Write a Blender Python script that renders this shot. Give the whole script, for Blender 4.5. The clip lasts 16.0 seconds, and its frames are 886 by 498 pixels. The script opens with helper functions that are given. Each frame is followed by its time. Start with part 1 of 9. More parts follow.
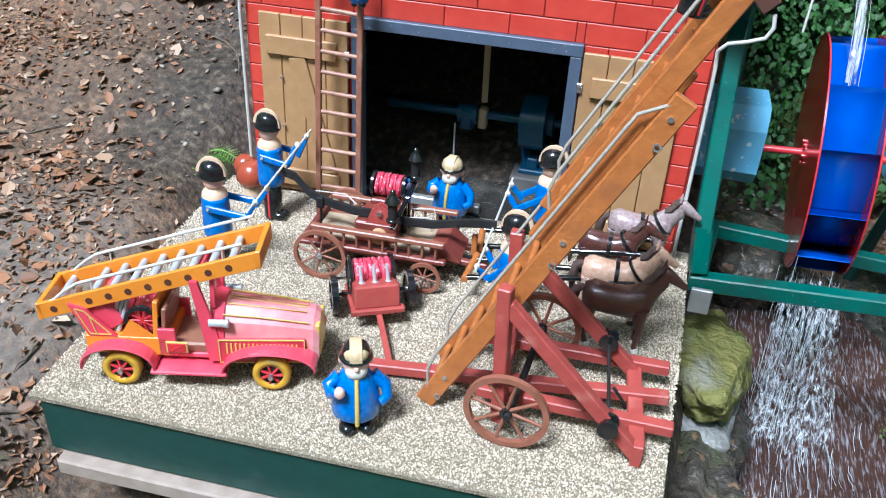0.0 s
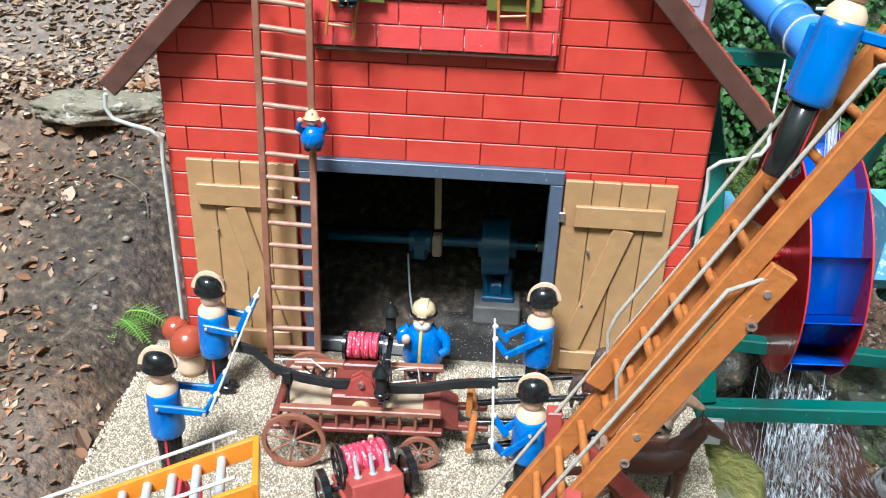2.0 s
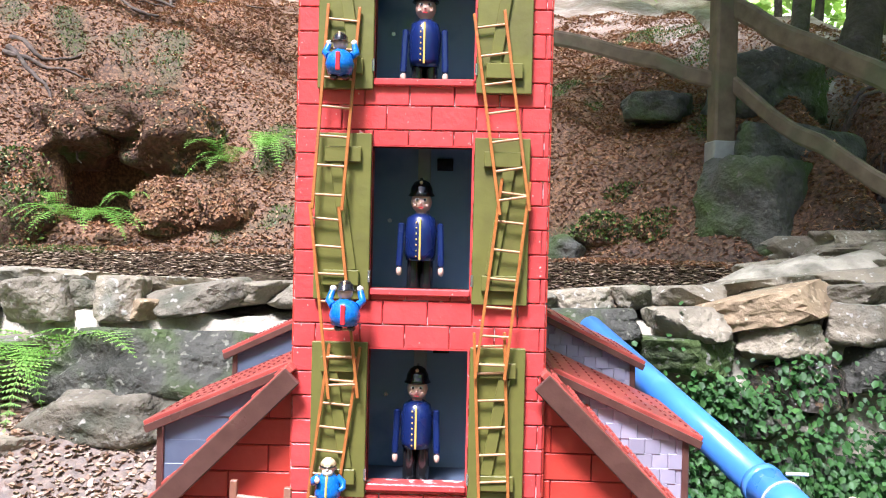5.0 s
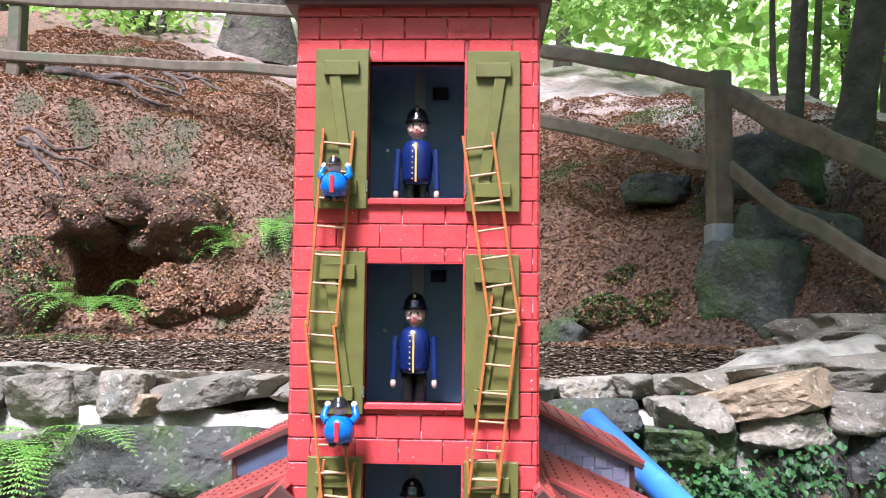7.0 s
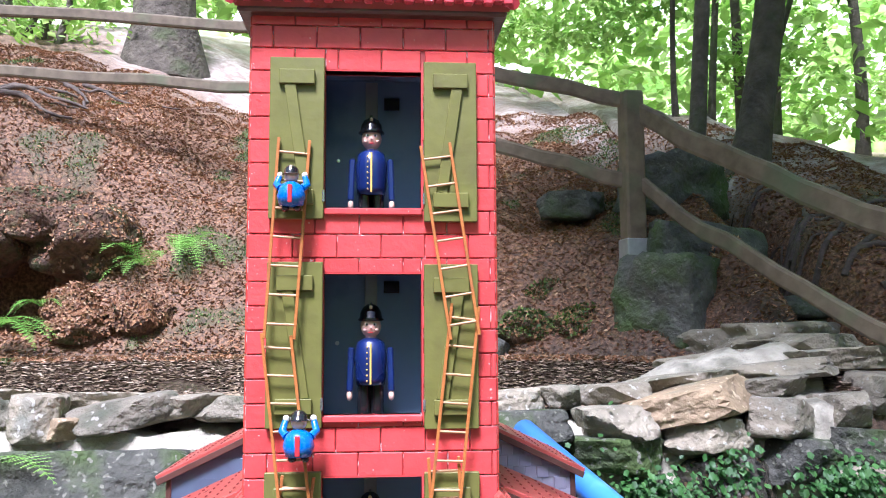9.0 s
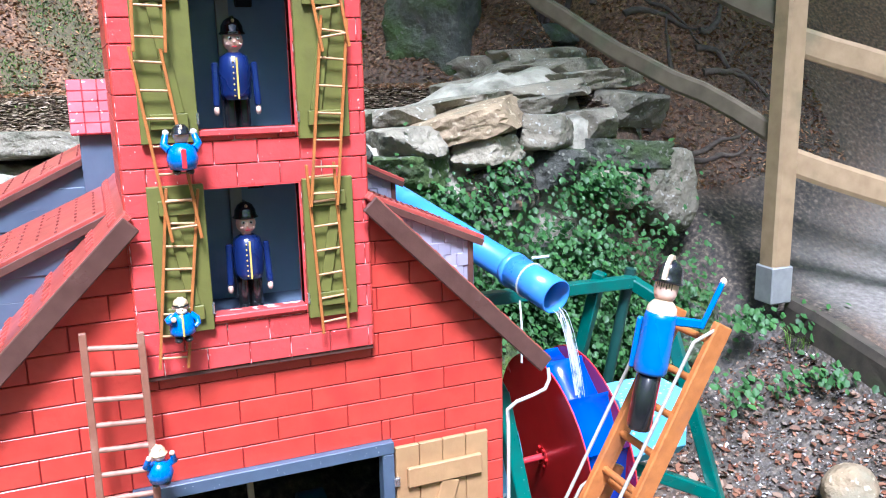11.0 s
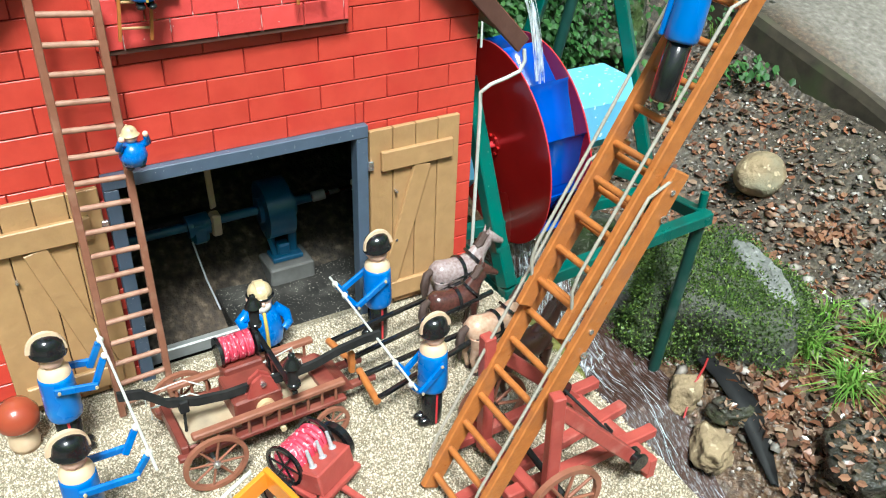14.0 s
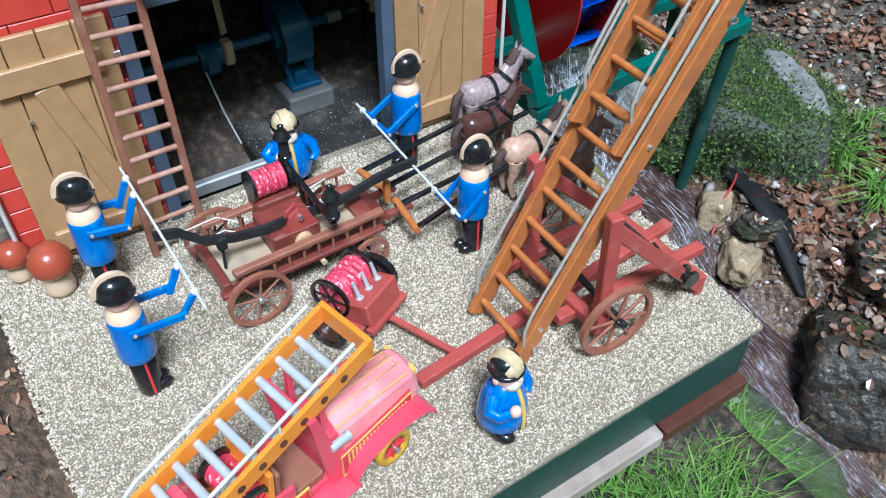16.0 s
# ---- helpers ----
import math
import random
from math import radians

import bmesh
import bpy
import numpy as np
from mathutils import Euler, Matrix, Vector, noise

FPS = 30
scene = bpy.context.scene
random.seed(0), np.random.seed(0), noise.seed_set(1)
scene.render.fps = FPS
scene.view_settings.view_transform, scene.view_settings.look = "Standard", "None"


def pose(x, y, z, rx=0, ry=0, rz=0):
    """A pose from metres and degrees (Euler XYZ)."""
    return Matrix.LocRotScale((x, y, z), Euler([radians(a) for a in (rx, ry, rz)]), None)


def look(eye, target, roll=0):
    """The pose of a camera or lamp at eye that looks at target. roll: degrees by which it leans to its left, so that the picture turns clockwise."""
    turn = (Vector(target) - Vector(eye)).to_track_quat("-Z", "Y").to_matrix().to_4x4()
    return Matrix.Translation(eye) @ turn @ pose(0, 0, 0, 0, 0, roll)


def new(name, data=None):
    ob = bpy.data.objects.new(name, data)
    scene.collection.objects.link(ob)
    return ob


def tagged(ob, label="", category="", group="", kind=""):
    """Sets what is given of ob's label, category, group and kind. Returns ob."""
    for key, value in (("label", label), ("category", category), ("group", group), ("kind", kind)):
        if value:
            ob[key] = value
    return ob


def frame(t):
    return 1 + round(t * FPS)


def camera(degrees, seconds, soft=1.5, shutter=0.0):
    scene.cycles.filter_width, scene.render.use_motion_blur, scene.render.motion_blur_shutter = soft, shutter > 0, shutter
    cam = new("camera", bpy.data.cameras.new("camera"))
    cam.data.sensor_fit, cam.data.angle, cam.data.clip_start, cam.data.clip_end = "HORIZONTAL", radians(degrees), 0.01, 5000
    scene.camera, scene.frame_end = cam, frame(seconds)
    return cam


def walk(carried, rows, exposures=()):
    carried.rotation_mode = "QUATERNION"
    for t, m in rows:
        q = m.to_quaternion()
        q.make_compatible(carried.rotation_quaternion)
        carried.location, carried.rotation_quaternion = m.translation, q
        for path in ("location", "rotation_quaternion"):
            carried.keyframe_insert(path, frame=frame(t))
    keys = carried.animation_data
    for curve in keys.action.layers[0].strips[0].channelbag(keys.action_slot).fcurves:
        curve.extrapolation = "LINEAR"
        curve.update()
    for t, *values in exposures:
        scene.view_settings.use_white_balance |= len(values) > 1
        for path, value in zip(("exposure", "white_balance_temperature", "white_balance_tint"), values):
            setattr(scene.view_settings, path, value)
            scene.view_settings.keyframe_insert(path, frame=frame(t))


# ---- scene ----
cam = camera(55.9, 16.0, 1.1)
PATH = [
    (0, (0.383, -1.719, 0.99), (-0.009, -0.062, -0.06), 3.2),
    (0.5, (0.249, -1.685, 0.986), (0.037, -0.008, -0.082), 1.7),
    (1, (0.149, -1.665, 0.975), (0.089, 0.014, -0.11), 0.6),
    (1.5, (0.105, -1.565, 1.017), (0.068, 0.106, -0.083), 2.6),
    (2, (0.108, -1.494, 1.03), (0.013, 0.289, 0.128), 2.2),
    (2.5, (0.073, -1.434, 1.048), (-0.016, 0.456, 0.402), 2.0),
    (3, (0.068, -1.412, 1.09), (-0.01, 0.535, 0.636), 2.1),
    (3.4, (0.079, -1.416, 1.099), (-0.007, 0.56, 0.801), 1.7),
    (3.5, (0.066, -1.417, 1.12), (-0.005, 0.561, 0.834), 2.2),
    (4, (0.068, -1.428, 1.146), (0.006, 0.563, 0.962), 2.1),
    (4.5, (0.07, -1.432, 1.17), (0.016, 0.564, 1.059), 1.7),
    (5, (0.078, -1.454, 1.2), (0.023, 0.545, 1.178), 1.3),
    (7.3, (0.107, -1.491, 1.285), (0.03, 0.501, 1.452), 0.6),
    (7.5, (0.101, -1.491, 1.289), (0.034, 0.5, 1.471), 0.5),
    (8, (0.102, -1.489, 1.289), (0.037, 0.5, 1.49), 0.3),
    (8.2, (0.1, -1.486, 1.289), (0.036, 0.502, 1.495), 0.2),
    (10.3, (-0.205, -1.502, 1.205), (0.469, 0.38, 1.143), -1.0),
    (10.5, (-0.222, -1.528, 1.206), (0.48, 0.339, 1.053), -1.2),
    (11, (-0.254, -1.535, 1.218), (0.491, 0.27, 0.785), -1.2),
    (11.5, (-0.3, -1.484, 1.189), (0.435, 0.232, 0.471), -1.2),
    (12, (-0.322, -1.463, 1.177), (0.439, 0.171, 0.311), -0.3),
    (12.5, (-0.345, -1.434, 1.17), (0.458, 0.125, 0.208), 1.0),
    (13, (-0.367, -1.424, 1.161), (0.489, 0.091, 0.176), 1.9),
    (13.5, (-0.384, -1.418, 1.156), (0.487, 0.066, 0.136), 2.1),
    (13.9, (-0.403, -1.407, 1.145), (0.477, 0.044, 0.086), 2.2),
    (14, (-0.406, -1.401, 1.143), (0.474, 0.04, 0.071), 2.2),
    (14.5, (-0.431, -1.368, 1.127), (0.433, 0.031, -0.012), 1.3),
    (15, (-0.447, -1.332, 1.113), (0.39, 0.011, -0.111), 0.4),
    (15.5, (-0.45, -1.317, 1.092), (0.349, -0.045, -0.229), 0.3),
    (16, (-0.447, -1.319, 1.091), (0.317, -0.1, -0.299), 0.2),
]
EXPOSURES = [(0.0, 0.82, 5050, 8), (1.0, 0.80, 5050, 8), (1.5, 0.83, 5150, 7), (2.4, 1.12, 5900, 6), (3.2, 1.42, 7400, 11), (4.0, 1.38, 6350, 18), (5.0, 1.55, 5550, 23), (7.5, 1.4, 5250, 27), (8.2, 1.4, 5250, 27),
             (10.5, 1.9, 4950, 25), (11.0, 1.57, 4950, 17), (12.0, 1.28, 5600, 1), (13.5, 1.08, 5750, -4), (14.5, 0.86, 5350, 0), (16.0, 0.60, 4900, 6)]
walk(cam, [(t, look(eye, target, roll)) for t, eye, target, roll in PATH], EXPOSURES)

# ---- light: soft daylight under a forest canopy ----
world = bpy.data.worlds.new("sky")
scene.world = world
world.use_nodes = True
wn = world.node_tree.nodes
sky = wn.new("ShaderNodeTexSky")
sky.sky_type = "NISHITA"
sky.sun_disc = False
sky.sun_elevation, sky.sun_rotation = radians(58), radians(200)
sky.altitude, sky.dust_density = 200, 3.0
wn["Background"].inputs[1].default_value = 0.066
world.node_tree.links.new(sky.outputs[0], wn["Background"].inputs[0])
sun = bpy.data.lights.new("sun", "SUN")
sun.energy, sun.angle, sun.color = 4.1, radians(15), (1.0, 0.95, 0.87)
sun_ob = new("sun", sun)
sun_ob.matrix_world = look((-1.5, -4, 7), (0, 0, 0))


# ---- materials ----
def material(name, c1, c2=None, scale=20.0, rough=0.5, metal=0.0, bump=0.0, bump_scale=None, stain=None, stain_scale=3.0,
             stain_at=0.62, vary=0.0, coat=0.0, relief=0.004, speck=None, speck_scale=200.0, speck_at=0.7):
    """A painted, wooden, metal or mineral surface: two colours mixed by fine noise, stains at a larger scale, specks, relief."""
    m = bpy.data.materials.new(name)
    m.use_nodes = True
    nt = m.node_tree
    n, link = nt.nodes, nt.links.new
    b = n["Principled BSDF"]
    b.inputs["Roughness"].default_value, b.inputs["Metallic"].default_value = rough, metal
    b.inputs["Coat Weight"].default_value = coat
    b.inputs["Coat Roughness"].default_value = 0.15
    tc = n.new("ShaderNodeTexCoord")
    info = n.new("ShaderNodeObjectInfo")
    shift = n.new("ShaderNodeVectorMath")
    shift.operation = "MULTIPLY_ADD"
    link(info.outputs["Random"], shift.inputs[0])
    shift.inputs[1].default_value = (3.1, 5.7, 2.3)
    link(tc.outputs["Object"], shift.inputs[2])

    def noise_at(s, detail=5.0):
        t = n.new("ShaderNodeTexNoise")
        t.inputs["Scale"].default_value, t.inputs["Detail"].default_value = s, detail
        link(shift.outputs[0], t.inputs["Vector"])
        return t.outputs["Fac"]

    def mix(fac, a, bcol):
        x = n.new("ShaderNodeMix")
        x.data_type = "RGBA"
        link(fac, x.inputs[0])
        for sock, v in ((x.inputs[6], a), (x.inputs[7], bcol)):
            if isinstance(v, tuple):
                sock.default_value = (*v, 1)
            else:
                link(v, sock)
        return x.outputs[2]

    def step(fac, at, width):
        r = n.new("ShaderNodeMapRange")
        r.inputs[1].default_value, r.inputs[2].default_value = at - width, at + width
        link(fac, r.inputs[0])
        return r.outputs[0]

    if c2 is None:
        c2 = tuple(min(1, c * 0.82) for c in c1)
    fine = noise_at(scale)
    col = mix(step(fine, 0.5, 0.22), c1, c2)
    if stain:
        col = mix(step(noise_at(stain_scale, 8.0), stain_at, 0.08), col, stain)
    if speck:
        col = mix(step(noise_at(speck_scale, 1.0), speck_at, 0.03), col, speck)
    if vary:
        hsv = n.new("ShaderNodeHueSaturation")
        r = n.new("ShaderNodeMapRange")
        r.inputs[3].default_value, r.inputs[4].default_value = 1 - vary, 1 + vary
        link(info.outputs["Random"], r.inputs[0])
        link(r.outputs[0], hsv.inputs["Value"])
        link(col, hsv.inputs["Color"])
        col = hsv.outputs[0]
    link(col, b.inputs["Base Color"])
    rr = n.new("ShaderNodeMapRange")
    rr.inputs[3].default_value, rr.inputs[4].default_value = max(0.03, rough - 0.1), min(1, rough + 0.12)
    link(noise_at(scale * 0.4), rr.inputs[0])
    link(rr.outputs[0], b.inputs["Roughness"])
    if bump:
        bp = n.new("ShaderNodeBump")
        bp.inputs["Strength"].default_value, bp.inputs["Distance"].default_value = min(1, bump), relief
        link(noise_at(bump_scale or scale * 2, 6.0), bp.inputs["Height"])
        link(bp.outputs[0], b.inputs["Normal"])
    return m


def leafy(name, colours, rough=0.6, trans=0.25, patch=None):
    """Leaves or litter: each loose piece takes its own colour out of a range."""
    m = bpy.data.materials.new(name)
    m.use_nodes = True
    n, link = m.node_tree.nodes, m.node_tree.links.new
    b = n["Principled BSDF"]
    b.inputs["Roughness"].default_value = rough
    g = n.new("ShaderNodeNewGeometry")
    ramp = n.new("ShaderNodeValToRGB")
    for k, c in enumerate(colours):
        at = k / max(1, len(colours) - 1)
        e = ramp.color_ramp.elements[k] if k < 2 else ramp.color_ramp.elements.new(at)
        e.position, e.color = at, (*c, 1)
    link(g.outputs["Random Per Island"], ramp.inputs[0])
    col = ramp.outputs[0]
    if patch:
        tc, t, r, x = n.new("ShaderNodeTexCoord"), n.new("ShaderNodeTexNoise"), n.new("ShaderNodeValToRGB"), n.new("ShaderNodeMix")
        t.inputs["Scale"].default_value, t.inputs["Detail"].default_value = patch[0], 4.0
        link(tc.outputs["Object"], t.inputs["Vector"])
        link(t.outputs["Fac"], r.inputs[0])
        for k, (p, c) in enumerate(patch[1]):
            e = r.color_ramp.elements[k] if k < 2 else r.color_ramp.elements.new(p)
            e.position, e.color = p, (*c, 1)
        x.data_type, x.blend_type = "RGBA", "MULTIPLY"
        x.inputs[0].default_value = 1.0
        link(col, x.inputs[6])
        link(r.outputs[0], x.inputs[7])
        col = x.outputs[2]
    link(col, b.inputs["Base Color"])
    if trans:
        t = n.new("ShaderNodeBsdfTranslucent")
        link(col, t.inputs[0])
        ms = n.new("ShaderNodeMixShader")
        ms.inputs[0].default_value = trans
        link(b.outputs[0], ms.inputs[1])
        link(t.outputs[0], ms.inputs[2])
        link(ms.outputs[0], n["Material Output"].inputs[0])
    return m


RED = material("red_brick_paint", (0.57, 0.062, 0.040), (0.49, 0.047, 0.031), 30, 0.34, bump=0.25, bump_scale=60, vary=0.07, stain=(0.50, 0.04, 0.03), stain_scale=9)
RED_T = material("red_tower_paint", (0.68, 0.080, 0.074), (0.60, 0.062, 0.058), 30, 0.30, bump=0.3, bump_scale=90, vary=0.08, speck=(0.75, 0.5, 0.46), speck_scale=150, speck_at=0.77)
MORTAR_T = material("worn_joint", (0.44, 0.075, 0.065), (0.34, 0.04, 0.035), 60, 0.6, speck=(0.74, 0.60, 0.58), speck_scale=46, speck_at=0.56)
MORTAR = material("brick_joint", (0.30, 0.015, 0.012), (0.22, 0.012, 0.01), 40, 0.6)
ROOF = material("roof_red", (0.42, 0.085, 0.065), (0.33, 0.062, 0.048), 25, 0.3, bump=0.2, stain=(0.20, 0.04, 0.03), stain_scale=6)
ROOF_DOT = material("roof_dot", (0.20, 0.035, 0.03), (0.14, 0.025, 0.02), 30, 0.4)
TILE_DULL = material("tile_weathered", (0.62, 0.09, 0.105), (0.5, 0.06, 0.07), 25, 0.72, bump=0.2, vary=0.08, speck=(0.8, 0.5, 0.5), speck_scale=90, speck_at=0.72)
TILE = material("tile_pink_red", (0.62, 0.07, 0.085), (0.5, 0.05, 0.06), 25, 0.35, bump=0.2, vary=0.08, speck=(0.8, 0.5, 0.5), speck_scale=90, speck_at=0.72)
BARGE = material("brown_bargeboard", (0.115, 0.055, 0.042), (0.08, 0.036, 0.028), 30, 0.3, bump=0.3)
SLATE = material("slate_blue_boards", (0.105, 0.14, 0.20), (0.08, 0.105, 0.16), 18, 0.45, bump=0.2, vary=0.12)
SLATE_PALE = material("lilac_grey_shingles", (0.33, 0.31, 0.38), (0.26, 0.25, 0.32), 18, 0.45, bump=0.2, vary=0.15)
FRAME_BLUE = material("blue_grey_paint", (0.085, 0.115, 0.17), (0.07, 0.095, 0.14), 30, 0.4, bump=0.2, speck=(0.4, 0.42, 0.42), speck_at=0.76)
TAN = material("tan_boards", (0.43, 0.255, 0.115), (0.36, 0.21, 0.095), 35, 0.45, bump=0.3, vary=0.06, stain=(0.36, 0.2, 0.09), stain_scale=7)
OLIVE = material("olive_paint", (0.165, 0.16, 0.035), (0.135, 0.13, 0.03), 30, 0.4, bump=0.2, vary=0.05, stain=(0.12, 0.11, 0.03), stain_scale=9)
LADDER = material("orange_ladder_wood", (0.46, 0.165, 0.042), (0.36, 0.12, 0.03), 60, 0.3, bump=0.3, stain=(0.33, 0.12, 0.04), stain_scale=20)
LAD_RUNG = material("pale_rung_wood", (0.56, 0.33, 0.17), (0.45, 0.23, 0.1), 60, 0.45)
LAD_BROWN = material("brown_ladder_paint", (0.28, 0.12, 0.075), (0.22, 0.09, 0.055), 50, 0.4, bump=0.25, stain=(0.34, 0.18, 0.12), stain_scale=25)
RUNG_WORN = material("worn_rung", (0.42, 0.24, 0.17), (0.26, 0.12, 0.08), 50, 0.45)
GRAVEL_BASE = material("gravel_bed", (0.33, 0.275, 0.19), (0.14, 0.112, 0.074), 260, 0.85, bump=1.0, bump_scale=300, stain=(0.27, 0.225, 0.155), stain_scale=5, speck=(0.45, 0.40, 0.32), speck_scale=330, speck_at=0.62)
GRAVEL = leafy("gravel_chips", [(0.50, 0.405, 0.285), (0.17, 0.132, 0.088), (0.74, 0.655, 0.535), (0.66, 0.565, 0.445), (0.56, 0.465, 0.34), (0.80, 0.725, 0.62), (0.33, 0.258, 0.172), (0.68, 0.59, 0.47)], 0.75, trans=0)
GREEN = material("dark_green_paint", (0.012, 0.055, 0.045), (0.01, 0.042, 0.034), 30, 0.4, bump=0.2, stain=(0.05, 0.085, 0.075), stain_scale=6, stain_at=0.66)
STEEL_GREEN = material("green_steel_paint", (0.006, 0.115, 0.09), (0.008, 0.085, 0.068), 30, 0.3, bump=0.15, stain=(0.012, 0.06, 0.05), stain_scale=8, speck=(0.3, 0.35, 0.3), speck_at=0.78)
BATTEN = material("weathered_batten", (0.36, 0.29, 0.24), (0.26, 0.2, 0.16), 30, 0.7, bump=0.4, stain=(0.42, 0.36, 0.32), stain_scale=5)
WHEEL_RED = material("wheel_red_paint", (0.46, 0.010, 0.010), (0.38, 0.008, 0.008), 8, 0.25, bump=0.15, bump_scale=12, coat=0.4, stain=(0.30, 0.008, 0.008), stain_scale=5)
WHEEL_BLUE = material("wheel_blue_paint", (0.006, 0.08, 0.50), (0.005, 0.055, 0.38), 10, 0.2, coat=0.6, stain=(0.02, 0.16, 0.62), stain_scale=6)
PALE_BLUE = material("pale_blue_paint", (0.18, 0.50, 0.74), (0.15, 0.42, 0.66), 25, 0.3, speck=(0.6, 0.75, 0.82), speck_scale=60, speck_at=0.68)
PIPE = material("blue_plastic_pipe", (0.07, 0.25, 0.70), (0.06, 0.21, 0.60), 12, 0.3, coat=0.2, stain=(0.16, 0.36, 0.74), stain_scale=4)
WIRE = material("grey_wire", (0.62, 0.62, 0.58), (0.5, 0.5, 0.47), 40, 0.4)
ROPE = material("grey_cord", (0.42, 0.38, 0.32), (0.3, 0.27, 0.23), 200, 0.8)
CHROME = material("bright_metal", (0.75, 0.75, 0.74), (0.6, 0.6, 0.6), 40, 0.25, metal=0.9)
SILVER = material("silver_paint", (0.58, 0.60, 0.63), (0.48, 0.5, 0.53), 60, 0.35, metal=0.3)
BLACK = material("black_gloss", (0.008, 0.008, 0.009), (0.014, 0.014, 0.015), 30, 0.14, coat=0.5)
DULL_BLACK = material("dull_black", (0.018, 0.018, 0.019), (0.035, 0.034, 0.033), 40, 0.55, bump=0.2)
CART = material("cart_red_brown", (0.40, 0.075, 0.060), (0.31, 0.055, 0.046), 35, 0.4, bump=0.25, stain=(0.5, 0.2, 0.16), stain_scale=14, stain_at=0.7)
WAGON = material("wagon_brown_red", (0.20, 0.045, 0.032), (0.14, 0.032, 0.024), 35, 0.4, bump=0.25, stain=(0.26, 0.09, 0.06), stain_scale=14)
WHEEL_WOOD = material("cart_wheel_brown", (0.30, 0.12, 0.075), (0.22, 0.085, 0.05), 40, 0.4, bump=0.2)
PINK = material("truck_pink_red", (0.72, 0.07, 0.115), (0.64, 0.055, 0.095), 18, 0.25, coat=0.35, stain=(0.70, 0.14, 0.20), stain_scale=7)
PINK_DEEP = material("deep_pink_paint", (0.56, 0.045, 0.075), (0.48, 0.035, 0.06), 20, 0.35, vary=0.05)
HOOD = material("truck_hood_faded", (0.72, 0.17, 0.20), (0.70, 0.28, 0.29), 9, 0.25, coat=0.3, stain=(0.74, 0.42, 0.4), stain_scale=8, stain_at=0.58)
ORANGE = material("truck_orange", (0.76, 0.27, 0.018), (0.68, 0.22, 0.014), 20, 0.3, coat=0.3)
YELLOW = material("tyre_yellow", (0.62, 0.36, 0.02), (0.5, 0.27, 0.02), 25, 0.4, stain=(0.4, 0.25, 0.05), stain_scale=18)
GOLD = material("gold_line", (0.68, 0.48, 0.11), (0.6, 0.4, 0.09), 40, 0.4)
HUB_RED = material("hub_red", (0.62, 0.035, 0.045), (0.5, 0.03, 0.04), 30, 0.3)
HOSE_RED = material("hose_red_cord", (0.66, 0.06, 0.115), (0.46, 0.03, 0.065), 60, 0.45, bump=0.4, speck=(0.80, 0.42, 0.46), speck_scale=150, speck_at=0.63)
BROWN = material("dark_brown_wood", (0.10, 0.035, 0.022), (0.07, 0.025, 0.017), 30, 0.4)
DECK = material("light_deck_ply", (0.48, 0.38, 0.26), (0.38, 0.28, 0.18), 30, 0.6, bump=0.3, stain=(0.3, 0.24, 0.17), stain_scale=12)
PUMP_GOLD = material("pale_gold", (0.62, 0.42, 0.24), (0.52, 0.34, 0.19), 30, 0.35)
COAT = material("doll_blue", (0.012, 0.15, 0.52), (0.010, 0.12, 0.44), 25, 0.25, coat=0.35, stain=(0.02, 0.20, 0.58), stain_scale=20)
NAVY = material("doll_navy", (0.010, 0.022, 0.11), (0.008, 0.017, 0.08), 25, 0.25, coat=0.4)
SKIN = material("doll_bare_wood", (0.80, 0.52, 0.41), (0.74, 0.46, 0.36), 40, 0.4)
PALE = material("doll_pale_wood", (0.70, 0.52, 0.36), (0.62, 0.44, 0.29), 60, 0.45)
WHITE = material("doll_white", (0.74, 0.70, 0.63), (0.64, 0.6, 0.54), 60, 0.5)
BRASS = material("doll_gold_paint", (0.62, 0.49, 0.30), (0.50, 0.37, 0.20), 50, 0.35)
HORSE_DARK = material("horse_dark_brown", (0.060, 0.022, 0.016), (0.085, 0.032, 0.022), 20, 0.3, coat=0.2)
HORSE_BAY = material("horse_bay", (0.10, 0.036, 0.028), (0.045, 0.018, 0.015), 24, 0.22, coat=0.3)
HORSE_CREAM = material("horse_cream", (0.66, 0.46, 0.34), (0.46, 0.25, 0.16), 16, 0.3, coat=0.3)
HORSE_ROAN = material("horse_roan", (0.40, 0.33, 0.33), (0.22, 0.14, 0.135), 26, 0.3, coat=0.3)
MANE = material("horse_mane", (0.05, 0.03, 0.025), (0.10, 0.06, 0.05), 120, 0.5, bump=0.5)
MUSH = material("mushroom_cap_paint", (0.34, 0.065, 0.03), (0.28, 0.05, 0.025), 20, 0.2, coat=0.4)
MACHINE = material("machine_blue", (0.012, 0.095, 0.20), (0.01, 0.075, 0.16), 20, 0.35, coat=0.2)
CONCRETE = material("grey_concrete", (0.034, 0.031, 0.028), (0.017, 0.016, 0.015), 25, 0.75, bump=0.5, stain=(0.07, 0.065, 0.058), stain_scale=9, speck=(0.4, 0.37, 0.32), speck_scale=260, speck_at=0.70)
# Near-black lining colour: the unlit room's shade is painted in.
INSIDE = material("room_shade", (0.005, 0.0045, 0.0041), (0.003, 0.0027, 0.0025), 12, 0.8)
TOWER_IN = material("tower_inside_blue", (0.27, 0.37, 0.50), (0.21, 0.30, 0.42), 8, 0.35, stain=(0.07, 0.14, 0.26), stain_scale=5)
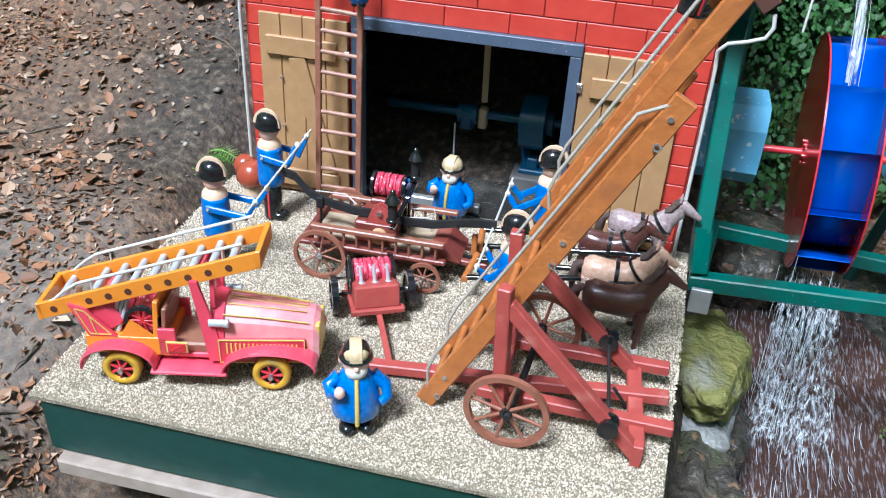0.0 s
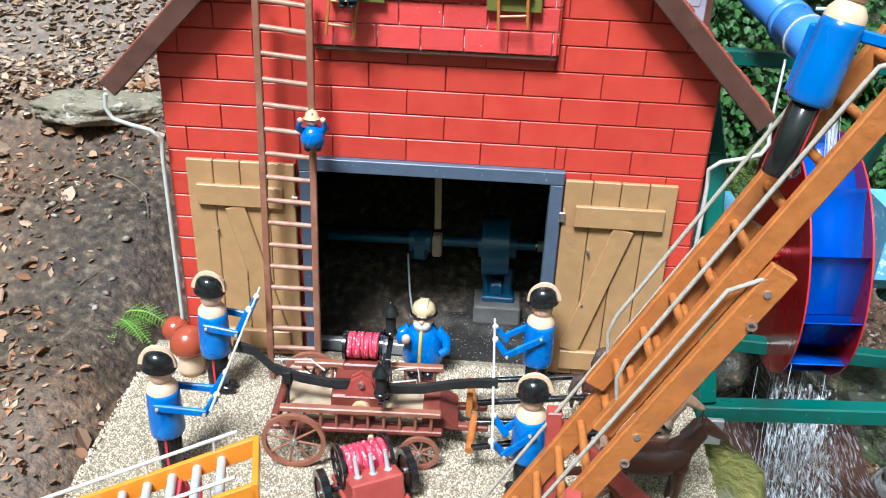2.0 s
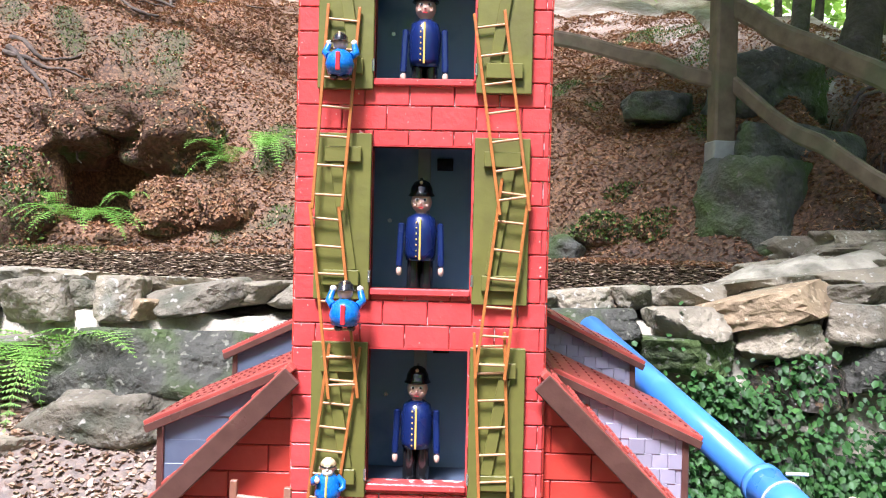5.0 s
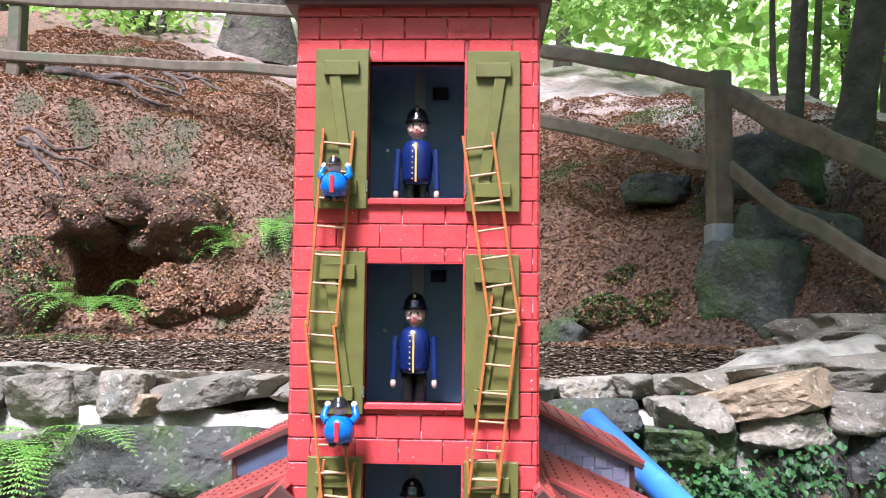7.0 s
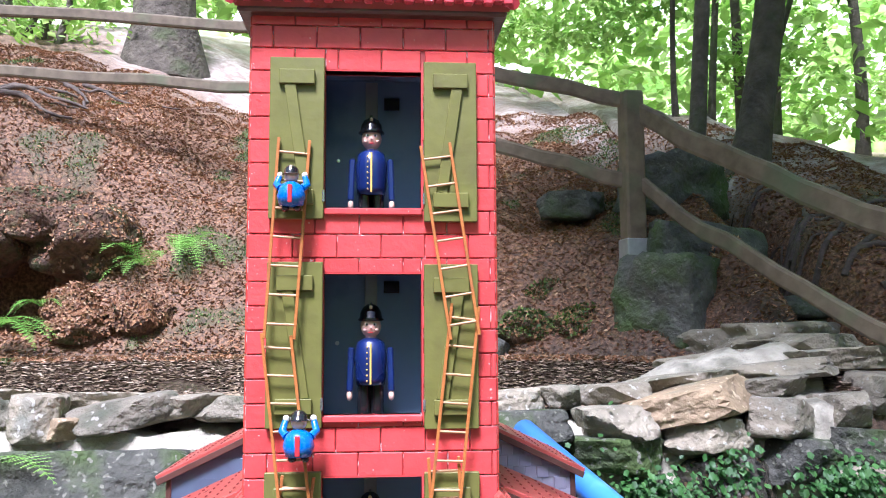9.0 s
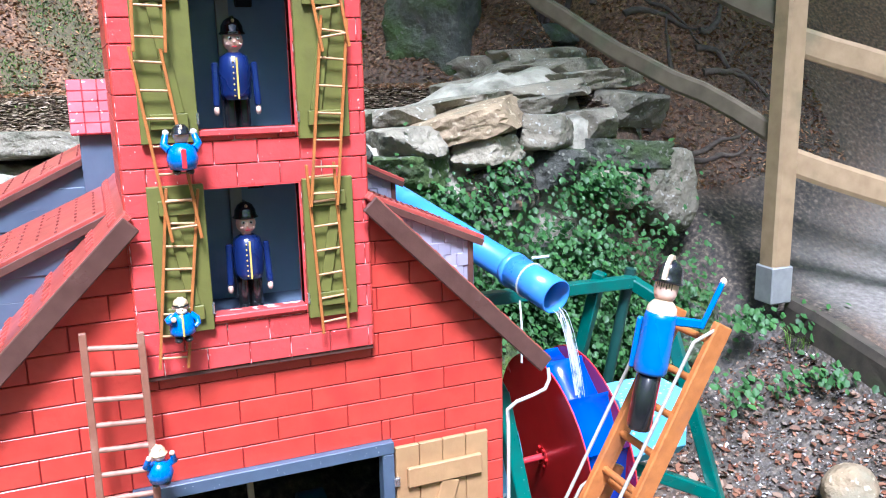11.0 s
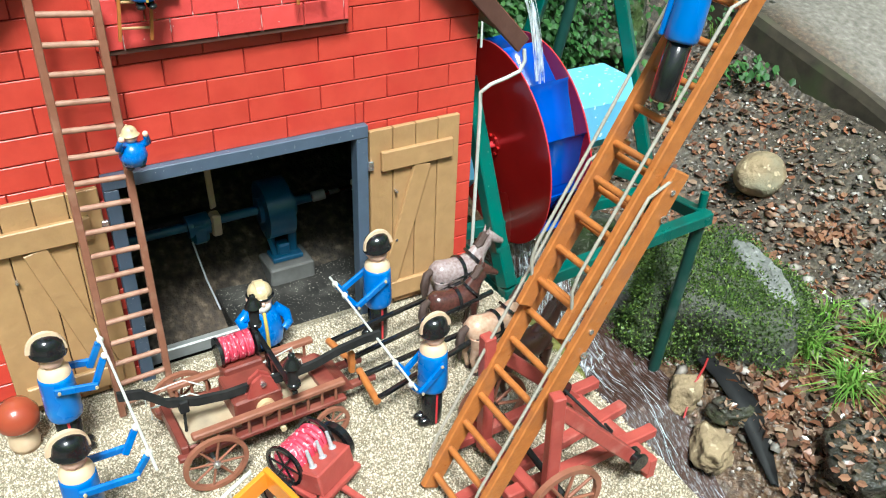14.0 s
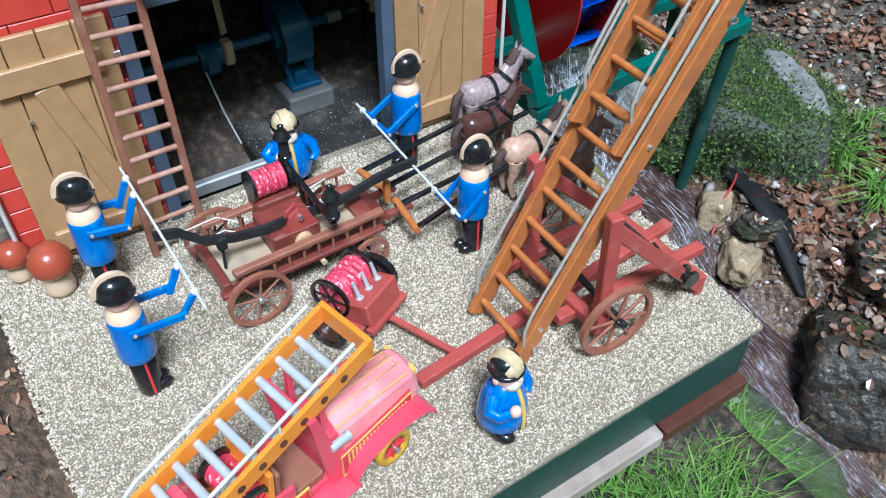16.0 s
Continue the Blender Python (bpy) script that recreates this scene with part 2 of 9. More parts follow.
ROCK = material("grey_rock", (0.26, 0.228, 0.165), (0.135, 0.118, 0.084), 9, 0.85, bump=1.0, bump_scale=26, relief=0.03, vary=0.25, stain=(0.075, 0.08, 0.05), stain_scale=5, stain_at=0.58, speck=(0.33, 0.31, 0.26), speck_scale=44, speck_at=0.68)
ROCK_PALE = material("pale_grey_rock", (0.31, 0.268, 0.19), (0.18, 0.155, 0.108), 9, 0.85, bump=1.0, bump_scale=28, relief=0.025, vary=0.18, stain=(0.16, 0.155, 0.12), stain_scale=6, stain_at=0.60, speck=(0.42, 0.40, 0.34), speck_scale=44, speck_at=0.67)
ROCK_TAN = material("tan_rock", (0.34, 0.25, 0.145), (0.20, 0.145, 0.085), 9, 0.8, bump=1.0, bump_scale=28, relief=0.02, vary=0.15, stain=(0.20, 0.18, 0.12), stain_scale=5, speck=(0.48, 0.38, 0.25), speck_scale=40, speck_at=0.66)
ROCK_YELLOW = material("yellow_moss_rock", (0.26, 0.23, 0.06), (0.14, 0.15, 0.04), 18, 0.7, bump=1.0, bump_scale=50, relief=0.02, stain=(0.30, 0.28, 0.22), stain_scale=9)
ROCK_WET = material("wet_pale_rock", (0.30, 0.30, 0.29), (0.13, 0.13, 0.12), 9, 0.25, bump=1.0, bump_scale=30, relief=0.02)
ROCK_DARK = material("wet_dark_rock", (0.026, 0.025, 0.022), (0.085, 0.072, 0.055), 14, 0.22, bump=1.0, bump_scale=30, relief=0.025, stain=(0.05, 0.065, 0.02), stain_scale=7, vary=0.25, speck=(0.16, 0.10, 0.06), speck_scale=40, speck_at=0.66)
ROCK_MOSS = material("mossy_rock", (0.14, 0.20, 0.030), (0.035, 0.06, 0.011), 55, 0.95, bump=1.0, bump_scale=60, relief=0.05, vary=0.15, stain=(0.03, 0.042, 0.012), stain_scale=6, stain_at=0.57, speck=(0.11, 0.10, 0.07), speck_scale=26, speck_at=0.68)
MOSS_SPRIG = leafy("moss_sprigs", [(0.075, 0.14, 0.018), (0.03, 0.060, 0.010), (0.15, 0.23, 0.032), (0.05, 0.09, 0.014), (0.015, 0.028, 0.007)], 0.6, trans=0)
PEBBLE_WET = leafy("wet_pebbles", [(0.22, 0.19, 0.165), (0.08, 0.066, 0.055), (0.36, 0.33, 0.30), (0.16, 0.115, 0.085), (0.50, 0.47, 0.44), (0.27, 0.15, 0.095), (0.11, 0.09, 0.078)], 0.12, trans=0)
CONCRETE_PALE = material("pale_concrete", (0.16, 0.155, 0.15), (0.10, 0.096, 0.09), 30, 0.8, bump=0.4)
ROCK_MOSSY = material("dark_mossy_rock", (0.085, 0.083, 0.066), (0.036, 0.037, 0.028), 14, 0.85, bump=1.0, bump_scale=30, relief=0.03, vary=0.2, stain=(0.05, 0.08, 0.016), stain_scale=4.5, stain_at=0.53, speck=(0.17, 0.17, 0.13), speck_scale=40, speck_at=0.66)
SOIL_ROOT = material("rooty_soil", (0.15, 0.080, 0.044), (0.055, 0.032, 0.020), 30, 0.95, bump=1.0, bump_scale=45, relief=0.04, stain=(0.05, 0.07, 0.018), stain_scale=5, stain_at=0.6)
WALL_CORE = material("wall_mortar", (0.52, 0.475, 0.375), (0.32, 0.288, 0.22), 14, 0.9, bump=1.0, bump_scale=38, relief=0.02, stain=(0.16, 0.15, 0.11), stain_scale=6, stain_at=0.57)
ROOT = material("dark_root", (0.13, 0.098, 0.075), (0.05, 0.038, 0.028), 20, 0.85, bump=1.0, bump_scale=40, relief=0.01)
EDGE_BOARD = material("dark_edge_timber", (0.075, 0.058, 0.04), (0.035, 0.028, 0.02), 14, 0.8, bump=0.8, bump_scale=30, stain=(0.05, 0.06, 0.025), stain_scale=5)
FENCE = material("weathered_fence_wood", (0.175, 0.135, 0.085), (0.095, 0.073, 0.045), 14, 0.8, bump=0.6, stain=(0.10, 0.12, 0.06), stain_scale=3)
POST = material("squared_post_wood", (0.40, 0.275, 0.15), (0.30, 0.20, 0.105), 16, 0.7, bump=0.4, stain=(0.22, 0.17, 0.09), stain_scale=4)
GALV = material("galvanised", (0.42, 0.42, 0.41), (0.34, 0.34, 0.33), 30, 0.5, metal=0.5)
BOULDER = material("dark_boulder", (0.105, 0.104, 0.085), (0.048, 0.050, 0.040), 12, 0.8, bump=1.0, bump_scale=24, relief=0.03, stain=(0.055, 0.085, 0.02), stain_scale=3.6, stain_at=0.55, speck=(0.13, 0.13, 0.10), speck_scale=34, speck_at=0.69)
BARK = material("bark", (0.125, 0.105, 0.075), (0.05, 0.04, 0.028), 9, 0.9, bump=1.0, bump_scale=20, relief=0.03, stain=(0.06, 0.085, 0.025), stain_scale=2)
LEAF = leafy("beech_leaves", [(0.14, 0.29, 0.03), (0.24, 0.42, 0.06), (0.09, 0.20, 0.02), (0.30, 0.48, 0.09)], trans=0.5)
# Lighter copy of the beech leaves, with sunlight put into the green.
LEAF_FAR = leafy("beech_leaves_painted_sunlit", [(0.30, 0.50, 0.08), (0.42, 0.60, 0.14), (0.20, 0.38, 0.05), (0.50, 0.66, 0.22)], trans=0.5)
IVY = leafy("ivy_leaves", [(0.03, 0.095, 0.02), (0.05, 0.15, 0.03), (0.022, 0.07, 0.014), (0.075, 0.19, 0.04)], 0.55, trans=0.2)
FERN = leafy("fern_fronds", [(0.20, 0.42, 0.06), (0.27, 0.50, 0.09), (0.14, 0.32, 0.045)], trans=0.35)
GRASS = leafy("grass_blades", [(0.13, 0.28, 0.03), (0.20, 0.38, 0.055), (0.08, 0.18, 0.02), (0.30, 0.42, 0.10), (0.05, 0.11, 0.015)], trans=0.35)
TWIG = material("twig_bark", (0.16, 0.125, 0.09), (0.08, 0.06, 0.045), 60, 0.8, bump=0.4)
LITTER = leafy("fallen_leaves", [(0.24, 0.105, 0.05), (0.38, 0.19, 0.095), (0.15, 0.075, 0.042), (0.46, 0.30, 0.19), (0.10, 0.06, 0.04), (0.31, 0.14, 0.065), (0.52, 0.40, 0.29)], 0.6, trans=0.1)
LITTER_BANK = leafy("bank_leaves", [(0.25, 0.120, 0.054), (0.37, 0.190, 0.088), (0.18, 0.085, 0.040), (0.44, 0.265, 0.135), (0.22, 0.10, 0.046), (0.31, 0.145, 0.062), (0.14, 0.068, 0.034), (0.54, 0.38, 0.23)], 0.6, trans=0.1, patch=(1.7, ((0.30, (0.50, 0.46, 0.40)), (0.45, (0.80, 0.78, 0.72)), (0.55, (1.0, 0.98, 0.92)), (0.70, (1.15, 1.10, 1.0)))))
LITTER_DRY = leafy("dry_leaves", [(0.34, 0.23, 0.14), (0.50, 0.38, 0.27), (0.22, 0.14, 0.09), (0.58, 0.47, 0.36), (0.14, 0.09, 0.06), (0.40, 0.24, 0.14)], 0.7, trans=0.1)
LITTER_WET = leafy("wet_rusty_leaves", [(0.21, 0.092, 0.050), (0.30, 0.155, 0.095), (0.11, 0.048, 0.030), (0.34, 0.24, 0.17), (0.06, 0.033, 0.022), (0.25, 0.10, 0.055)], 0.2, trans=0.1)
LITTER_PALE = leafy("floating_leaves", [(0.33, 0.25, 0.16), (0.24, 0.165, 0.095), (0.42, 0.34, 0.245), (0.17, 0.115, 0.07), (0.12, 0.08, 0.05)], 0.6, trans=0.1)
PEBBLE = leafy("pebbles", [(0.24, 0.21, 0.17), (0.14, 0.115, 0.09), (0.36, 0.33, 0.28), (0.22, 0.16, 0.11), (0.09, 0.08, 0.07)], 0.5, trans=0)
FOAM = material("white_water", (0.72, 0.76, 0.80), (0.45, 0.5, 0.56), 40, 0.3, bump=0.6)
LINER = material("black_liner", (0.010, 0.010, 0.011), (0.022, 0.022, 0.022), 10, 0.55, bump=0.3)
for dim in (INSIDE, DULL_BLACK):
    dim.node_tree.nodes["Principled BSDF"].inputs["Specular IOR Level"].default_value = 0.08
# Earth floor of the room, its shade put into the colour.
EARTH = material("earth_in_shade", (0.006, 0.005, 0.004), (0.003, 0.0025, 0.002), 40, 0.95, bump=0.6)
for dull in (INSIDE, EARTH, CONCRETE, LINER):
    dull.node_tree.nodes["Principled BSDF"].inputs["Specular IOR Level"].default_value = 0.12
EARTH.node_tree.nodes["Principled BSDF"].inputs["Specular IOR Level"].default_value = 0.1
RUST_ROD = material("red_rod", (0.35, 0.03, 0.03), None, 30, 0.4)


def ground_material():
    """Forest soil under leaves: dark humus, rusty litter, pale grit, moss, a trodden grey path, far ground painted
    sunlit.
    """
    m = bpy.data.materials.new("forest_soil")
    m.use_nodes = True
    n, link = m.node_tree.nodes, m.node_tree.links.new
    b = n["Principled BSDF"]
    b.inputs["Roughness"].default_value = 0.68
    tc = n.new("ShaderNodeTexCoord")

    def noise_at(s, d=6.0):
        t = n.new("ShaderNodeTexNoise")
        t.inputs["Scale"].default_value, t.inputs["Detail"].default_value = s, d
        link(tc.outputs["Object"], t.inputs["Vector"])
        return t.outputs["Fac"]

    def ramp(fac, stops):
        r = n.new("ShaderNodeValToRGB")
        for k, (p, c) in enumerate(stops):
            e = r.color_ramp.elements[k] if k < 2 else r.color_ramp.elements.new(p)
            e.position, e.color = p, (*c, 1)
        link(fac, r.inputs[0])
        return r.outputs[0]

    def mix(fac, a, c):
        x = n.new("ShaderNodeMix")
        x.data_type = "RGBA"
        link(fac, x.inputs[0])
        link(a, x.inputs[6])
        link(c, x.inputs[7])
        return x.outputs[2]

    soil = ramp(noise_at(48), [(0.35, (0.013, 0.010, 0.007)), (0.55, (0.055, 0.040, 0.027)), (0.7, (0.15, 0.115, 0.08))])
    leaves = ramp(noise_at(52), [(0.34, (0.060, 0.032, 0.016)), (0.5, (0.15, 0.076, 0.036)), (0.66, (0.29, 0.155, 0.075))])
    path = ramp(noise_at(40), [(0.3, (0.13, 0.115, 0.10)), (0.6, (0.24, 0.215, 0.19)), (0.75, (0.34, 0.31, 0.28))])
    moss = ramp(noise_at(30), [(0.3, (0.030, 0.024, 0.009)), (0.6, (0.060, 0.060, 0.016)), (0.75, (0.10, 0.085, 0.026))])
    att = n.new("ShaderNodeAttribute")
    att.attribute_name = "cover"
    sep = n.new("ShaderNodeSeparateColor")
    link(att.outputs["Color"], sep.inputs[0])
    # Pale tone of the far ground: sunlight put into the colour.
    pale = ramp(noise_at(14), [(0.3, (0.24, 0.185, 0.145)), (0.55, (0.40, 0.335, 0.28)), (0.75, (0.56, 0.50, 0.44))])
    col = mix(sep.outputs[0], soil, leaves)
    col = mix(sep.outputs[1], col, path)
    col = mix(sep.outputs[2], col, moss)
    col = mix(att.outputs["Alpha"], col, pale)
    link(col, b.inputs["Base Color"])
    damp, gloss = n.new("ShaderNodeAttribute"), n.new("ShaderNodeMapRange")
    damp.attribute_name = "damp"
    gloss.inputs[3].default_value, gloss.inputs[4].default_value = 0.72, 0.20
    link(damp.outputs["Fac"], gloss.inputs[0])
    link(gloss.outputs[0], b.inputs["Roughness"])
    bp = n.new("ShaderNodeBump")
    bp.inputs["Strength"].default_value, bp.inputs["Distance"].default_value = 0.9, 0.010
    link(noise_at(70, 8.0), bp.inputs["Height"])
    link(bp.outputs[0], b.inputs["Normal"])
    return m


SOIL = ground_material()


def streaky(name, colour, scale, at, width, rough=0.15, clear=None):
    """Running water: bright streaks drawn out along the flow, over clear water or nothing."""
    m = bpy.data.materials.new(name)
    m.use_nodes = True
    n, link = m.node_tree.nodes, m.node_tree.links.new
    p = n["Principled BSDF"]
    p.inputs["Roughness"].default_value = rough
    tc, mp = n.new("ShaderNodeTexCoord"), n.new("ShaderNodeMapping")
    mp.inputs["Scale"].default_value = scale
    link(tc.outputs["Object"], mp.inputs[0])
    t = n.new("ShaderNodeTexNoise")
    t.inputs["Scale"].default_value, t.inputs["Detail"].default_value, t.inputs["Distortion"].default_value = 1.0, 6.0, 0.6
    link(mp.outputs[0], t.inputs["Vector"])
    r = n.new("ShaderNodeMapRange")
    r.inputs[1].default_value, r.inputs[2].default_value = at - width, at + width
    link(t.outputs["Fac"], r.inputs[0])
    bp = n.new("ShaderNodeBump")
    bp.inputs["Strength"].default_value, bp.inputs["Distance"].default_value = 0.8, 0.01
    link(t.outputs["Fac"], bp.inputs["Height"])
    link(bp.outputs[0], p.inputs["Normal"])
    if clear is None:
        p.inputs["Base Color"].default_value = (*colour, 1)
        tr, ms = n.new("ShaderNodeBsdfTransparent"), n.new("ShaderNodeMixShader")
        link(r.outputs[0], ms.inputs[0])
        link(tr.outputs[0], ms.inputs[1])
        link(p.outputs[0], ms.inputs[2])
        link(ms.outputs[0], n["Material Output"].inputs[0])
    else:
        x = n.new("ShaderNodeMix")
        x.data_type = "RGBA"
        link(r.outputs[0], x.inputs[0])
        x.inputs[6].default_value, x.inputs[7].default_value = (*clear, 1), (*colour, 1)
        link(x.outputs[2], p.inputs["Base Color"])
    return m


JET = streaky("jet_water", (0.80, 0.84, 0.88), (70, 12, 9), 0.51, 0.10, 0.05)


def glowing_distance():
    """A self-lit sheet painted as sunlit leaves and sky far behind the wood, out of focus."""
    m = bpy.data.materials.new("self_lit_distance")
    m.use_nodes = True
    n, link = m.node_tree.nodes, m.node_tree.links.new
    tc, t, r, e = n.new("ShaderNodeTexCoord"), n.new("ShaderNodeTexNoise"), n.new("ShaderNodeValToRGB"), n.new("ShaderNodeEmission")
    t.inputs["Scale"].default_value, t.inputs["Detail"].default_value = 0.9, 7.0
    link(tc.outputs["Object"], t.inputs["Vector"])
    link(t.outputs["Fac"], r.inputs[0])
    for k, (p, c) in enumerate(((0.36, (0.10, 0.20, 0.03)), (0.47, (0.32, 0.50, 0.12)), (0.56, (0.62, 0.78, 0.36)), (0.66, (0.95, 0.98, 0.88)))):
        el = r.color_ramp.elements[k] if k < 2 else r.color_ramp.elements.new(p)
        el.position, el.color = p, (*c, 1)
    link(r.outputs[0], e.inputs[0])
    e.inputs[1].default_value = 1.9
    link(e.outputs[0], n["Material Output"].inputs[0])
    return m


DISTANCE = glowing_distance()
VEIL = streaky("water_veil", (0.74, 0.79, 0.84), (150, 110, 4), 0.69, 0.16)
# Streak colour holds white water and also the glitter painted on ripples.
RUN = streaky("running_water", (0.36, 0.36, 0.40), (190, 20, 90), 0.66, 0.15, 0.03, (0.055, 0.028, 0.021))

# ---- mesh tools ----
UP = Vector((0, 0, 1))


class Kit:
    """Collects the faces of one mesh."""

    def __init__(self):
        self.v, self.f, self.m, self.s = [], [], [], []

    def add(self, verts, faces, m=0, smooth=False):
        o = len(self.v)
        self.v += [tuple(p) for p in verts]
        for q in faces:
            self.f.append([o + i for i in q])
            self.m.append(m)
            self.s.append(smooth)
        return self

    def box(self, c, size, turn=None, ch=0.0, m=0):
        """A box with chamfered edges, about its centre."""
        h = [max(1e-5, d / 2) for d in size]
        ch = min(ch, min(h) * 0.45)
        base = Matrix.Translation(c) @ (turn.to_4x4() if turn is not None else Matrix())
        if ch <= 0:
            vs = [base @ Vector((x * h[0], y * h[1], z * h[2])) for x in (-1, 1) for y in (-1, 1) for z in (-1, 1)]
            fs = [(0, 1, 3, 2), (4, 6, 7, 5), (0, 4, 5, 1), (2, 3, 7, 6), (0, 2, 6, 4), (1, 5, 7, 3)]
            return self.add(vs, fs, m)
        vs, at = [], {}
        for x in (-1, 1):
            for y in (-1, 1):
                for z in (-1, 1):
                    for a in range(3):
                        p = [x * h[0], y * h[1], z * h[2]]
                        for b in range(3):
                            if b != a:
                                p[b] -= math.copysign(ch, p[b])
                        at[x, y, z, a] = len(vs)
                        vs.append(Vector(p))
        fs = []
        for a in range(3):
            b, c2 = (a + 1) % 3, (a + 2) % 3
            for sg in (-1, 1):
                ring = []
                for sb, sc in ((-1, -1), (1, -1), (1, 1), (-1, 1)):
                    k = [0, 0, 0]
                    k[a], k[b], k[c2] = sg, sb, sc
                    ring.append(at[(*k, a)])
                fs.append(ring)
            for sb in (-1, 1):
                for sc in (-1, 1):
                    k0, k1 = [0, 0, 0], [0, 0, 0]
                    k0[a], k0[b], k0[c2] = -1, sb, sc
                    k1[a], k1[b], k1[c2] = 1, sb, sc
                    fs.append([at[(*k0, b)], at[(*k1, b)], at[(*k1, c2)], at[(*k0, c2)]])
        for x in (-1, 1):
            for y in (-1, 1):
                for z in (-1, 1):
                    fs.append([at[x, y, z, 0], at[x, y, z, 1], at[x, y, z, 2]])
        good = []
        for q in fs:
            p0, p1, p2 = (vs[i] for i in q[:3])
            mid = sum((vs[i] for i in q), Vector()) / len(q)
            good.append(q if (p1 - p0).cross(p2 - p0).dot(mid) > 0 else q[::-1])
        return self.add([base @ p for p in vs], good, m)

    def beam(self, a, b, w, h, ch=0.002, m=0, up=UP):
        """A squared bar from a to b, w wide and h high."""
        a, b = Vector(a), Vector(b)
        d = (b - a).normalized()
        side = d.cross(Vector(up))
        side = side.normalized() if side.length > 1e-4 else Vector((1, 0, 0))
        top = side.cross(d)
        turn = Matrix((d, side, top)).transposed()
        return self.box((a + b) / 2, ((b - a).length, w, h), turn, ch, m)

    def loft(self, rings, m=0, smooth=True, caps=True, closed=False):
        k = len(rings[0])
        vs = [p for r in rings for p in r]
        fs = []
        n = len(rings)
        for i in range(n if closed else n - 1):
            j = (i + 1) % n
            for e in range(k):
                g = (e + 1) % k
                fs.append((i * k + e, i * k + g, j * k + g, j * k + e))
        self.add(vs, fs, m, smooth)
        if caps and not closed:
            self.add(rings[0], [tuple(range(k))[::-1]], m)
            self.add(rings[-1], [tuple(range(k))], m)
        return self

    def rod(self, a, b, r, r2=None, n=10, m=0):
        a, b = Vector(a), Vector(b)
        r2 = r if r2 is None else r2
        q = (b - a).to_track_quat("Z", "Y")
        ring = [Vector((math.cos(t * math.tau / n), math.sin(t * math.tau / n), 0)) for t in range(n)]
        return self.loft([[a + q @ (p * r) for p in ring], [b + q @ (p * r2) for p in ring]], m)

    def lathe(self, prof, base=None, n=18, m=0, ms=None, open_ends=False):
        """A turned body: (radius, height) pairs about the z axis of base."""
        base = base or Matrix()
        rings = [[base @ Vector((max(r, 1e-5) * math.cos(t * math.tau / n), max(r, 1e-5) * math.sin(t * math.tau / n), z)) for t in range(n)] for r, z in prof]
        if ms is None:
            return self.loft(rings, m, caps=not open_ends)
        for i in range(len(rings) - 1):
            self.loft([rings[i], rings[i + 1]], ms[i], caps=False)
        return self

    def tube(self, pts, r, n=8, m=0, radii=None, closed=False):
        pts = [Vector(p) for p in pts]
        rings, q = [], None
        for i, p in enumerate(pts):
            d = (pts[min(i + 1, len(pts) - 1)] - pts[max(i - 1, 0)]) if not closed else pts[(i + 1) % len(pts)] - pts[i - 1]
            new_q = d.to_track_quat("Z", "Y")
            if q is not None:
                z0 = q @ Vector((0, 0, 1))
                new_q = z0.rotation_difference(d.normalized()) @ q
            q = new_q
            rr = radii[i] if radii else r
            rings.append([p + q @ Vector((rr * math.cos(t * math.tau / n), rr * math.sin(t * math.tau / n), 0)) for t in range(n)])
        return self.loft(rings, m, closed=closed)

    def ball(self, c, r, m=0, n=14, turn=None):
        """A ball or, with three radii, an egg."""
        r = (r, r, r) if isinstance(r, (int, float)) else r
        base = Matrix.Translation(c) @ (turn.to_4x4() if turn is not None else Matrix()) @ Matrix.Diagonal((*r, 1))
        k = max(5, n // 2)
        prof = [(math.sin(math.pi * i / k), -math.cos(math.pi * i / k)) for i in range(k + 1)]
        return self.lathe(prof, base, n, m)

    def ring(self, c, axis, r, w, h, n=24, m=0):
        """A flat hoop: mean radius r, w thick outwards, h wide along the axis."""
        q = Vector(axis).to_track_quat("Z", "Y")
        rings = []
        for t in range(n):
            d = Vector((math.cos(t * math.tau / n), math.sin(t * math.tau / n), 0))
            rings.append([Vector(c) + q @ (d * (r + a) + Vector((0, 0, b))) for a, b in ((-w / 2, -h / 2), (w / 2, -h / 2), (w / 2, h / 2), (-w / 2, h / 2))])
        return self.loft(rings, m, smooth=False, closed=True)

    def prism(self, poly, y0, y1, inset, m=0):
        """A convex outline (x, z) as a slab from y0 (back) to y1 (front, chamfered)."""
        mid = (sum(p[0] for p in poly) / len(poly), sum(p[1] for p in poly) / len(poly))
        lx = max(p[0] for p in poly) - min(p[0] for p in poly)
        lz = max(p[1] for p in poly) - min(p[1] for p in poly)
        sx, sz = 1 - 2 * inset / max(lx, 3 * inset), 1 - 2 * inset / max(lz, 3 * inset)
        k = len(poly)
        side = y1 + (inset if y1 < y0 else -inset)
        vs = [(x, y0, z) for x, z in poly] + [(x, side, z) for x, z in poly]
        vs += [(mid[0] + (x - mid[0]) * sx, y1, mid[1] + (z - mid[1]) * sz) for x, z in poly]
        fs = []
        for o in (0, k):
            for e in range(k):
                g = (e + 1) % k
                fs.append((o + e, o + g, o + k + g, o + k + e))
        fs.append(tuple(range(2 * k, 3 * k)))
        return self.add(vs, fs, m)

    def moved(self, mat):
        self.v = [tuple(mat @ Vector(p)) for p in self.v]
        return self

    def mesh(self, name, mats):
        me = bpy.data.meshes.new(name)
        me.from_pydata(self.v, [], self.f)
        for x in mats if isinstance(mats, (list, tuple)) else [mats]:
            me.materials.append(x)
        me.polygons.foreach_set("material_index", self.m)
        me.polygons.foreach_set("use_smooth", self.s)
        bm = bmesh.new()
        bm.from_mesh(me)
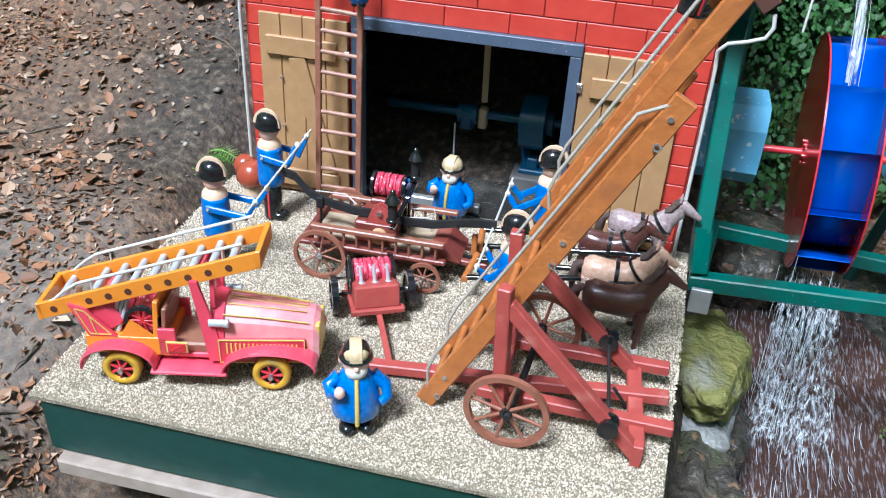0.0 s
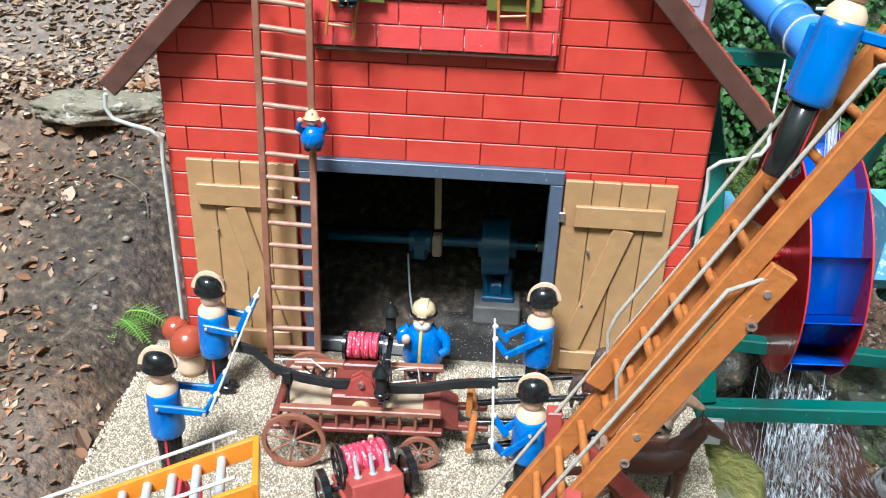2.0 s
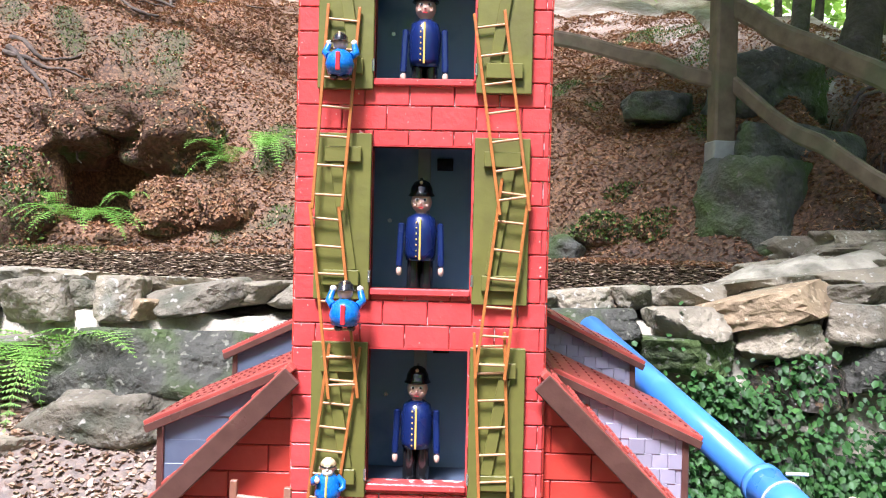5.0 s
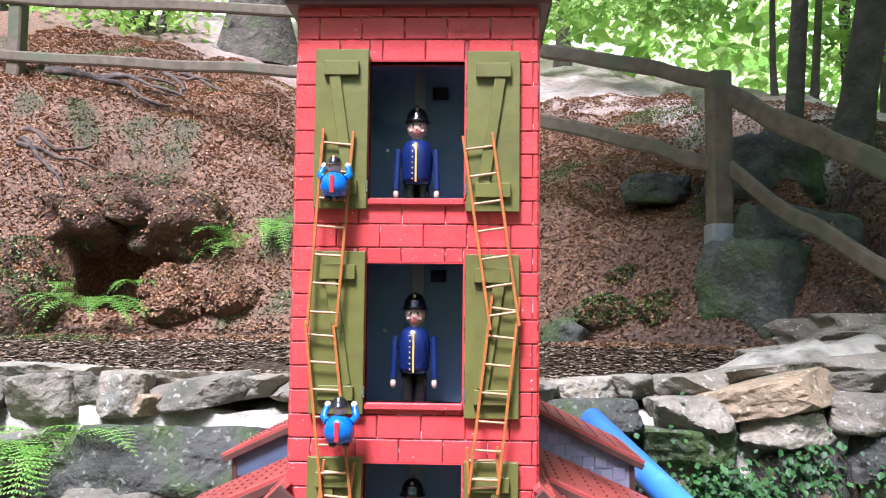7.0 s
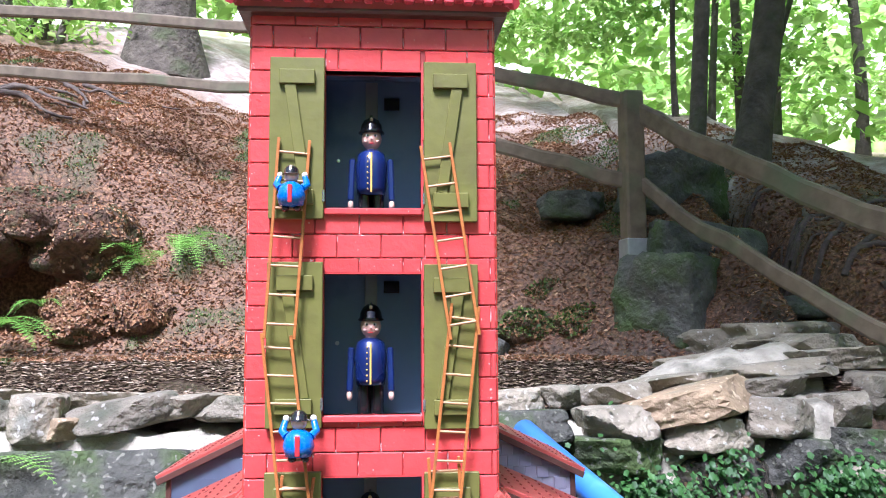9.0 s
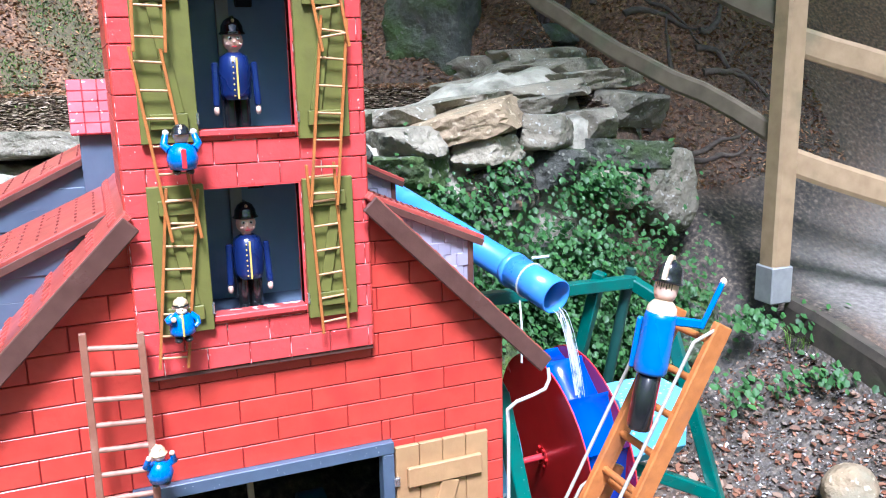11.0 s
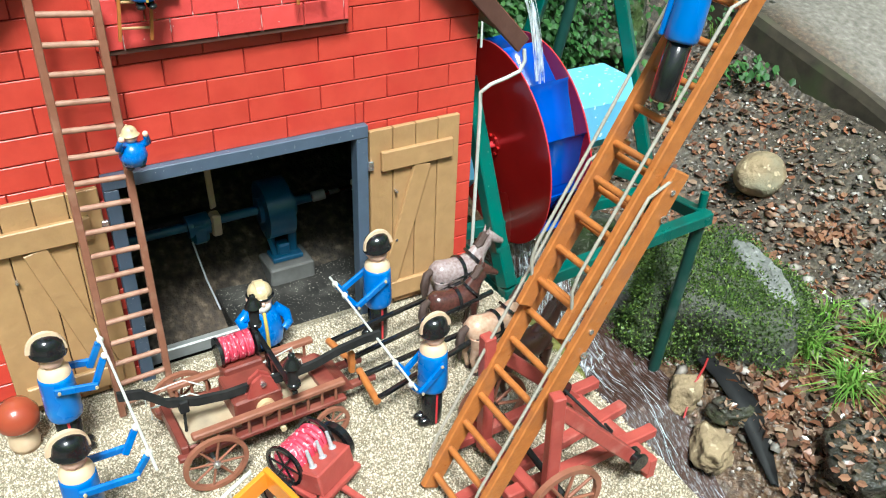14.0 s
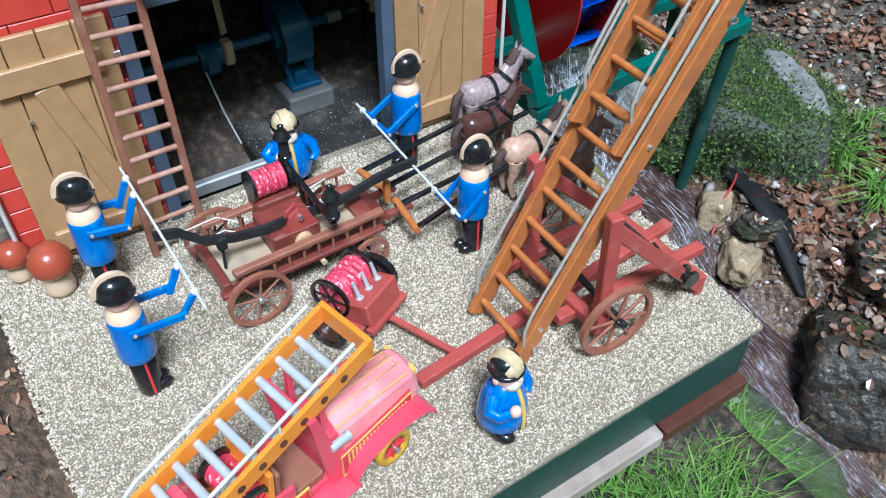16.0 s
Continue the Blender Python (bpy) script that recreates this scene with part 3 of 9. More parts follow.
        if len(bm.faces) < 40000:
            bmesh.ops.recalc_face_normals(bm, faces=bm.faces)
        bm.to_mesh(me)
        bm.free()
        me.update()
        return me


def thing(name, label, category, at=None, group="", kind=""):
    """The empty that carries a thing's parts, at its base."""
    ob = new(name)
    ob.empty_display_size = 0.02
    ob.matrix_basis = at if at is not None else Matrix()
    return tagged(ob, label, category, group, kind)


def part(name, kit, mats, parent, label="", kind=""):
    ob = new(name, kit.mesh(name, mats))
    ob.parent = parent
    return tagged(ob, label, kind=kind)


def solid(name, kit, mats, label, category, at=None, group="", kind=""):
    """A thing that is one mesh."""
    ob = new(name, kit.mesh(name, mats))
    ob.matrix_basis = at if at is not None else Matrix()
    return tagged(ob, label, category, group, kind)


def smooth_step(a, b, x):
    t = min(1, max(0, (x - a) / (b - a)))
    return t * t * (3 - 2 * t)


def along(x, stops):
    for (a, p), (b, q) in zip(stops, stops[1:]):
        if x <= b:
            return p + (q - p) * smooth_step(a, b, x)
    return stops[-1][1]


ICO = bmesh.new()
bmesh.ops.create_icosphere(ICO, subdivisions=4, radius=1)
ICO.verts.ensure_lookup_table()
ICO_V = [v.co.copy() for v in ICO.verts]
ICO_F = [[v.index for v in f.verts] for f in ICO.faces]
ICO.free()


BALL = bmesh.new()
bmesh.ops.create_icosphere(BALL, subdivisions=3, radius=1)
BALL_V = [v.co.copy() for v in BALL.verts]
BALL_F = [[v.index for v in f.verts] for f in BALL.faces]
BALL.free()


def slab_kit(size, seed, detail=2, rough=0.09):
    """A broken, flat-bedded stone of a full size: bed planes above and below, broken sides, chipped edges."""
    rnd = random.Random(seed * 7 + 1)
    cuts = [(Vector((rnd.gauss(0, 0.07), rnd.gauss(0, 0.07), 1)).normalized(), 0.50), (Vector((rnd.gauss(0, 0.07), rnd.gauss(0, 0.07), -1)).normalized(), 0.50)]
    n = rnd.choice((5, 6, 6, 7))
    a0 = rnd.uniform(0, 6.3)
    for i in range(n):
        a = a0 + (i + rnd.uniform(-0.3, 0.3)) * math.tau / n
        cuts.append((Vector((math.cos(a), math.sin(a), rnd.gauss(0, 0.22))).normalized(), rnd.uniform(0.48, 0.60)))
    for _ in range(3):
        a = rnd.uniform(0, 6.3)
        cuts.append((Vector((math.cos(a), math.sin(a), rnd.choice((-0.8, 0.8, 1.0)))).normalized(), rnd.uniform(0.62, 0.74)))
    vs = []
    o = Vector((seed * 3.7, seed * 1.3, 0))
    for p in (ICO_V if detail > 2 else BALL_V):
        k = min(c / max(1e-6, d.dot(p)) for d, c in cuts if d.dot(p) > 0.01)
        q = p * min(k, 0.80)
        q = q + p * 0.030 * math.floor(3.5 * noise.noise(p * 2.6 + o * 1.7)) / 3.5
        q = q + p * (rough * (0.5 * noise.noise(p * 2.3 + o) + 0.32 * noise.noise(p * 6.0 + o)) + 0.016 * noise.noise(p * 15 + o))
        vs.append(Vector((q.x * size[0], q.y * size[1], q.z * size[2])))
    return Kit().add(vs, ICO_F if detail > 2 else BALL_F, 0, True)


def rock_kit(size, seed, rough=0.25, flat=0.8, m=0):
    """A broken stone: a ball pushed against random planes and roughened."""
    rnd = random.Random(seed)
    cuts = []
    for _ in range(9):
        d = Vector((rnd.gauss(0, 1), rnd.gauss(0, 1), rnd.gauss(0, 0.8))).normalized()
        cuts.append((d, rnd.uniform(flat * 0.75, flat * 1.05)))
    vs = []
    for p in ICO_V:
        q = p.copy()
        for d, k in cuts:
            over = q.dot(d) - k
            if over > 0:
                q -= d * over * 0.92
        q += p * rough * 0.35 * noise.noise(p * 1.7 + Vector((seed * 3.7, 0, seed)))
        q += p * rough * 0.16 * noise.noise(p * 4.0 + Vector((0, seed * 2.1, 0)))
        q += p * rough * 0.09 * noise.noise(p * 11.0 + Vector((seed, 0, 0)))
        vs.append(Vector((q.x * size[0], q.y * size[1], q.z * size[2])))
    return Kit().add(vs, ICO_F, m, True)

# ---- ground ----
POND_Z = 0.965


def stream_x(y):
    return along(y, [(-3.0, 0.90), (-1.0, 0.96), (-0.6, 1.0), (-0.1, 0.93), (0.3, 0.91), (1.6, 0.90)])


def hill_z(x, y):
    foot = along(x, [(-4.0, 2.7), (-2.0, 3.2), (0.0, 3.35), (0.9, 2.95), (1.5, 2.55), (2.2, 1.9), (3.2, 1.3)])
    steep = along(x, [(-3.0, 1.25), (0.0, 0.95), (1.4, 1.35), (2.4, 0.75), (3.4, 0.6)])
    high = along(x, [(-3.0, 1.75), (0.0, 0.95), (1.4, 0.62), (3.4, 0.4)])
    up = max(0, y - foot)
    first = high / steep
    z = min(up, first) * steep + max(0, min(up, first + 3) - first) * along(x, [(1.2, 0.52), (2.8, 0.42), (5.5, 0.30)]) + max(0, up - first - 3) * along(x, [(1.2, 0.34), (2.8, 0.36), (5.5, 0.24)])
    lump = 0.075 * noise.noise((x * 2.6, y * 2.6, 2)) + 0.040 * noise.noise((x * 6, y * 6, 8)) + 0.09 * noise.noise((x * 1.0, y * 1.0, 5)) + 0.012 * noise.noise((x * 9, y * 9, 1))
    return POND_Z - 0.06 + 0.21 * smooth_step(foot - 1.15, foot, y) + z + lump * smooth_step(foot, foot + 0.4, y)


def ground_z(x, y):
    left = along(y, [(-30, -0.9), (-3, -0.4), (-0.9, -0.2), (0.0, 0.0), (0.4, 0.17), (0.8, 0.38), (1.2, 0.58), (1.7, 0.75)])
    left -= 0.12 * smooth_step(-0.75, -0.55, x) * smooth_step(0.7, 0.2, y)
    off = x - stream_x(y)
    bed = along(y, [(-4, -1.2), (-1.0, -0.92), (-0.5, -0.76), (-0.1, -0.56), (0.2, -0.50), (0.6, -0.44), (1.5, -0.35)])
    bank = along(x, [(1.1, -0.52), (1.5, -0.46), (1.8, -0.37), (2.0, -0.29), (2.2, -0.17), (2.4, -0.08)]) + along(y, [(-1.5, -0.4), (-0.9, -0.2), (-0.5, -0.07), (-0.2, 0.0), (0.4, 0.0), (1.0, 0.1), (1.5, 0.3)])
    shore = smooth_step(0.17, 0.32, off + 0.05 * noise.noise((x * 5, y * 5, 7)))
    right = bed * (1 - shore) + bank * shore - 0.02 * noise.noise((x * 4, y * 4, 1))
    k = smooth_step(0.56, 0.72, x - 0.25 * smooth_step(-0.9, -1.6, y))
    near = left * (1 - k) + right * k + 0.025 * noise.noise((x * 2.3, y * 2.3, 0)) + 0.01 * noise.noise((x * 9, y * 9, 0))
    dam = smooth_step(1.45, 1.65, y) * (1 - smooth_step(1.9, 2.4, x))
    side = smooth_step(1.0, 2.6, y) * smooth_step(1.9, 2.4, x)
    w = max(dam, side)
    track = along(y, [(-3.0, -0.62), (-0.35, -0.23), (1.08, 0.18), (1.5, 0.36)])
    t = smooth_step(2.40, 2.46, x) * smooth_step(1.5, 1.1, y)
    near = near * (1 - t) + (track + 0.012 * noise.noise((x * 5, y * 5, 3))) * t
    return near * (1 - w) + hill_z(x, y) * w


def hollow_dent(x, y):
    """The dark hollow under the bank's roots."""
    e = ((x + 2.13 + 0.08 * noise.noise((y * 4, 1, 1))) / 0.37) ** 2 + 0.25 * noise.noise((x * 5, y * 5, 3))
    return smooth_step(1.0, 0.55, e) * smooth_step(3.30, 3.42, y) * smooth_step(4.22, 4.10, y)


def land_z(x, y):
    z = ground_z(x, y)
    d = hollow_dent(x, y)
    return z * (1 - d) + min(z, 1.16) * d


def moss_here(x, y):
    """Where moss shows between the leaves of the bank."""
    m = noise.noise((x * 1.5 + 3, y * 2.2, 6)) + 0.5 * noise.noise((x * 4, y * 5, 2))
    return smooth_step(0.22, 0.42, m) * smooth_step(2.6, 3.1, y) * (1 - smooth_step(5.4, 6.4, y))


def build_ground():
    xs = [-60, -30, -16, -10, -8] + [-7 + 0.25 * i for i in range(12)] + [-4 + 0.055 * i for i in range(146)] + [4.1 + 0.25 * i for i in range(17)] + [9, 12, 18, 30, 60]
    ys = [-60, -30, -14, -7, -4, -3] + [-2.4 + 0.07 * i for i in range(56)] + [1.5 + 0.05 * i for i in range(82)] + [5.65 + 0.2 * i for i in range(24)] + [10.6, 12, 14, 17, 21, 26, 34, 46, 60]
    k = Kit()
    nx = len(xs)
    vs = [(x, y, land_z(x, y)) for y in ys for x in xs]
    fs = [(j * nx + i, j * nx + i + 1, (j + 1) * nx + i + 1, (j + 1) * nx + i) for j in range(len(ys) - 1) for i in range(nx - 1)]
    k.add(vs, fs, 0, True)
    ob = solid("ground", k, SOIL, "dark forest soil with rusty fallen leaves and moss", "ground", kind="structure")
    ob.data.attributes.new("damp", "FLOAT", "POINT")
    ob.data.color_attributes.new("cover", "FLOAT_COLOR", "POINT")
    damp, cover = ob.data.attributes["damp"], ob.data.color_attributes["cover"]
    for i, (x, y, z) in enumerate(vs):
        litter = smooth_step(2.2 - 0.6 * smooth_step(1.8, 2.4, x), 3.2 - 0.6 * smooth_step(1.8, 2.4, x), y) * 0.85 + 0.35 * smooth_step(0.45, 0.6, 0.5 + 0.5 * noise.noise((x * 1.2, y * 1.2, 9)))
        litter += 0.45 * smooth_step(-0.55, -0.75, x) * smooth_step(1.5, 1.2, y)
        board = 2.43
        bare = smooth_step(-1.15, -0.85, x) * smooth_step(0.5, -0.3, x) * smooth_step(-0.25, 0.0, y) * smooth_step(0.75, 0.5, y)
        wet = smooth_step(POND_Z + 0.20, POND_Z + 0.13, hill_z(x, y)) * smooth_step(1.6, 1.8, y) * smooth_step(3.6, 3.4, y) * smooth_step(2.0, 1.7, x)
        trod = 0.9 * smooth_step(0.05, 0.3, x - board) * smooth_step(1.5, 0.9, y - 0.35 * (x - 2.6)) + (0.06 + 0.36 * smooth_step(0.0, -0.35, y) + 0.5 * smooth_step(0.55, 0.9, y)) * smooth_step(-0.55, -0.8, x) * smooth_step(1.5, 1.1, y) + 0.22 * smooth_step(1.3, 1.6, x) * smooth_step(2.45, 2.35, x) * smooth_step(1.3, 1.0, y)
        # Mask of the far ground that is painted sunlit.
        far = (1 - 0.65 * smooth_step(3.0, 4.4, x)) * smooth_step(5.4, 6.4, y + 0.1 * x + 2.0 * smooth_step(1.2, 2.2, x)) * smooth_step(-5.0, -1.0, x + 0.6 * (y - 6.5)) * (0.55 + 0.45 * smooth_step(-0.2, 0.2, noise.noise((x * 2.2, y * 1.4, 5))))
        damp.data[i].value = max(wet, smooth_step(0.9, 1.2, x) * smooth_step(2.45, 2.38, x) * smooth_step(1.3, 0.9, y))
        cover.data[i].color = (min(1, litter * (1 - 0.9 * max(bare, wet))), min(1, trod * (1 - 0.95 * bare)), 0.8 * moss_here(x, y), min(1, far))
    return ob


build_ground()


def scatter_pieces(name, spots, size, mat, label, category, lift=0.004, curl=0.35, long=1.5, seed=1, tilt=0.35):
    """Many small leaves, each a bent blade of four corners with a raised rib."""
    rnd = random.Random(seed)
    k = Kit()
    for x, y, z in spots:
        s = size * rnd.uniform(0.55, 1.35)
        t = Matrix.Translation((x, y, z + lift)) @ Euler((rnd.gauss(0, tilt), rnd.gauss(0, tilt), rnd.uniform(0, math.tau))).to_matrix().to_4x4()
        c = curl * s * rnd.uniform(-0.6, 1)
        if size >= 0.016:
            vs = [(-s * long / 2, 0, 0), (-0.24 * s * long, -s * 0.42, c), (0.2 * s * long, -s * 0.45, c * 1.1), (s * long / 2, 0.05 * s, c * 0.4), (0.16 * s * long, s * 0.46, c), (-0.28 * s * long, s * 0.40, c * 0.8)]
            k.add([t @ Vector(p) for p in vs], [(0, 1, 2, 3), (0, 3, 4, 5)], 0, False)
        else:
            vs = [(-s * long / 2, 0, 0), (-0.1 * s, -s / 2, c), (s * long / 2, 0, c * 0.4), (0.1 * s, s / 2, c)]
            k.add([t @ Vector(p) for p in vs], [(0, 1, 2), (0, 2, 3)], 0, False)
    return solid(name, k, mat, label, category, kind="stuff")


R = random.Random(11)


def spots_in(n, x0, x1, y0, y1, ok=lambda x, y: True):
    out = []
    while len(out) < n:
        x, y = R.uniform(x0, x1), R.uniform(y0, y1)
        if ok(x, y):
            out.append((x, y, land_z(x, y)))
    return out


def strewn(x, y):
    """Leaves drift together in patches and are swept off beside the house."""
    bare = smooth_step(-1.10, -0.80, x) * smooth_step(-0.20, 0.05, y) * smooth_step(0.62, 0.45, y)
    return 0.5 + 0.9 * noise.noise((x * 2.6, y * 2.6, 4)) - 0.55 * bare > R.random()


scatter_pieces("fallen_leaves", spots_in(9000, -2.4, -0.6, -1.2, 0.75, strewn), 0.0115, LITTER, "crumbled brown beech leaves on dark bare soil", "leaf litter", seed=2, tilt=0.45, long=1.9)
scatter_pieces("fallen_leaves", spots_in(950, -2.4, -0.6, -1.2, 0.75, strewn), 0.026, LITTER, "large orange-brown leaves on dark bare soil", "leaf litter", lift=0.006, seed=9, tilt=0.4, long=1.5)
twigs = Kit()
rt = random.Random(31)
for x, y, z in spots_in(34, -2.2, -0.7, -1.0, 0.7):
    a, l, pts = rt.uniform(0, 6.3), rt.uniform(0.05, 0.28), []
    for i in range(6):
        pts.append((x, y, ground_z(x, y) + 0.006 + 0.004 * math.sin(i * 2)))
        a += rt.gauss(0, 0.25)
        x, y = x + math.cos(a) * l / 5, y + math.sin(a) * l / 5
    r = rt.uniform(0.0016, 0.0045)
    twigs.tube(pts, r, 6, radii=[r * (1 - 0.12 * i) for i in range(6)])
solid("twigs", twigs, TWIG, "thin grey-brown twigs lying on the soil", "twigs", kind="stuff")
scatter_pieces("fallen_leaves", spots_in(7500, -2.6, -0.62, 0.62, 1.45), 0.0165, LITTER_DRY, "dry pale brown leaves before the stone wall", "leaf litter", seed=12)
scatter_pieces("fallen_leaves", spots_in(4200, 1.2, 2.4, -1.2, 1.1, lambda x, y: x > stream_x(y) + 0.25 and noise.noise((x * 2.4, y * 2.4, 4)) > -0.25), 0.016, LITTER_WET, "wet rusty leaves on the soil beside the stream", "leaf litter", seed=3, tilt=0.5)
scatter_pieces("fallen_leaves", spots_in(130000, -3.9, 3.4, 1.7, 6.2, lambda x, y: hill_z(x, y) > POND_Z + 0.13 and hollow_dent(x, y) < 0.1 and 0.72 * moss_here(x, y) < R.random()), 0.0125, LITTER_BANK, "rusty leaf litter on the wooded bank", "leaf litter", lift=0.005, seed=4, tilt=0.45, long=2.6)


def pebbles(name, spots, size, mat, label, seed):
    rnd = random.Random(seed)
    k = Kit()
    for x, y, z in spots:
        s = size * rnd.uniform(0.4, 1.5)
        t = Matrix.Translation((x, y, z + s * 0.15)) @ Euler((rnd.uniform(-0.4, 0.4), rnd.uniform(-0.4, 0.4), rnd.uniform(0, 6))).to_matrix().to_4x4() @ Matrix.Diagonal((s, s * rnd.uniform(0.6, 0.95), s * rnd.uniform(0.35, 0.6), 1))
        vs = [(1, 0, 0), (0.3, 0.8, 0.1), (-0.8, 0.5, 0), (-0.7, -0.6, 0.1), (0.4, -0.8, 0), (0.1, 0, 0.9), (0, 0, -0.8)]
        fs = [(0, 1, 5), (1, 2, 5), (2, 3, 5), (3, 4, 5), (4, 0, 5), (1, 0, 6), (2, 1, 6), (3, 2, 6), (4, 3, 6), (0, 4, 6)]
        k.add([t @ Vector(p) for p in vs], fs, 0, True)
    return solid(name, k, mat, label, "pebbles", kind="stuff")


pebbles("pebbles", spots_in(420, -2.4, -0.7, -0.6, 1.4), 0.011, PEBBLE, "small pale and brown stones on soil", 5)
pebbles("pebbles", spots_in(2600, 0.75, 2.39, -1.2, 1.2), 0.011, PEBBLE_WET, "wet pebbles of the stream bed", 6)

# ---- pond behind the stone wall, with floating leaves ----
pond = Kit()
pn = 30
pond.add([(-7 + 8.8 * i / pn, 1.6 + 2.2 * j / pn, POND_Z) for j in range(pn + 1) for i in range(pn + 1)],
         [(j * (pn + 1) + i, j * (pn + 1) + i + 1, (j + 1) * (pn + 1) + i + 1, (j + 1) * (pn + 1) + i) for j in range(pn) for i in range(pn)], 0, True)
POND = material("pond_water", (0.02, 0.017, 0.012), (0.03, 0.026, 0.02), 3, 0.08, bump=0.15, bump_scale=14)
solid("water", pond, POND, "still dark pond water strewn with leaves", "water", kind="structure")
leaf_spots = []
while len(leaf_spots) < 24000:
    x, y = R.uniform(-3.2, 1.9), R.uniform(1.65, 3.7)
    h = hill_z(x, y)
    if h < POND_Z + 0.19 and noise.noise((x * 1.6, y * 3.0, 3)) > -0.30 - 0.5 * smooth_step(2.4, 3.2, y):
        leaf_spots.append((x, y, max(POND_Z, h)))
scatter_pieces("floating_leaves", leaf_spots, 0.021, LITTER_PALE, "pale dead leaves floating on the pond", "leaf litter", lift=0.005, seed=8, tilt=0.10, curl=0.2)

# ---- rubble wall that holds the pond ----
dam = thing("stone_wall", "rough grey and tan rubble wall with pale crumbling mortar", "wall", Matrix.Translation((0, 1.45, 0)), kind="structure")


def wall_line(x):
    return 0.05 + 0.30 * smooth_step(1.55, 2.15, x)


def wall_top(x):
    return along(x, [(-3.0, 0.99), (-0.9, 0.93), (0.6, 0.92), (1.3, 0.97), (1.9, 0.96)])


core = Kit()
cx = [-3.4 + 0.05 * i for i in range(112)]
cy = [0.0, 0.03, 0.09, 0.16, 0.23, 0.30, 0.36, 0.44, 0.54, 0.66]
cv, nyc = [], len(cy)
for x in cx:
    rise = 0.055 + 0.13 * smooth_step(0.7, 1.5, x) + 0.05 * smooth_step(1.3, 1.7, x)
    for j, y in enumerate(cy):
        t = wall_top(x) - 0.035 + 0.008 + 0.026 * smooth_step(0.9, 1.4, x) + rise * smooth_step(0.05, 0.55, y) + 0.035 * noise.noise((x * 6, y * 6, 4)) + 0.016 * noise.noise((x * 19, y * 19, 1)) - (0.3 if j == 0 else 0) - (0.25 if j == nyc - 1 else 0)
        cv.append((x, wall_line(x) - 0.035 + y + 0.02 * noise.noise((x * 7, y * 7, t * 7)), t))
    cv.append((x, wall_line(x) - 0.01, -0.9))
st = nyc + 1
fs = []
for i in range(len(cx) - 1):
    for j in range(nyc - 1):
        fs.append((i * st + j, (i + 1) * st + j, (i + 1) * st + j + 1, i * st + j + 1))
    fs.append((i * st + nyc, (i + 1) * st + nyc, (i + 1) * st, i * st))
core.add(cv, fs, 0, True)
part("mortar_core", core, WALL_CORE, dam, "pale crumbling mortar")
rw = random.Random(21)
count = 0
STONES = [ROCK, ROCK, ROCK_PALE, ROCK_TAN, ROCK_MOSSY, ROCK]
for row, (zc, h) in enumerate(((-0.62, 0.30), (-0.34, 0.28), (-0.08, 0.26), (0.16, 0.24), (0.38, 0.22), (0.56, 0.18), (0.75, 0.19))):
    x = -3.1 + rw.uniform(0, 0.2)
    while x < 1.95:
        w = rw.uniform(0.16, 0.34) if row > 2 else rw.uniform(0.22, 0.42)
        if ground_z(x + w / 2, 1.3) < zc + h * 0.7 and not (zc > 0.5 and x > 0.75):
            y = wall_line(x + w / 2) - 0.01 - 0.02 * (6 - row) * 0.5 + rw.uniform(-0.045, 0.03)
            kit = slab_kit((w * 1.0, rw.uniform(0.18, 0.26), h * 0.95), 100 + count, 3 if row > 4 else 2, 0.14)
            ob = part("stone", kit, STONES[rw.randrange(6)] if row > 4 else (ROCK_MOSSY if rw.random() < 0.5 else ROCK), dam)
            ob.location = (x + w / 2, y + 0.06, zc + rw.uniform(-0.02, 0.02))
            ob.rotation_euler = (rw.uniform(-0.1, 0.1), rw.uniform(-0.12, 0.12), rw.uniform(-0.2, 0.2))
            count += 1
        x += w * 1.02
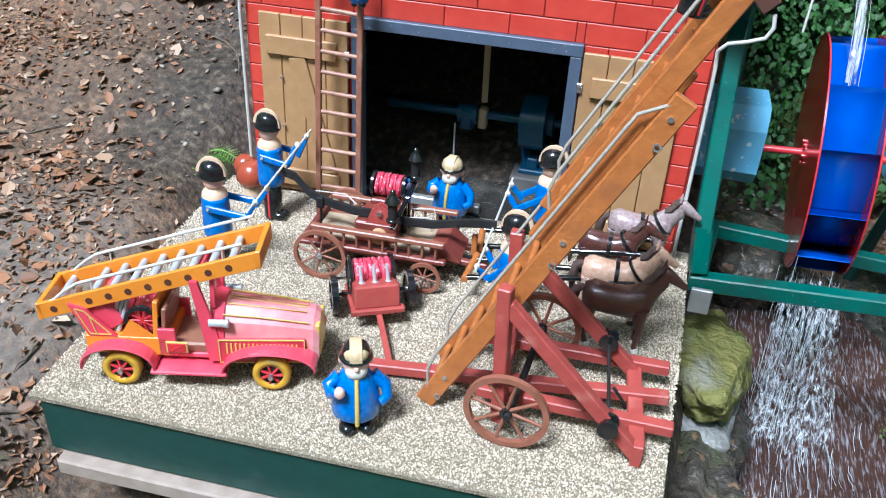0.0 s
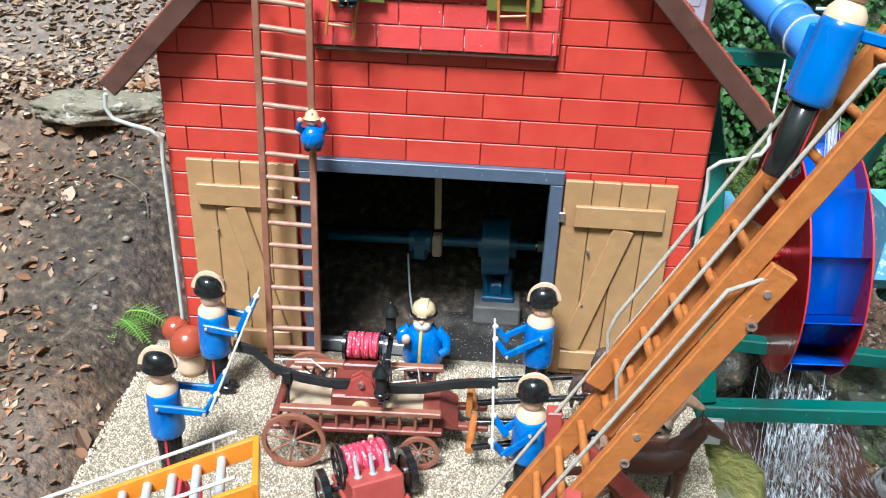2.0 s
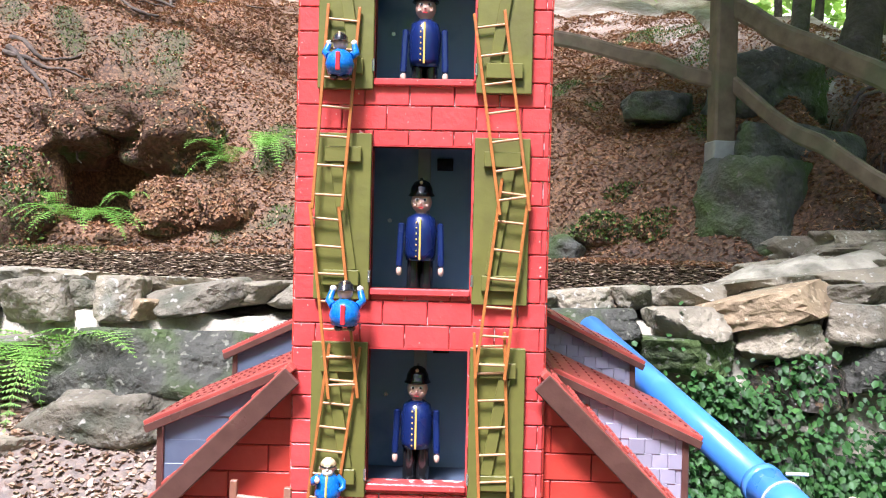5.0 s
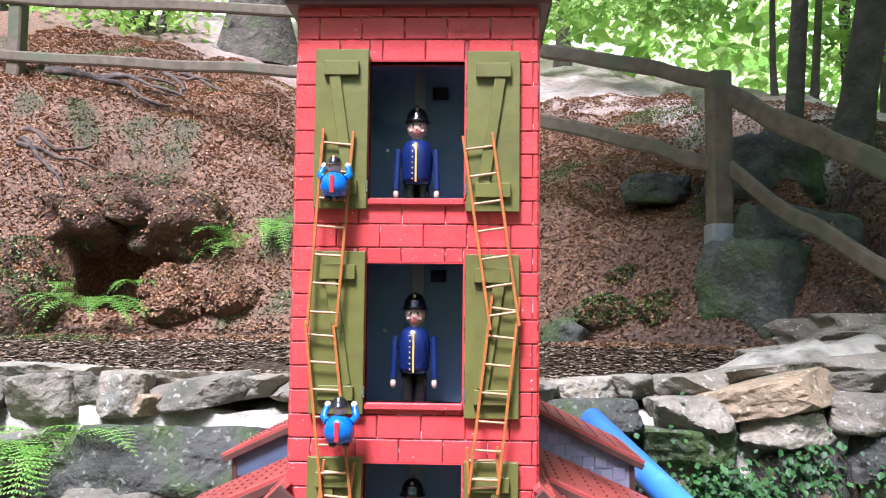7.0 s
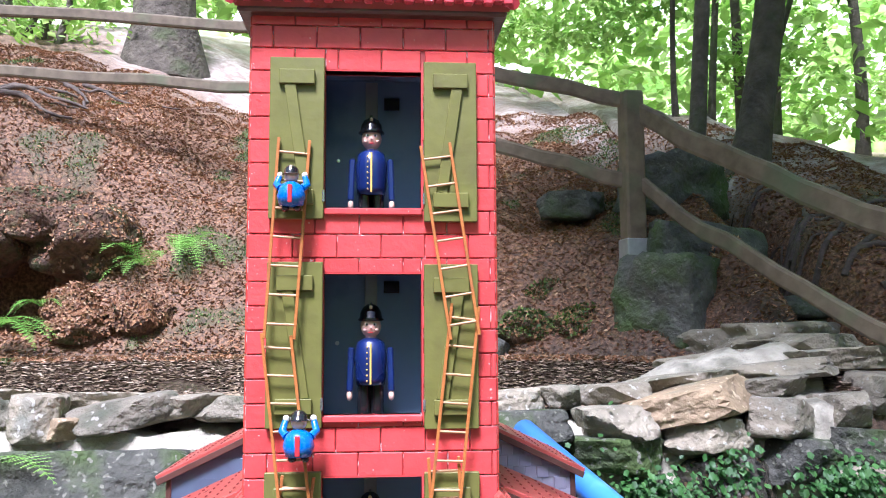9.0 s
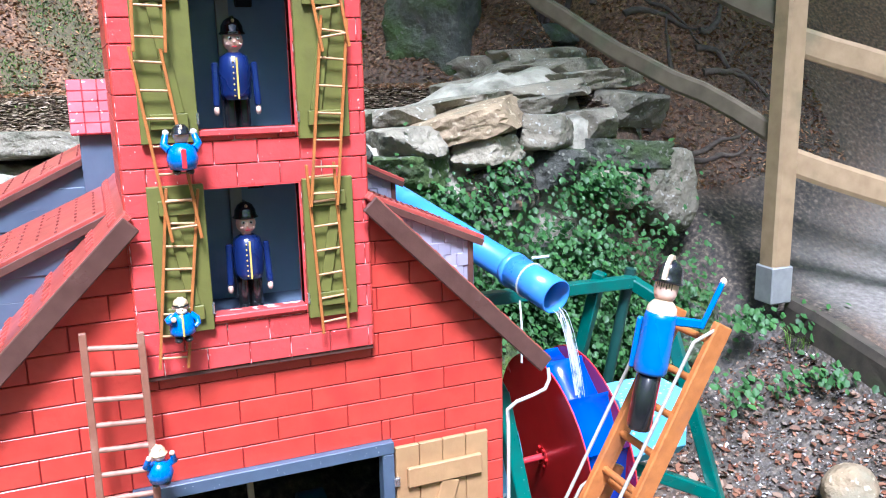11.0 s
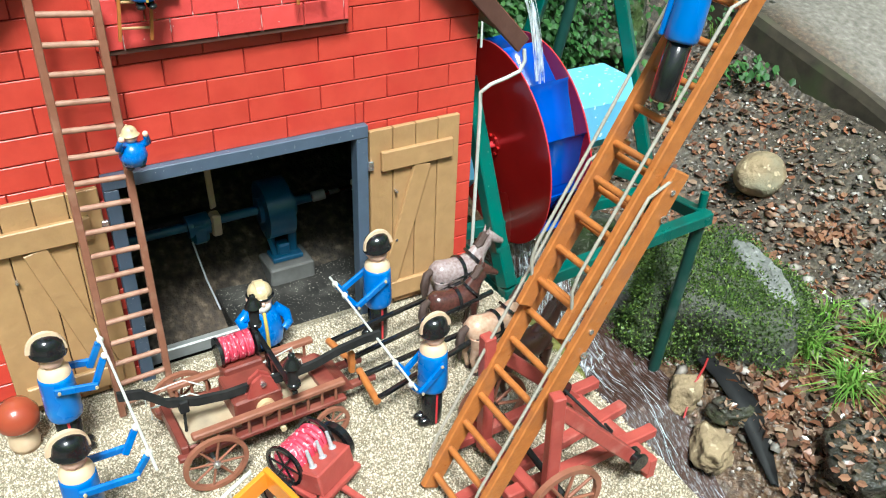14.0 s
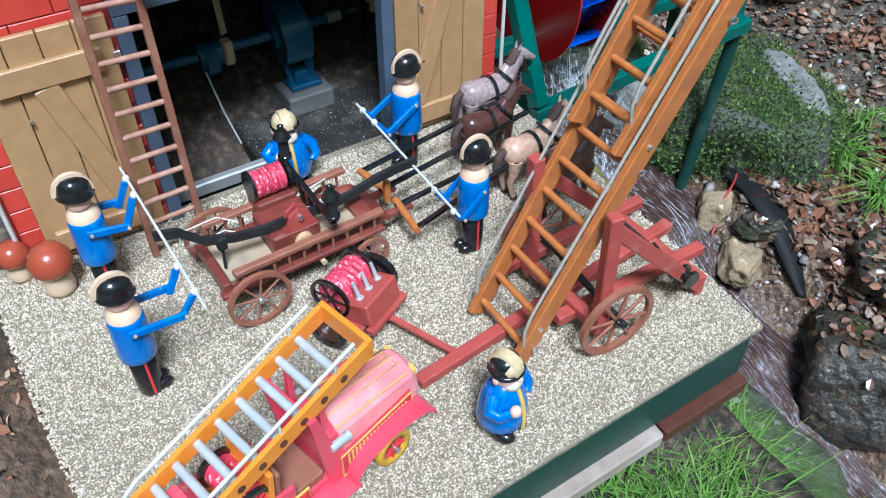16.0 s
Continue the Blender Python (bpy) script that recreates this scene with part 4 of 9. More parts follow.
# the stones of the wall's top and face: x, y, z, length, depth, height, turn, roll, stone
CAPS = ((0.55, 0.04, 0.915, 0.27, 0.24, 0.10, 3, 0, ROCK_MOSSY), (0.85, 0.03, 0.925, 0.24, 0.24, 0.105, -4, 0, ROCK), (1.12, 0.10, 0.975, 0.46, 0.32, 0.11, 12, -11, ROCK_TAN), (0.70, 0.23, 1.00, 0.14, 0.16, 0.08, 10, 0, ROCK),
        (0.90, 0.25, 1.01, 0.27, 0.20, 0.07, -6, -4, ROCK_PALE), (0.50, 0.21, 0.985, 0.25, 0.18, 0.08, 5, -6, ROCK_PALE), (0.85, 0.00, 0.82, 0.30, 0.20, 0.11, 2, 3, ROCK_MOSSY), (1.18, 0.01, 0.875, 0.27, 0.2, 0.10, -3, -6, ROCK_PALE),
        (1.24, 0.01, 0.715, 0.28, 0.2, 0.145, 2, 2, ROCK_DARK), (1.45, 0.05, 0.935, 0.22, 0.2, 0.13, 8, 4, ROCK_PALE), (1.51, 0.02, 0.78, 0.23, 0.2, 0.145, -5, 0, ROCK_MOSSY), (1.47, 0.12, 1.035, 0.22, 0.2, 0.07, 14, -5, ROCK),
        (1.26, 0.36, 1.045, 0.44, 0.26, 0.07, 7, -5, ROCK), (1.64, 0.36, 1.09, 0.46, 0.28, 0.07, 10, -5, ROCK_PALE), (1.02, 0.0, 0.62, 0.22, 0.18, 0.13, 0, 0, ROCK_MOSSY), (1.23, -0.01, 0.61, 0.15, 0.15, 0.08, 20, 8, ROCK_PALE),
        (1.94, 0.52, 1.12, 0.46, 0.34, 0.09, -6, -2, ROCK_PALE), (1.50, 0.70, 1.10, 0.46, 0.30, 0.08, 6, -4, ROCK), (1.77, 0.14, 0.945, 0.18, 0.17, 0.125, 30, 0, ROCK), (2.02, 0.26, 1.0, 0.30, 0.28, 0.14, -32, 6, ROCK),
        (2.10, 0.14, 0.66, 0.27, 0.30, 0.31, -18, 3, ROCK), (1.86, 0.06, 0.82, 0.40, 0.2, 0.11, -8, 4, ROCK_MOSSY), (1.78, 0.03, 0.67, 0.24, 0.18, 0.16, 6, 0, ROCK), (2.0, 0.72, 1.16, 0.36, 0.34, 0.13, -25, 0, ROCK), (1.86, 0.98, 1.17, 0.44, 0.32, 0.09, 10, -2, ROCK_PALE),
        (-1.56, 0.30, 1.01, 0.40, 0.24, 0.075, 2, 0, ROCK_PALE), (-1.44, 0.06, 0.945, 0.23, 0.2, 0.145, 20, 0, ROCK), (-1.31, 0.11, 0.955, 0.16, 0.18, 0.10, -30, -10, ROCK), (-1.17, 0.08, 0.955, 0.16, 0.2, 0.155, 8, 0, ROCK_PALE), (-1.06, 0.05, 0.925, 0.10, 0.12, 0.065, 0, 0, ROCK_TAN),
        (-0.90, 0.11, 0.965, 0.32, 0.2, 0.095, 10, -9, ROCK), (-0.69, 0.18, 0.985, 0.20, 0.2, 0.075, 4, -6, ROCK_PALE), (-1.05, 0.30, 0.995, 0.40, 0.2, 0.06, 0, 0, ROCK_PALE), (-0.42, 0.16, 0.975, 0.32, 0.26, 0.08, -5, 0, ROCK), (0.0, 0.18, 0.97, 0.36, 0.28, 0.08, 5, 0, ROCK), (0.30, 0.16, 0.975, 0.2, 0.26, 0.08, -4, 0, ROCK_PALE),
        (-1.76, 0.06, 0.94, 0.26, 0.2, 0.14, -6, 0, ROCK), (-2.02, 0.12, 0.97, 0.30, 0.24, 0.12, 6, 0, ROCK_PALE), (-2.35, 0.16, 1.0, 0.36, 0.26, 0.10, -5, 0, ROCK), (-2.72, 0.18, 1.02, 0.40, 0.28, 0.10, 4, 0, ROCK_PALE), (-2.0, 0.34, 1.03, 0.42, 0.2, 0.07, -4, 0, ROCK_PALE))
for x, y, z, w, d, h, turn, roll, mat in CAPS:
    ob = part("cap_stone", slab_kit((w * 1.0, d * 1.08, h * 1.10), 300 + count, 3, 0.045), mat, dam)
    ob.data.set_sharp_from_angle(angle=radians(50))
    ob.location, ob.rotation_euler = (x, y + 0.02, z), (radians(-4) + rw.uniform(-0.05, 0.05), radians(roll), radians(turn))
    count += 1


def boulder(at, size, seed, mat, label, turn=0.0, rough=0.25, flat=0.8):
    ob = solid("boulder", rock_kit(size, seed, rough, flat), mat, label, "rock")
    ob.matrix_basis = pose(*at, 0, 0, turn)
    return ob


def block(at, size, seed, mat, label, turn=0.0, lean=0.0):
    """An angular broken boulder."""
    ob = solid("boulder", slab_kit(size, seed, 3, 0.16), mat, label, "rock")
    ob.matrix_basis = pose(*at, lean, 0, turn)
    return ob


boulder((2.005, 0.345, -0.225), (0.110, 0.088, 0.082), 401, ROCK_TAN, "rounded wet tan stone lying on soil", 20, 0.10, 0.98)
mossed = block((1.47, 0.02, -0.45), (0.46, 0.40, 0.36), 402, BOULDER, "angular boulder under thick dark green moss, one wet side bare", 28, 6)
block((1.60, -0.04, -0.375), (0.09, 0.30, 0.20), 403, ROCK_WET, "bare grey wet rock beside the mossy boulder", -8, 10)
block((1.20, -0.185, -0.52), (0.090, 0.085, 0.10), 404, ROCK_TAN, "small tan stone beside the black liner", 10)
block((1.185, -0.335, -0.60), (0.125, 0.095, 0.085), 405, ROCK_TAN, "flat tan stone beside the black liner", 40)
banked = [block((1.46, -0.60, -0.55), (0.26, 0.20, 0.16), 406, ROCK_DARK, "dark wet rock under leaves on the bank", 10), block((1.30, -0.82, -0.72), (0.24, 0.46, 0.26), 407, ROCK_DARK, "long dark wet rock edging the stream", 38),
          block((1.55, -0.78, -0.60), (0.22, 0.22, 0.18), 409, ROCK_DARK, "dark wet rock on the bank", 70)]
block((0.73, -0.76, -0.66), (0.24, 0.46, 0.22), 408, ROCK_MOSSY, "low flat mossy rock in the stream", 12)
block((1.30, 0.20, -0.46), (0.15, 0.26, 0.17), 410, ROCK_WET, "grey wet stone beside the falling water", 24, 8)
block((1.30, 0.50, -0.46), (0.26, 0.24, 0.24), 411, ROCK_MOSSY, "mossy wet stone behind the green frame", 50)
block((1.16, 0.62, -0.42), (0.20, 0.20, 0.20), 446, ROCK_DARK, "wet stone behind the water wheel", 15)
block((0.78, 0.60, -0.36), (0.26, 0.24, 0.26), 447, ROCK_DARK, "wet stone beside the station wall", 30)
block((0.635, -0.13, -0.195), (0.15, 0.30, 0.12), 412, ROCK_YELLOW, "mossy yellowish ledge stone beside the platform", 0)
block((0.625, -0.17, -0.315), (0.15, 0.26, 0.13), 413, ROCK_WET, "cracked grey stone block under the ledge", 4)
block((0.66, -0.05, -0.46), (0.18, 0.40, 0.26), 414, ROCK_DARK, "dark wet stone block under the platform edge", 0)
block((0.64, -0.47, -0.50), (0.18, 0.34, 0.50), 415, ROCK_DARK, "wet dark stone under the platform edge", 8)
block((-0.96, 1.40, 0.74), (0.66, 0.3, 0.24), 416, ROCK_MOSSY, "broad dark mossy boulder before the wall", 4, -8)
block((-1.08, 1.20, 0.61), (0.40, 0.2, 0.15), 417, ROCK, "grey fallen stone block", -4)
block((-1.62, 1.30, 0.69), (0.26, 0.18, 0.12), 418, ROCK_PALE, "small pale stone before the wall", 15)
block((-0.93, 0.66, 0.32), (0.34, 0.16, 0.06), 419, ROCK, "flat grey slab in the soil beside the house", 22)
block((-1.30, 1.10, 0.53), (0.16, 0.1, 0.06), 432, ROCK_PALE, "small flat stone in the soil", 40)
boulder((1.15, 1.25, -0.2), (0.3, 0.2, 0.4), 420, ROCK_MOSS, "mossy rock at the foot of the wall", 20)
block((1.95, 1.25, 0.10), (0.4, 0.26, 0.24), 422, ROCK_MOSSY, "low flat rock among ivy", 5)
block((1.56, 2.86, 1.37), (0.52, 0.46, 0.54), 423, BOULDER, "big dark mossy boulder on the pond's bank", 25, 6)
block((1.80, 3.05, 1.66), (0.62, 0.42, 0.34), 424, BOULDER, "dark rock under the fence", 10)
block((1.86, 3.62, 2.13), (0.62, 0.46, 0.40), 436, BOULDER, "large dark rock behind the fence post", 28)
block((1.20, 3.62, 2.02), (0.36, 0.26, 0.17), 425, BOULDER, "low mossy stone on the bank", 10)
block((1.98, 2.45, 1.22), (0.55, 0.36, 0.13), 426, ROCK_PALE, "flat pale rock at the pond's edge", 20)
block((1.72, 2.62, 1.17), (0.40, 0.3, 0.16), 427, ROCK_PALE, "pale rough rock at the pond's edge", -20)
block((2.18, 2.72, 1.36), (0.40, 0.28, 0.12), 437, BOULDER, "dark flat stone beside the pond", 12)
block((2.42, 2.62, 1.30), (0.40, 0.28, 0.12), 438, ROCK, "flat grey stone beside the pond", -10)
boulder((0.60, 3.02, 1.13), (0.14, 0.11, 0.12), 429, BOULDER, "rounded dark stone at the water's edge", 0)
cushions = [boulder((0.84, 3.16, 1.24), (0.22, 0.14, 0.12), 433, SOIL_ROOT, "mossy earth bank at the water's edge", 30, 0.5, 0.9), boulder((1.16, 3.06, 1.27), (0.22, 0.13, 0.12), 434, SOIL_ROOT, "mossy earth bank at the water's edge", 0, 0.5, 0.9),
            boulder((1.0, 3.32, 1.42), (0.20, 0.14, 0.12), 439, SOIL_ROOT, "mossy hump on the wooded bank", 15, 0.5, 0.9),
            boulder((-2.62, 3.20, 1.20), (0.34, 0.26, 0.30), 430, SOIL_ROOT, "mossy hump beside the hollow", 20, 0.5, 0.85), boulder((-2.72, 3.55, 1.42), (0.30, 0.26, 0.26), 441, SOIL_ROOT, "earth shoulder beside the hollow", 50, 0.6, 0.9)]
clumps = [boulder((-1.72, 3.44, 1.40), (0.17, 0.14, 0.13), 431, SOIL_ROOT, "clump of rooty leafy soil below the hollow", 0, 0.7, 0.9), boulder((-1.62, 3.34, 1.27), (0.20, 0.13, 0.10), 435, SOIL_ROOT, "clump of rooty leafy soil below the hollow", 40, 0.7, 0.9),
          boulder((-1.36, 3.46, 1.34), (0.22, 0.16, 0.14), 442, SOIL_ROOT, "clump of rooty leafy soil on the bank", 70, 0.7, 0.9), boulder((-2.42, 3.84, 1.84), (0.34, 0.36, 0.22), 440, SOIL_ROOT, "overhanging rooty turf above a dark hollow", 30, 1.0, 0.97), boulder((-2.06, 3.90, 1.90), (0.36, 0.40, 0.20), 443, SOIL_ROOT, "overhanging mossy turf above a dark hollow", 10, 1.0, 0.97),
          boulder((-1.74, 3.80, 1.76), (0.30, 0.34, 0.26), 444, SOIL_ROOT, "overhanging rooty turf above a dark hollow", -20, 1.0, 0.97), boulder((-2.20, 4.02, 2.02), (0.50, 0.36, 0.16), 445, SOIL_ROOT, "leafy shoulder of earth above the hollow", 5, 0.8, 0.97)]


def leaf_cover(obs, n, size, mat, label, seed, up=0.15):
    """Fallen leaves lying over the upper sides of humps."""
    rnd = random.Random(seed)
    k = Kit()
    for ob in obs:
        faces = [f for f in ob.data.polygons if f.normal.z > up]
        for f in rnd.choices(faces, weights=[f.area for f in faces], k=n):
            p = ob.matrix_basis @ Vector(f.center)
            nrm = (ob.matrix_basis.to_3x3() @ f.normal + Vector((rnd.gauss(0, 0.35), rnd.gauss(0, 0.35), rnd.gauss(0, 0.2)))).normalized()
            a = nrm.cross(Vector((rnd.gauss(0, 1), rnd.gauss(0, 1), rnd.gauss(0, 1)))).normalized()
            b, s = nrm.cross(a), size * rnd.uniform(0.55, 1.35)
            p = p + a * rnd.gauss(0, size) + nrm * 0.005
            u = nrm * 0.2 * s
            k.add([p - a * s * 0.75, p - a * s * 0.3 - b * s * 0.45 + u, p + a * s * 0.35 - b * s * 0.4 + u, p + a * s * 0.75, p + a * s * 0.3 + b * s * 0.45 + u, p - a * s * 0.35 + b * s * 0.4 + u], [(0, 1, 2, 3), (0, 3, 4, 5)])
    return solid("fallen_leaves", k, mat, label, "leaf litter", kind="stuff")


leaf_cover(clumps, 2200, 0.014, LITTER_BANK, "rusty leaves lying on clumps of soil", 41, -0.1)
leaf_cover(banked, 110, 0.020, LITTER_WET, "wet rusty leaves lying on the stream's rocks", 43, 0.72)
leaf_cover(cushions, 900, 0.014, LITTER_BANK, "rusty leaves lying on the mossy humps", 42)


def moss_cushion(ob, n, size, seed, bare=-0.42):
    """Short green sprigs standing all over the upper side of a boulder."""
    rnd = random.Random(seed)
    k = Kit()
    faces = [f for f in ob.data.polygons if f.normal.z > -0.2]
    for f in rnd.choices(faces, weights=[f.area for f in faces], k=n):
        p = ob.matrix_basis @ Vector(f.center)
        if noise.noise(p * 7) < bare + 0.2 * noise.noise(p * 30):
            continue
        nrm = (ob.matrix_basis.to_3x3() @ f.normal).normalized()
        spread = math.sqrt(f.area) * 0.7
        p = p + Vector((rnd.gauss(0, spread), rnd.gauss(0, spread), rnd.gauss(0, spread * 0.5)))
        d = (nrm + Vector((rnd.gauss(0, 0.6), rnd.gauss(0, 0.6), rnd.gauss(0, 0.6)))).normalized()
        s = size * rnd.uniform(0.5, 1.4)
        side = d.cross(Vector((rnd.gauss(0, 1), rnd.gauss(0, 1), rnd.gauss(0, 1)))).normalized() * s * 0.4
        k.add([p - d * s * 0.3 - side * 0.5, p + d * s * 0.5 - side, p + d * s * 1.2, p + d * s * 0.5 + side], [(0, 1, 2, 3)])
    return solid("moss", k, MOSS_SPRIG, "moss sprigs growing over the hump", "moss", kind="stuff")


moss_cushion(mossed, 52000, 0.0065, 77, -0.55)
for i, ob in enumerate(cushions):
    moss_cushion(ob, 2600, 0.016, 78 + i)
bank_moss = Kit()
rm = random.Random(64)
for x, y, z in spots_in(16000, -3.6, 2.4, 2.9, 5.6, lambda x, y: moss_here(x, y) > 0.5 + 0.4 * R.random() and hollow_dent(x, y) < 0.1):
    l, a, w = rm.uniform(0.006, 0.016), rm.uniform(0, 6.3), rm.uniform(0.003, 0.006)
    p, d, e = Vector((x, y, z)), Vector((math.cos(a), math.sin(a), 0)), Vector((rm.gauss(0, 0.5), rm.gauss(0, 0.5), 1))
    bank_moss.add([p - d * w, p + d * w, p + e * l + d * w * 0.4, p + e * l - d * w * 0.4], [(0, 1, 2, 3)])
solid("moss", bank_moss, MOSS_SPRIG, "green moss between the leaves of the bank", "moss", kind="stuff")
rk = random.Random(61)
rock_tops = []
for i in range(34):
    y = rk.uniform(-1.15, 0.35)
    x = stream_x(y) + rk.choice((rk.uniform(0.26, 0.4), rk.uniform(0.4, 0.9)))
    if abs(x - 1.48) < 0.3 and abs(y) < 0.30 or x < 0.86 or abs(x - 2.0) < 0.16 and abs(y - 0.34) < 0.16:
        continue
    s = rk.uniform(0.03, 0.085)
    block((x, y, land_z(x, y) + s * 0.12), (s * 1.3, s, s * rk.uniform(0.5, 0.8)), 700 + i, ROCK_DARK, "wet stone lying along the stream", rk.uniform(0, 180), rk.uniform(-12, 12))
    for _ in range(9):
        rock_tops.append((x + rk.gauss(0, 0.22) * s, y + rk.gauss(0, 0.2) * s, land_z(x, y) + s * 0.42))
scatter_pieces("fallen_leaves", spots_in(2200, 1.18, 2.05, -0.95, 0.05, lambda x, y: x > stream_x(y) + 0.24 and noise.noise((x * 3.1, y * 3.1, 6)) > -0.1), 0.026, LITTER_WET, "dense wet rusty leaves between the stream's stones", "leaf litter", lift=0.010, seed=23, tilt=0.6)
pebbles("stones", spots_in(420, 1.15, 2.3, -0.95, 0.25, lambda x, y: x > stream_x(y) + 0.24), 0.022, PEBBLE_WET, "wet grey and brown stones among leaves", 66)
scatter_pieces("fallen_leaves", spots_in(240, 1.5, 2.38, 0.0, 0.95), 0.027, LITTER_WET, "large rusty leaves fallen on the damp bank", "leaf litter", lift=0.008, seed=24, tilt=0.3)
scatter_pieces("pebbles", spots_in(5500, 1.2, 2.39, -1.1, 1.05, lambda x, y: x > stream_x(y) + 0.2), 0.0085, PEBBLE_WET, "small wet grey pebbles on the bank", "pebbles", lift=0.005, seed=27, tilt=0.7, long=1.1)
scatter_pieces("fallen_leaves", rock_tops, 0.020, LITTER_WET, "wet rusty leaves stuck on the stream's rocks", "leaf litter", lift=0.0, seed=15, tilt=0.5)


def rooty(at, length, seed, thick=0.05):
    rnd = random.Random(seed)
    k = Kit()
    for _ in range(3):
        a = rnd.uniform(-0.5, 0.5)
        pts, x, y = [], at[0] + rnd.uniform(-0.1, 0.1), at[1] + rnd.uniform(-0.1, 0.1)
        for i in range(13):
            pts.append((x, y, ground_z(x, y) + thick * 0.2 + 0.4 * thick * math.sin(i * 1.3 + seed)))
            a += rnd.gauss(0, 0.28)
            x += math.cos(a) * length / 12
            y += math.sin(a) * length / 12 * 0.6
        k.tube(pts, thick, 7, radii=[thick * (1 - 0.065 * i) for i in range(13)])
    return solid("tree_root", k, ROOT, "dark bare roots snaking over the bank", "root")


for i, (p, l) in enumerate((((-3.2, 4.75), 1.1), ((-2.5, 5.3), 0.9), ((-2.9, 4.0), 0.6), ((-2.55, 3.85), 0.5), ((2.2, 3.0), 0.7), ((2.3, 2.6), 0.8), ((2.5, 2.4), 0.6), ((2.1, 3.5), 0.7), ((2.6, 3.0), 0.8), ((1.9, 3.9), 0.5), ((2.7, 2.1), 0.5), ((3.0, 3.2), 0.9), ((2.4, 1.9), 0.6), ((2.05, 2.8), 0.6))):
    rooty(p, l, 50 + i, 0.022 if i else 0.04)


# ---- fences ----
def fence_post(at, h, w, mat, label, shoe=True):
    ob = thing("fence_post", label, "fence post", pose(*at, 0, 0, R.uniform(-8, 8)), "fence posts")
    part("post", Kit().box((0, 0, h / 2), (w, w, h), None, 0.012), mat, ob)
    if shoe:
        part("post_shoe", Kit().box((0, 0, 0.03), (w * 1.12, w * 1.12, 0.16), None, 0.006), GALV, ob, "galvanised steel post shoe")
    return ob


def fence_rail(a, b, w, h, mat, bend=0.0, label="grey weathered split fence rail", wobble=0.028):
    k = Kit()
    a, b = Vector(a), Vector(b)
    n = 14
    rings = []
    d = (b - a).normalized()
    side = d.cross(UP).normalized()
    for i in range(n + 1):
        p = a.lerp(b, i / n) + Vector((0, 0, bend * math.sin(math.pi * i / n) + wobble * noise.noise((i * 1.7, a.x, a.z))))
        ww = w * (1 + 0.25 * noise.noise((i * 0.9, a.y, 3)))
        rings.append([p + side * sx * ww / 2 + UP * sz * h / 2 for sx, sz in ((-1, -0.7), (-0.7, -1), (0.7, -1), (1, -0.7), (1, 0.7), (0.7, 1), (-0.7, 1), (-1, 0.7))])
    k.loft(rings, 0, False)
    return solid("fence_rail", k, mat, label, "fence rail", group="fence rails")


fence_post((-3.40, 4.62, 2.90), 0.92, 0.11, FENCE, "grey weathered wooden fence post in a steel shoe")
fence_post((1.41, 3.0, 1.64), 0.94, 0.115, FENCE, "grey weathered wooden fence post in a steel shoe")
fence_post((-0.6, 4.30, 2.55), 0.85, 0.11, FENCE, "grey weathered wooden fence post in a steel shoe")
fence_rail((-7.5, 5.0, 3.95), (-0.6, 4.27, 3.36), 0.04, 0.08, FENCE)
fence_rail((-7.5, 5.0, 3.5), (-0.6, 4.27, 2.93), 0.04, 0.08, FENCE)
fence_rail((-0.6, 4.26, 3.33), (1.39, 3.0, 2.53), 0.04, 0.09, FENCE)
fence_rail((-0.6, 4.26, 2.90), (1.39, 3.0, 2.08), 0.04, 0.09, FENCE)
fence_post((2.35, 1.10, 0.25), 1.26, 0.096, POST, "squared light wooden fence post in a steel shoe")
fence_rail((2.40, 1.08, 1.27), (3.9, 0.45, 0.78), 0.045, 0.12, POST, 0, "squared light wooden rail beside the path", 0.004)
fence_rail((2.40, 1.08, 0.79), (3.9, 0.45, 0.24), 0.045, 0.12, POST, 0, "squared light wooden rail beside the path", 0.004)
fence_rail((1.46, 2.97, 2.44), (2.34, 1.17, 1.38), 0.05, 0.12, FENCE, -0.04, "long weathered log rail along the pond")
fence_rail((1.46, 2.97, 2.04), (2.34, 1.17, 0.92), 0.04, 0.09, FENCE, -0.07, "long crooked log rail along the pond")
fence_rail((2.43, 1.08, 0.095), (2.44, -1.6, -0.515), 0.06, 0.24, EDGE_BOARD, 0, "dark timber edging board of the path")

# ---- woods ----
def leaf_cloud(k, c, r, n, size, rnd):
    for _ in range(n):
        d = Vector((rnd.gauss(0, 1), rnd.gauss(0, 1), rnd.gauss(0, 0.6)))
        p = Vector(c) + Vector((d.x * r[0], d.y * r[1], d.z * r[2])) * 0.55
        s = size * rnd.uniform(0.6, 1.4)
        t = Matrix.Translation(p) @ Euler((rnd.uniform(-0.9, 0.9), rnd.uniform(-0.9, 0.9), rnd.uniform(0, 6.3))).to_matrix().to_4x4()
        k.add([t @ Vector(q) for q in ((-s, 0, 0), (0, -s * 0.55, s * 0.12), (s, 0, 0), (0, s * 0.55, s * 0.12))], [(0, 1, 2), (0, 2, 3)])


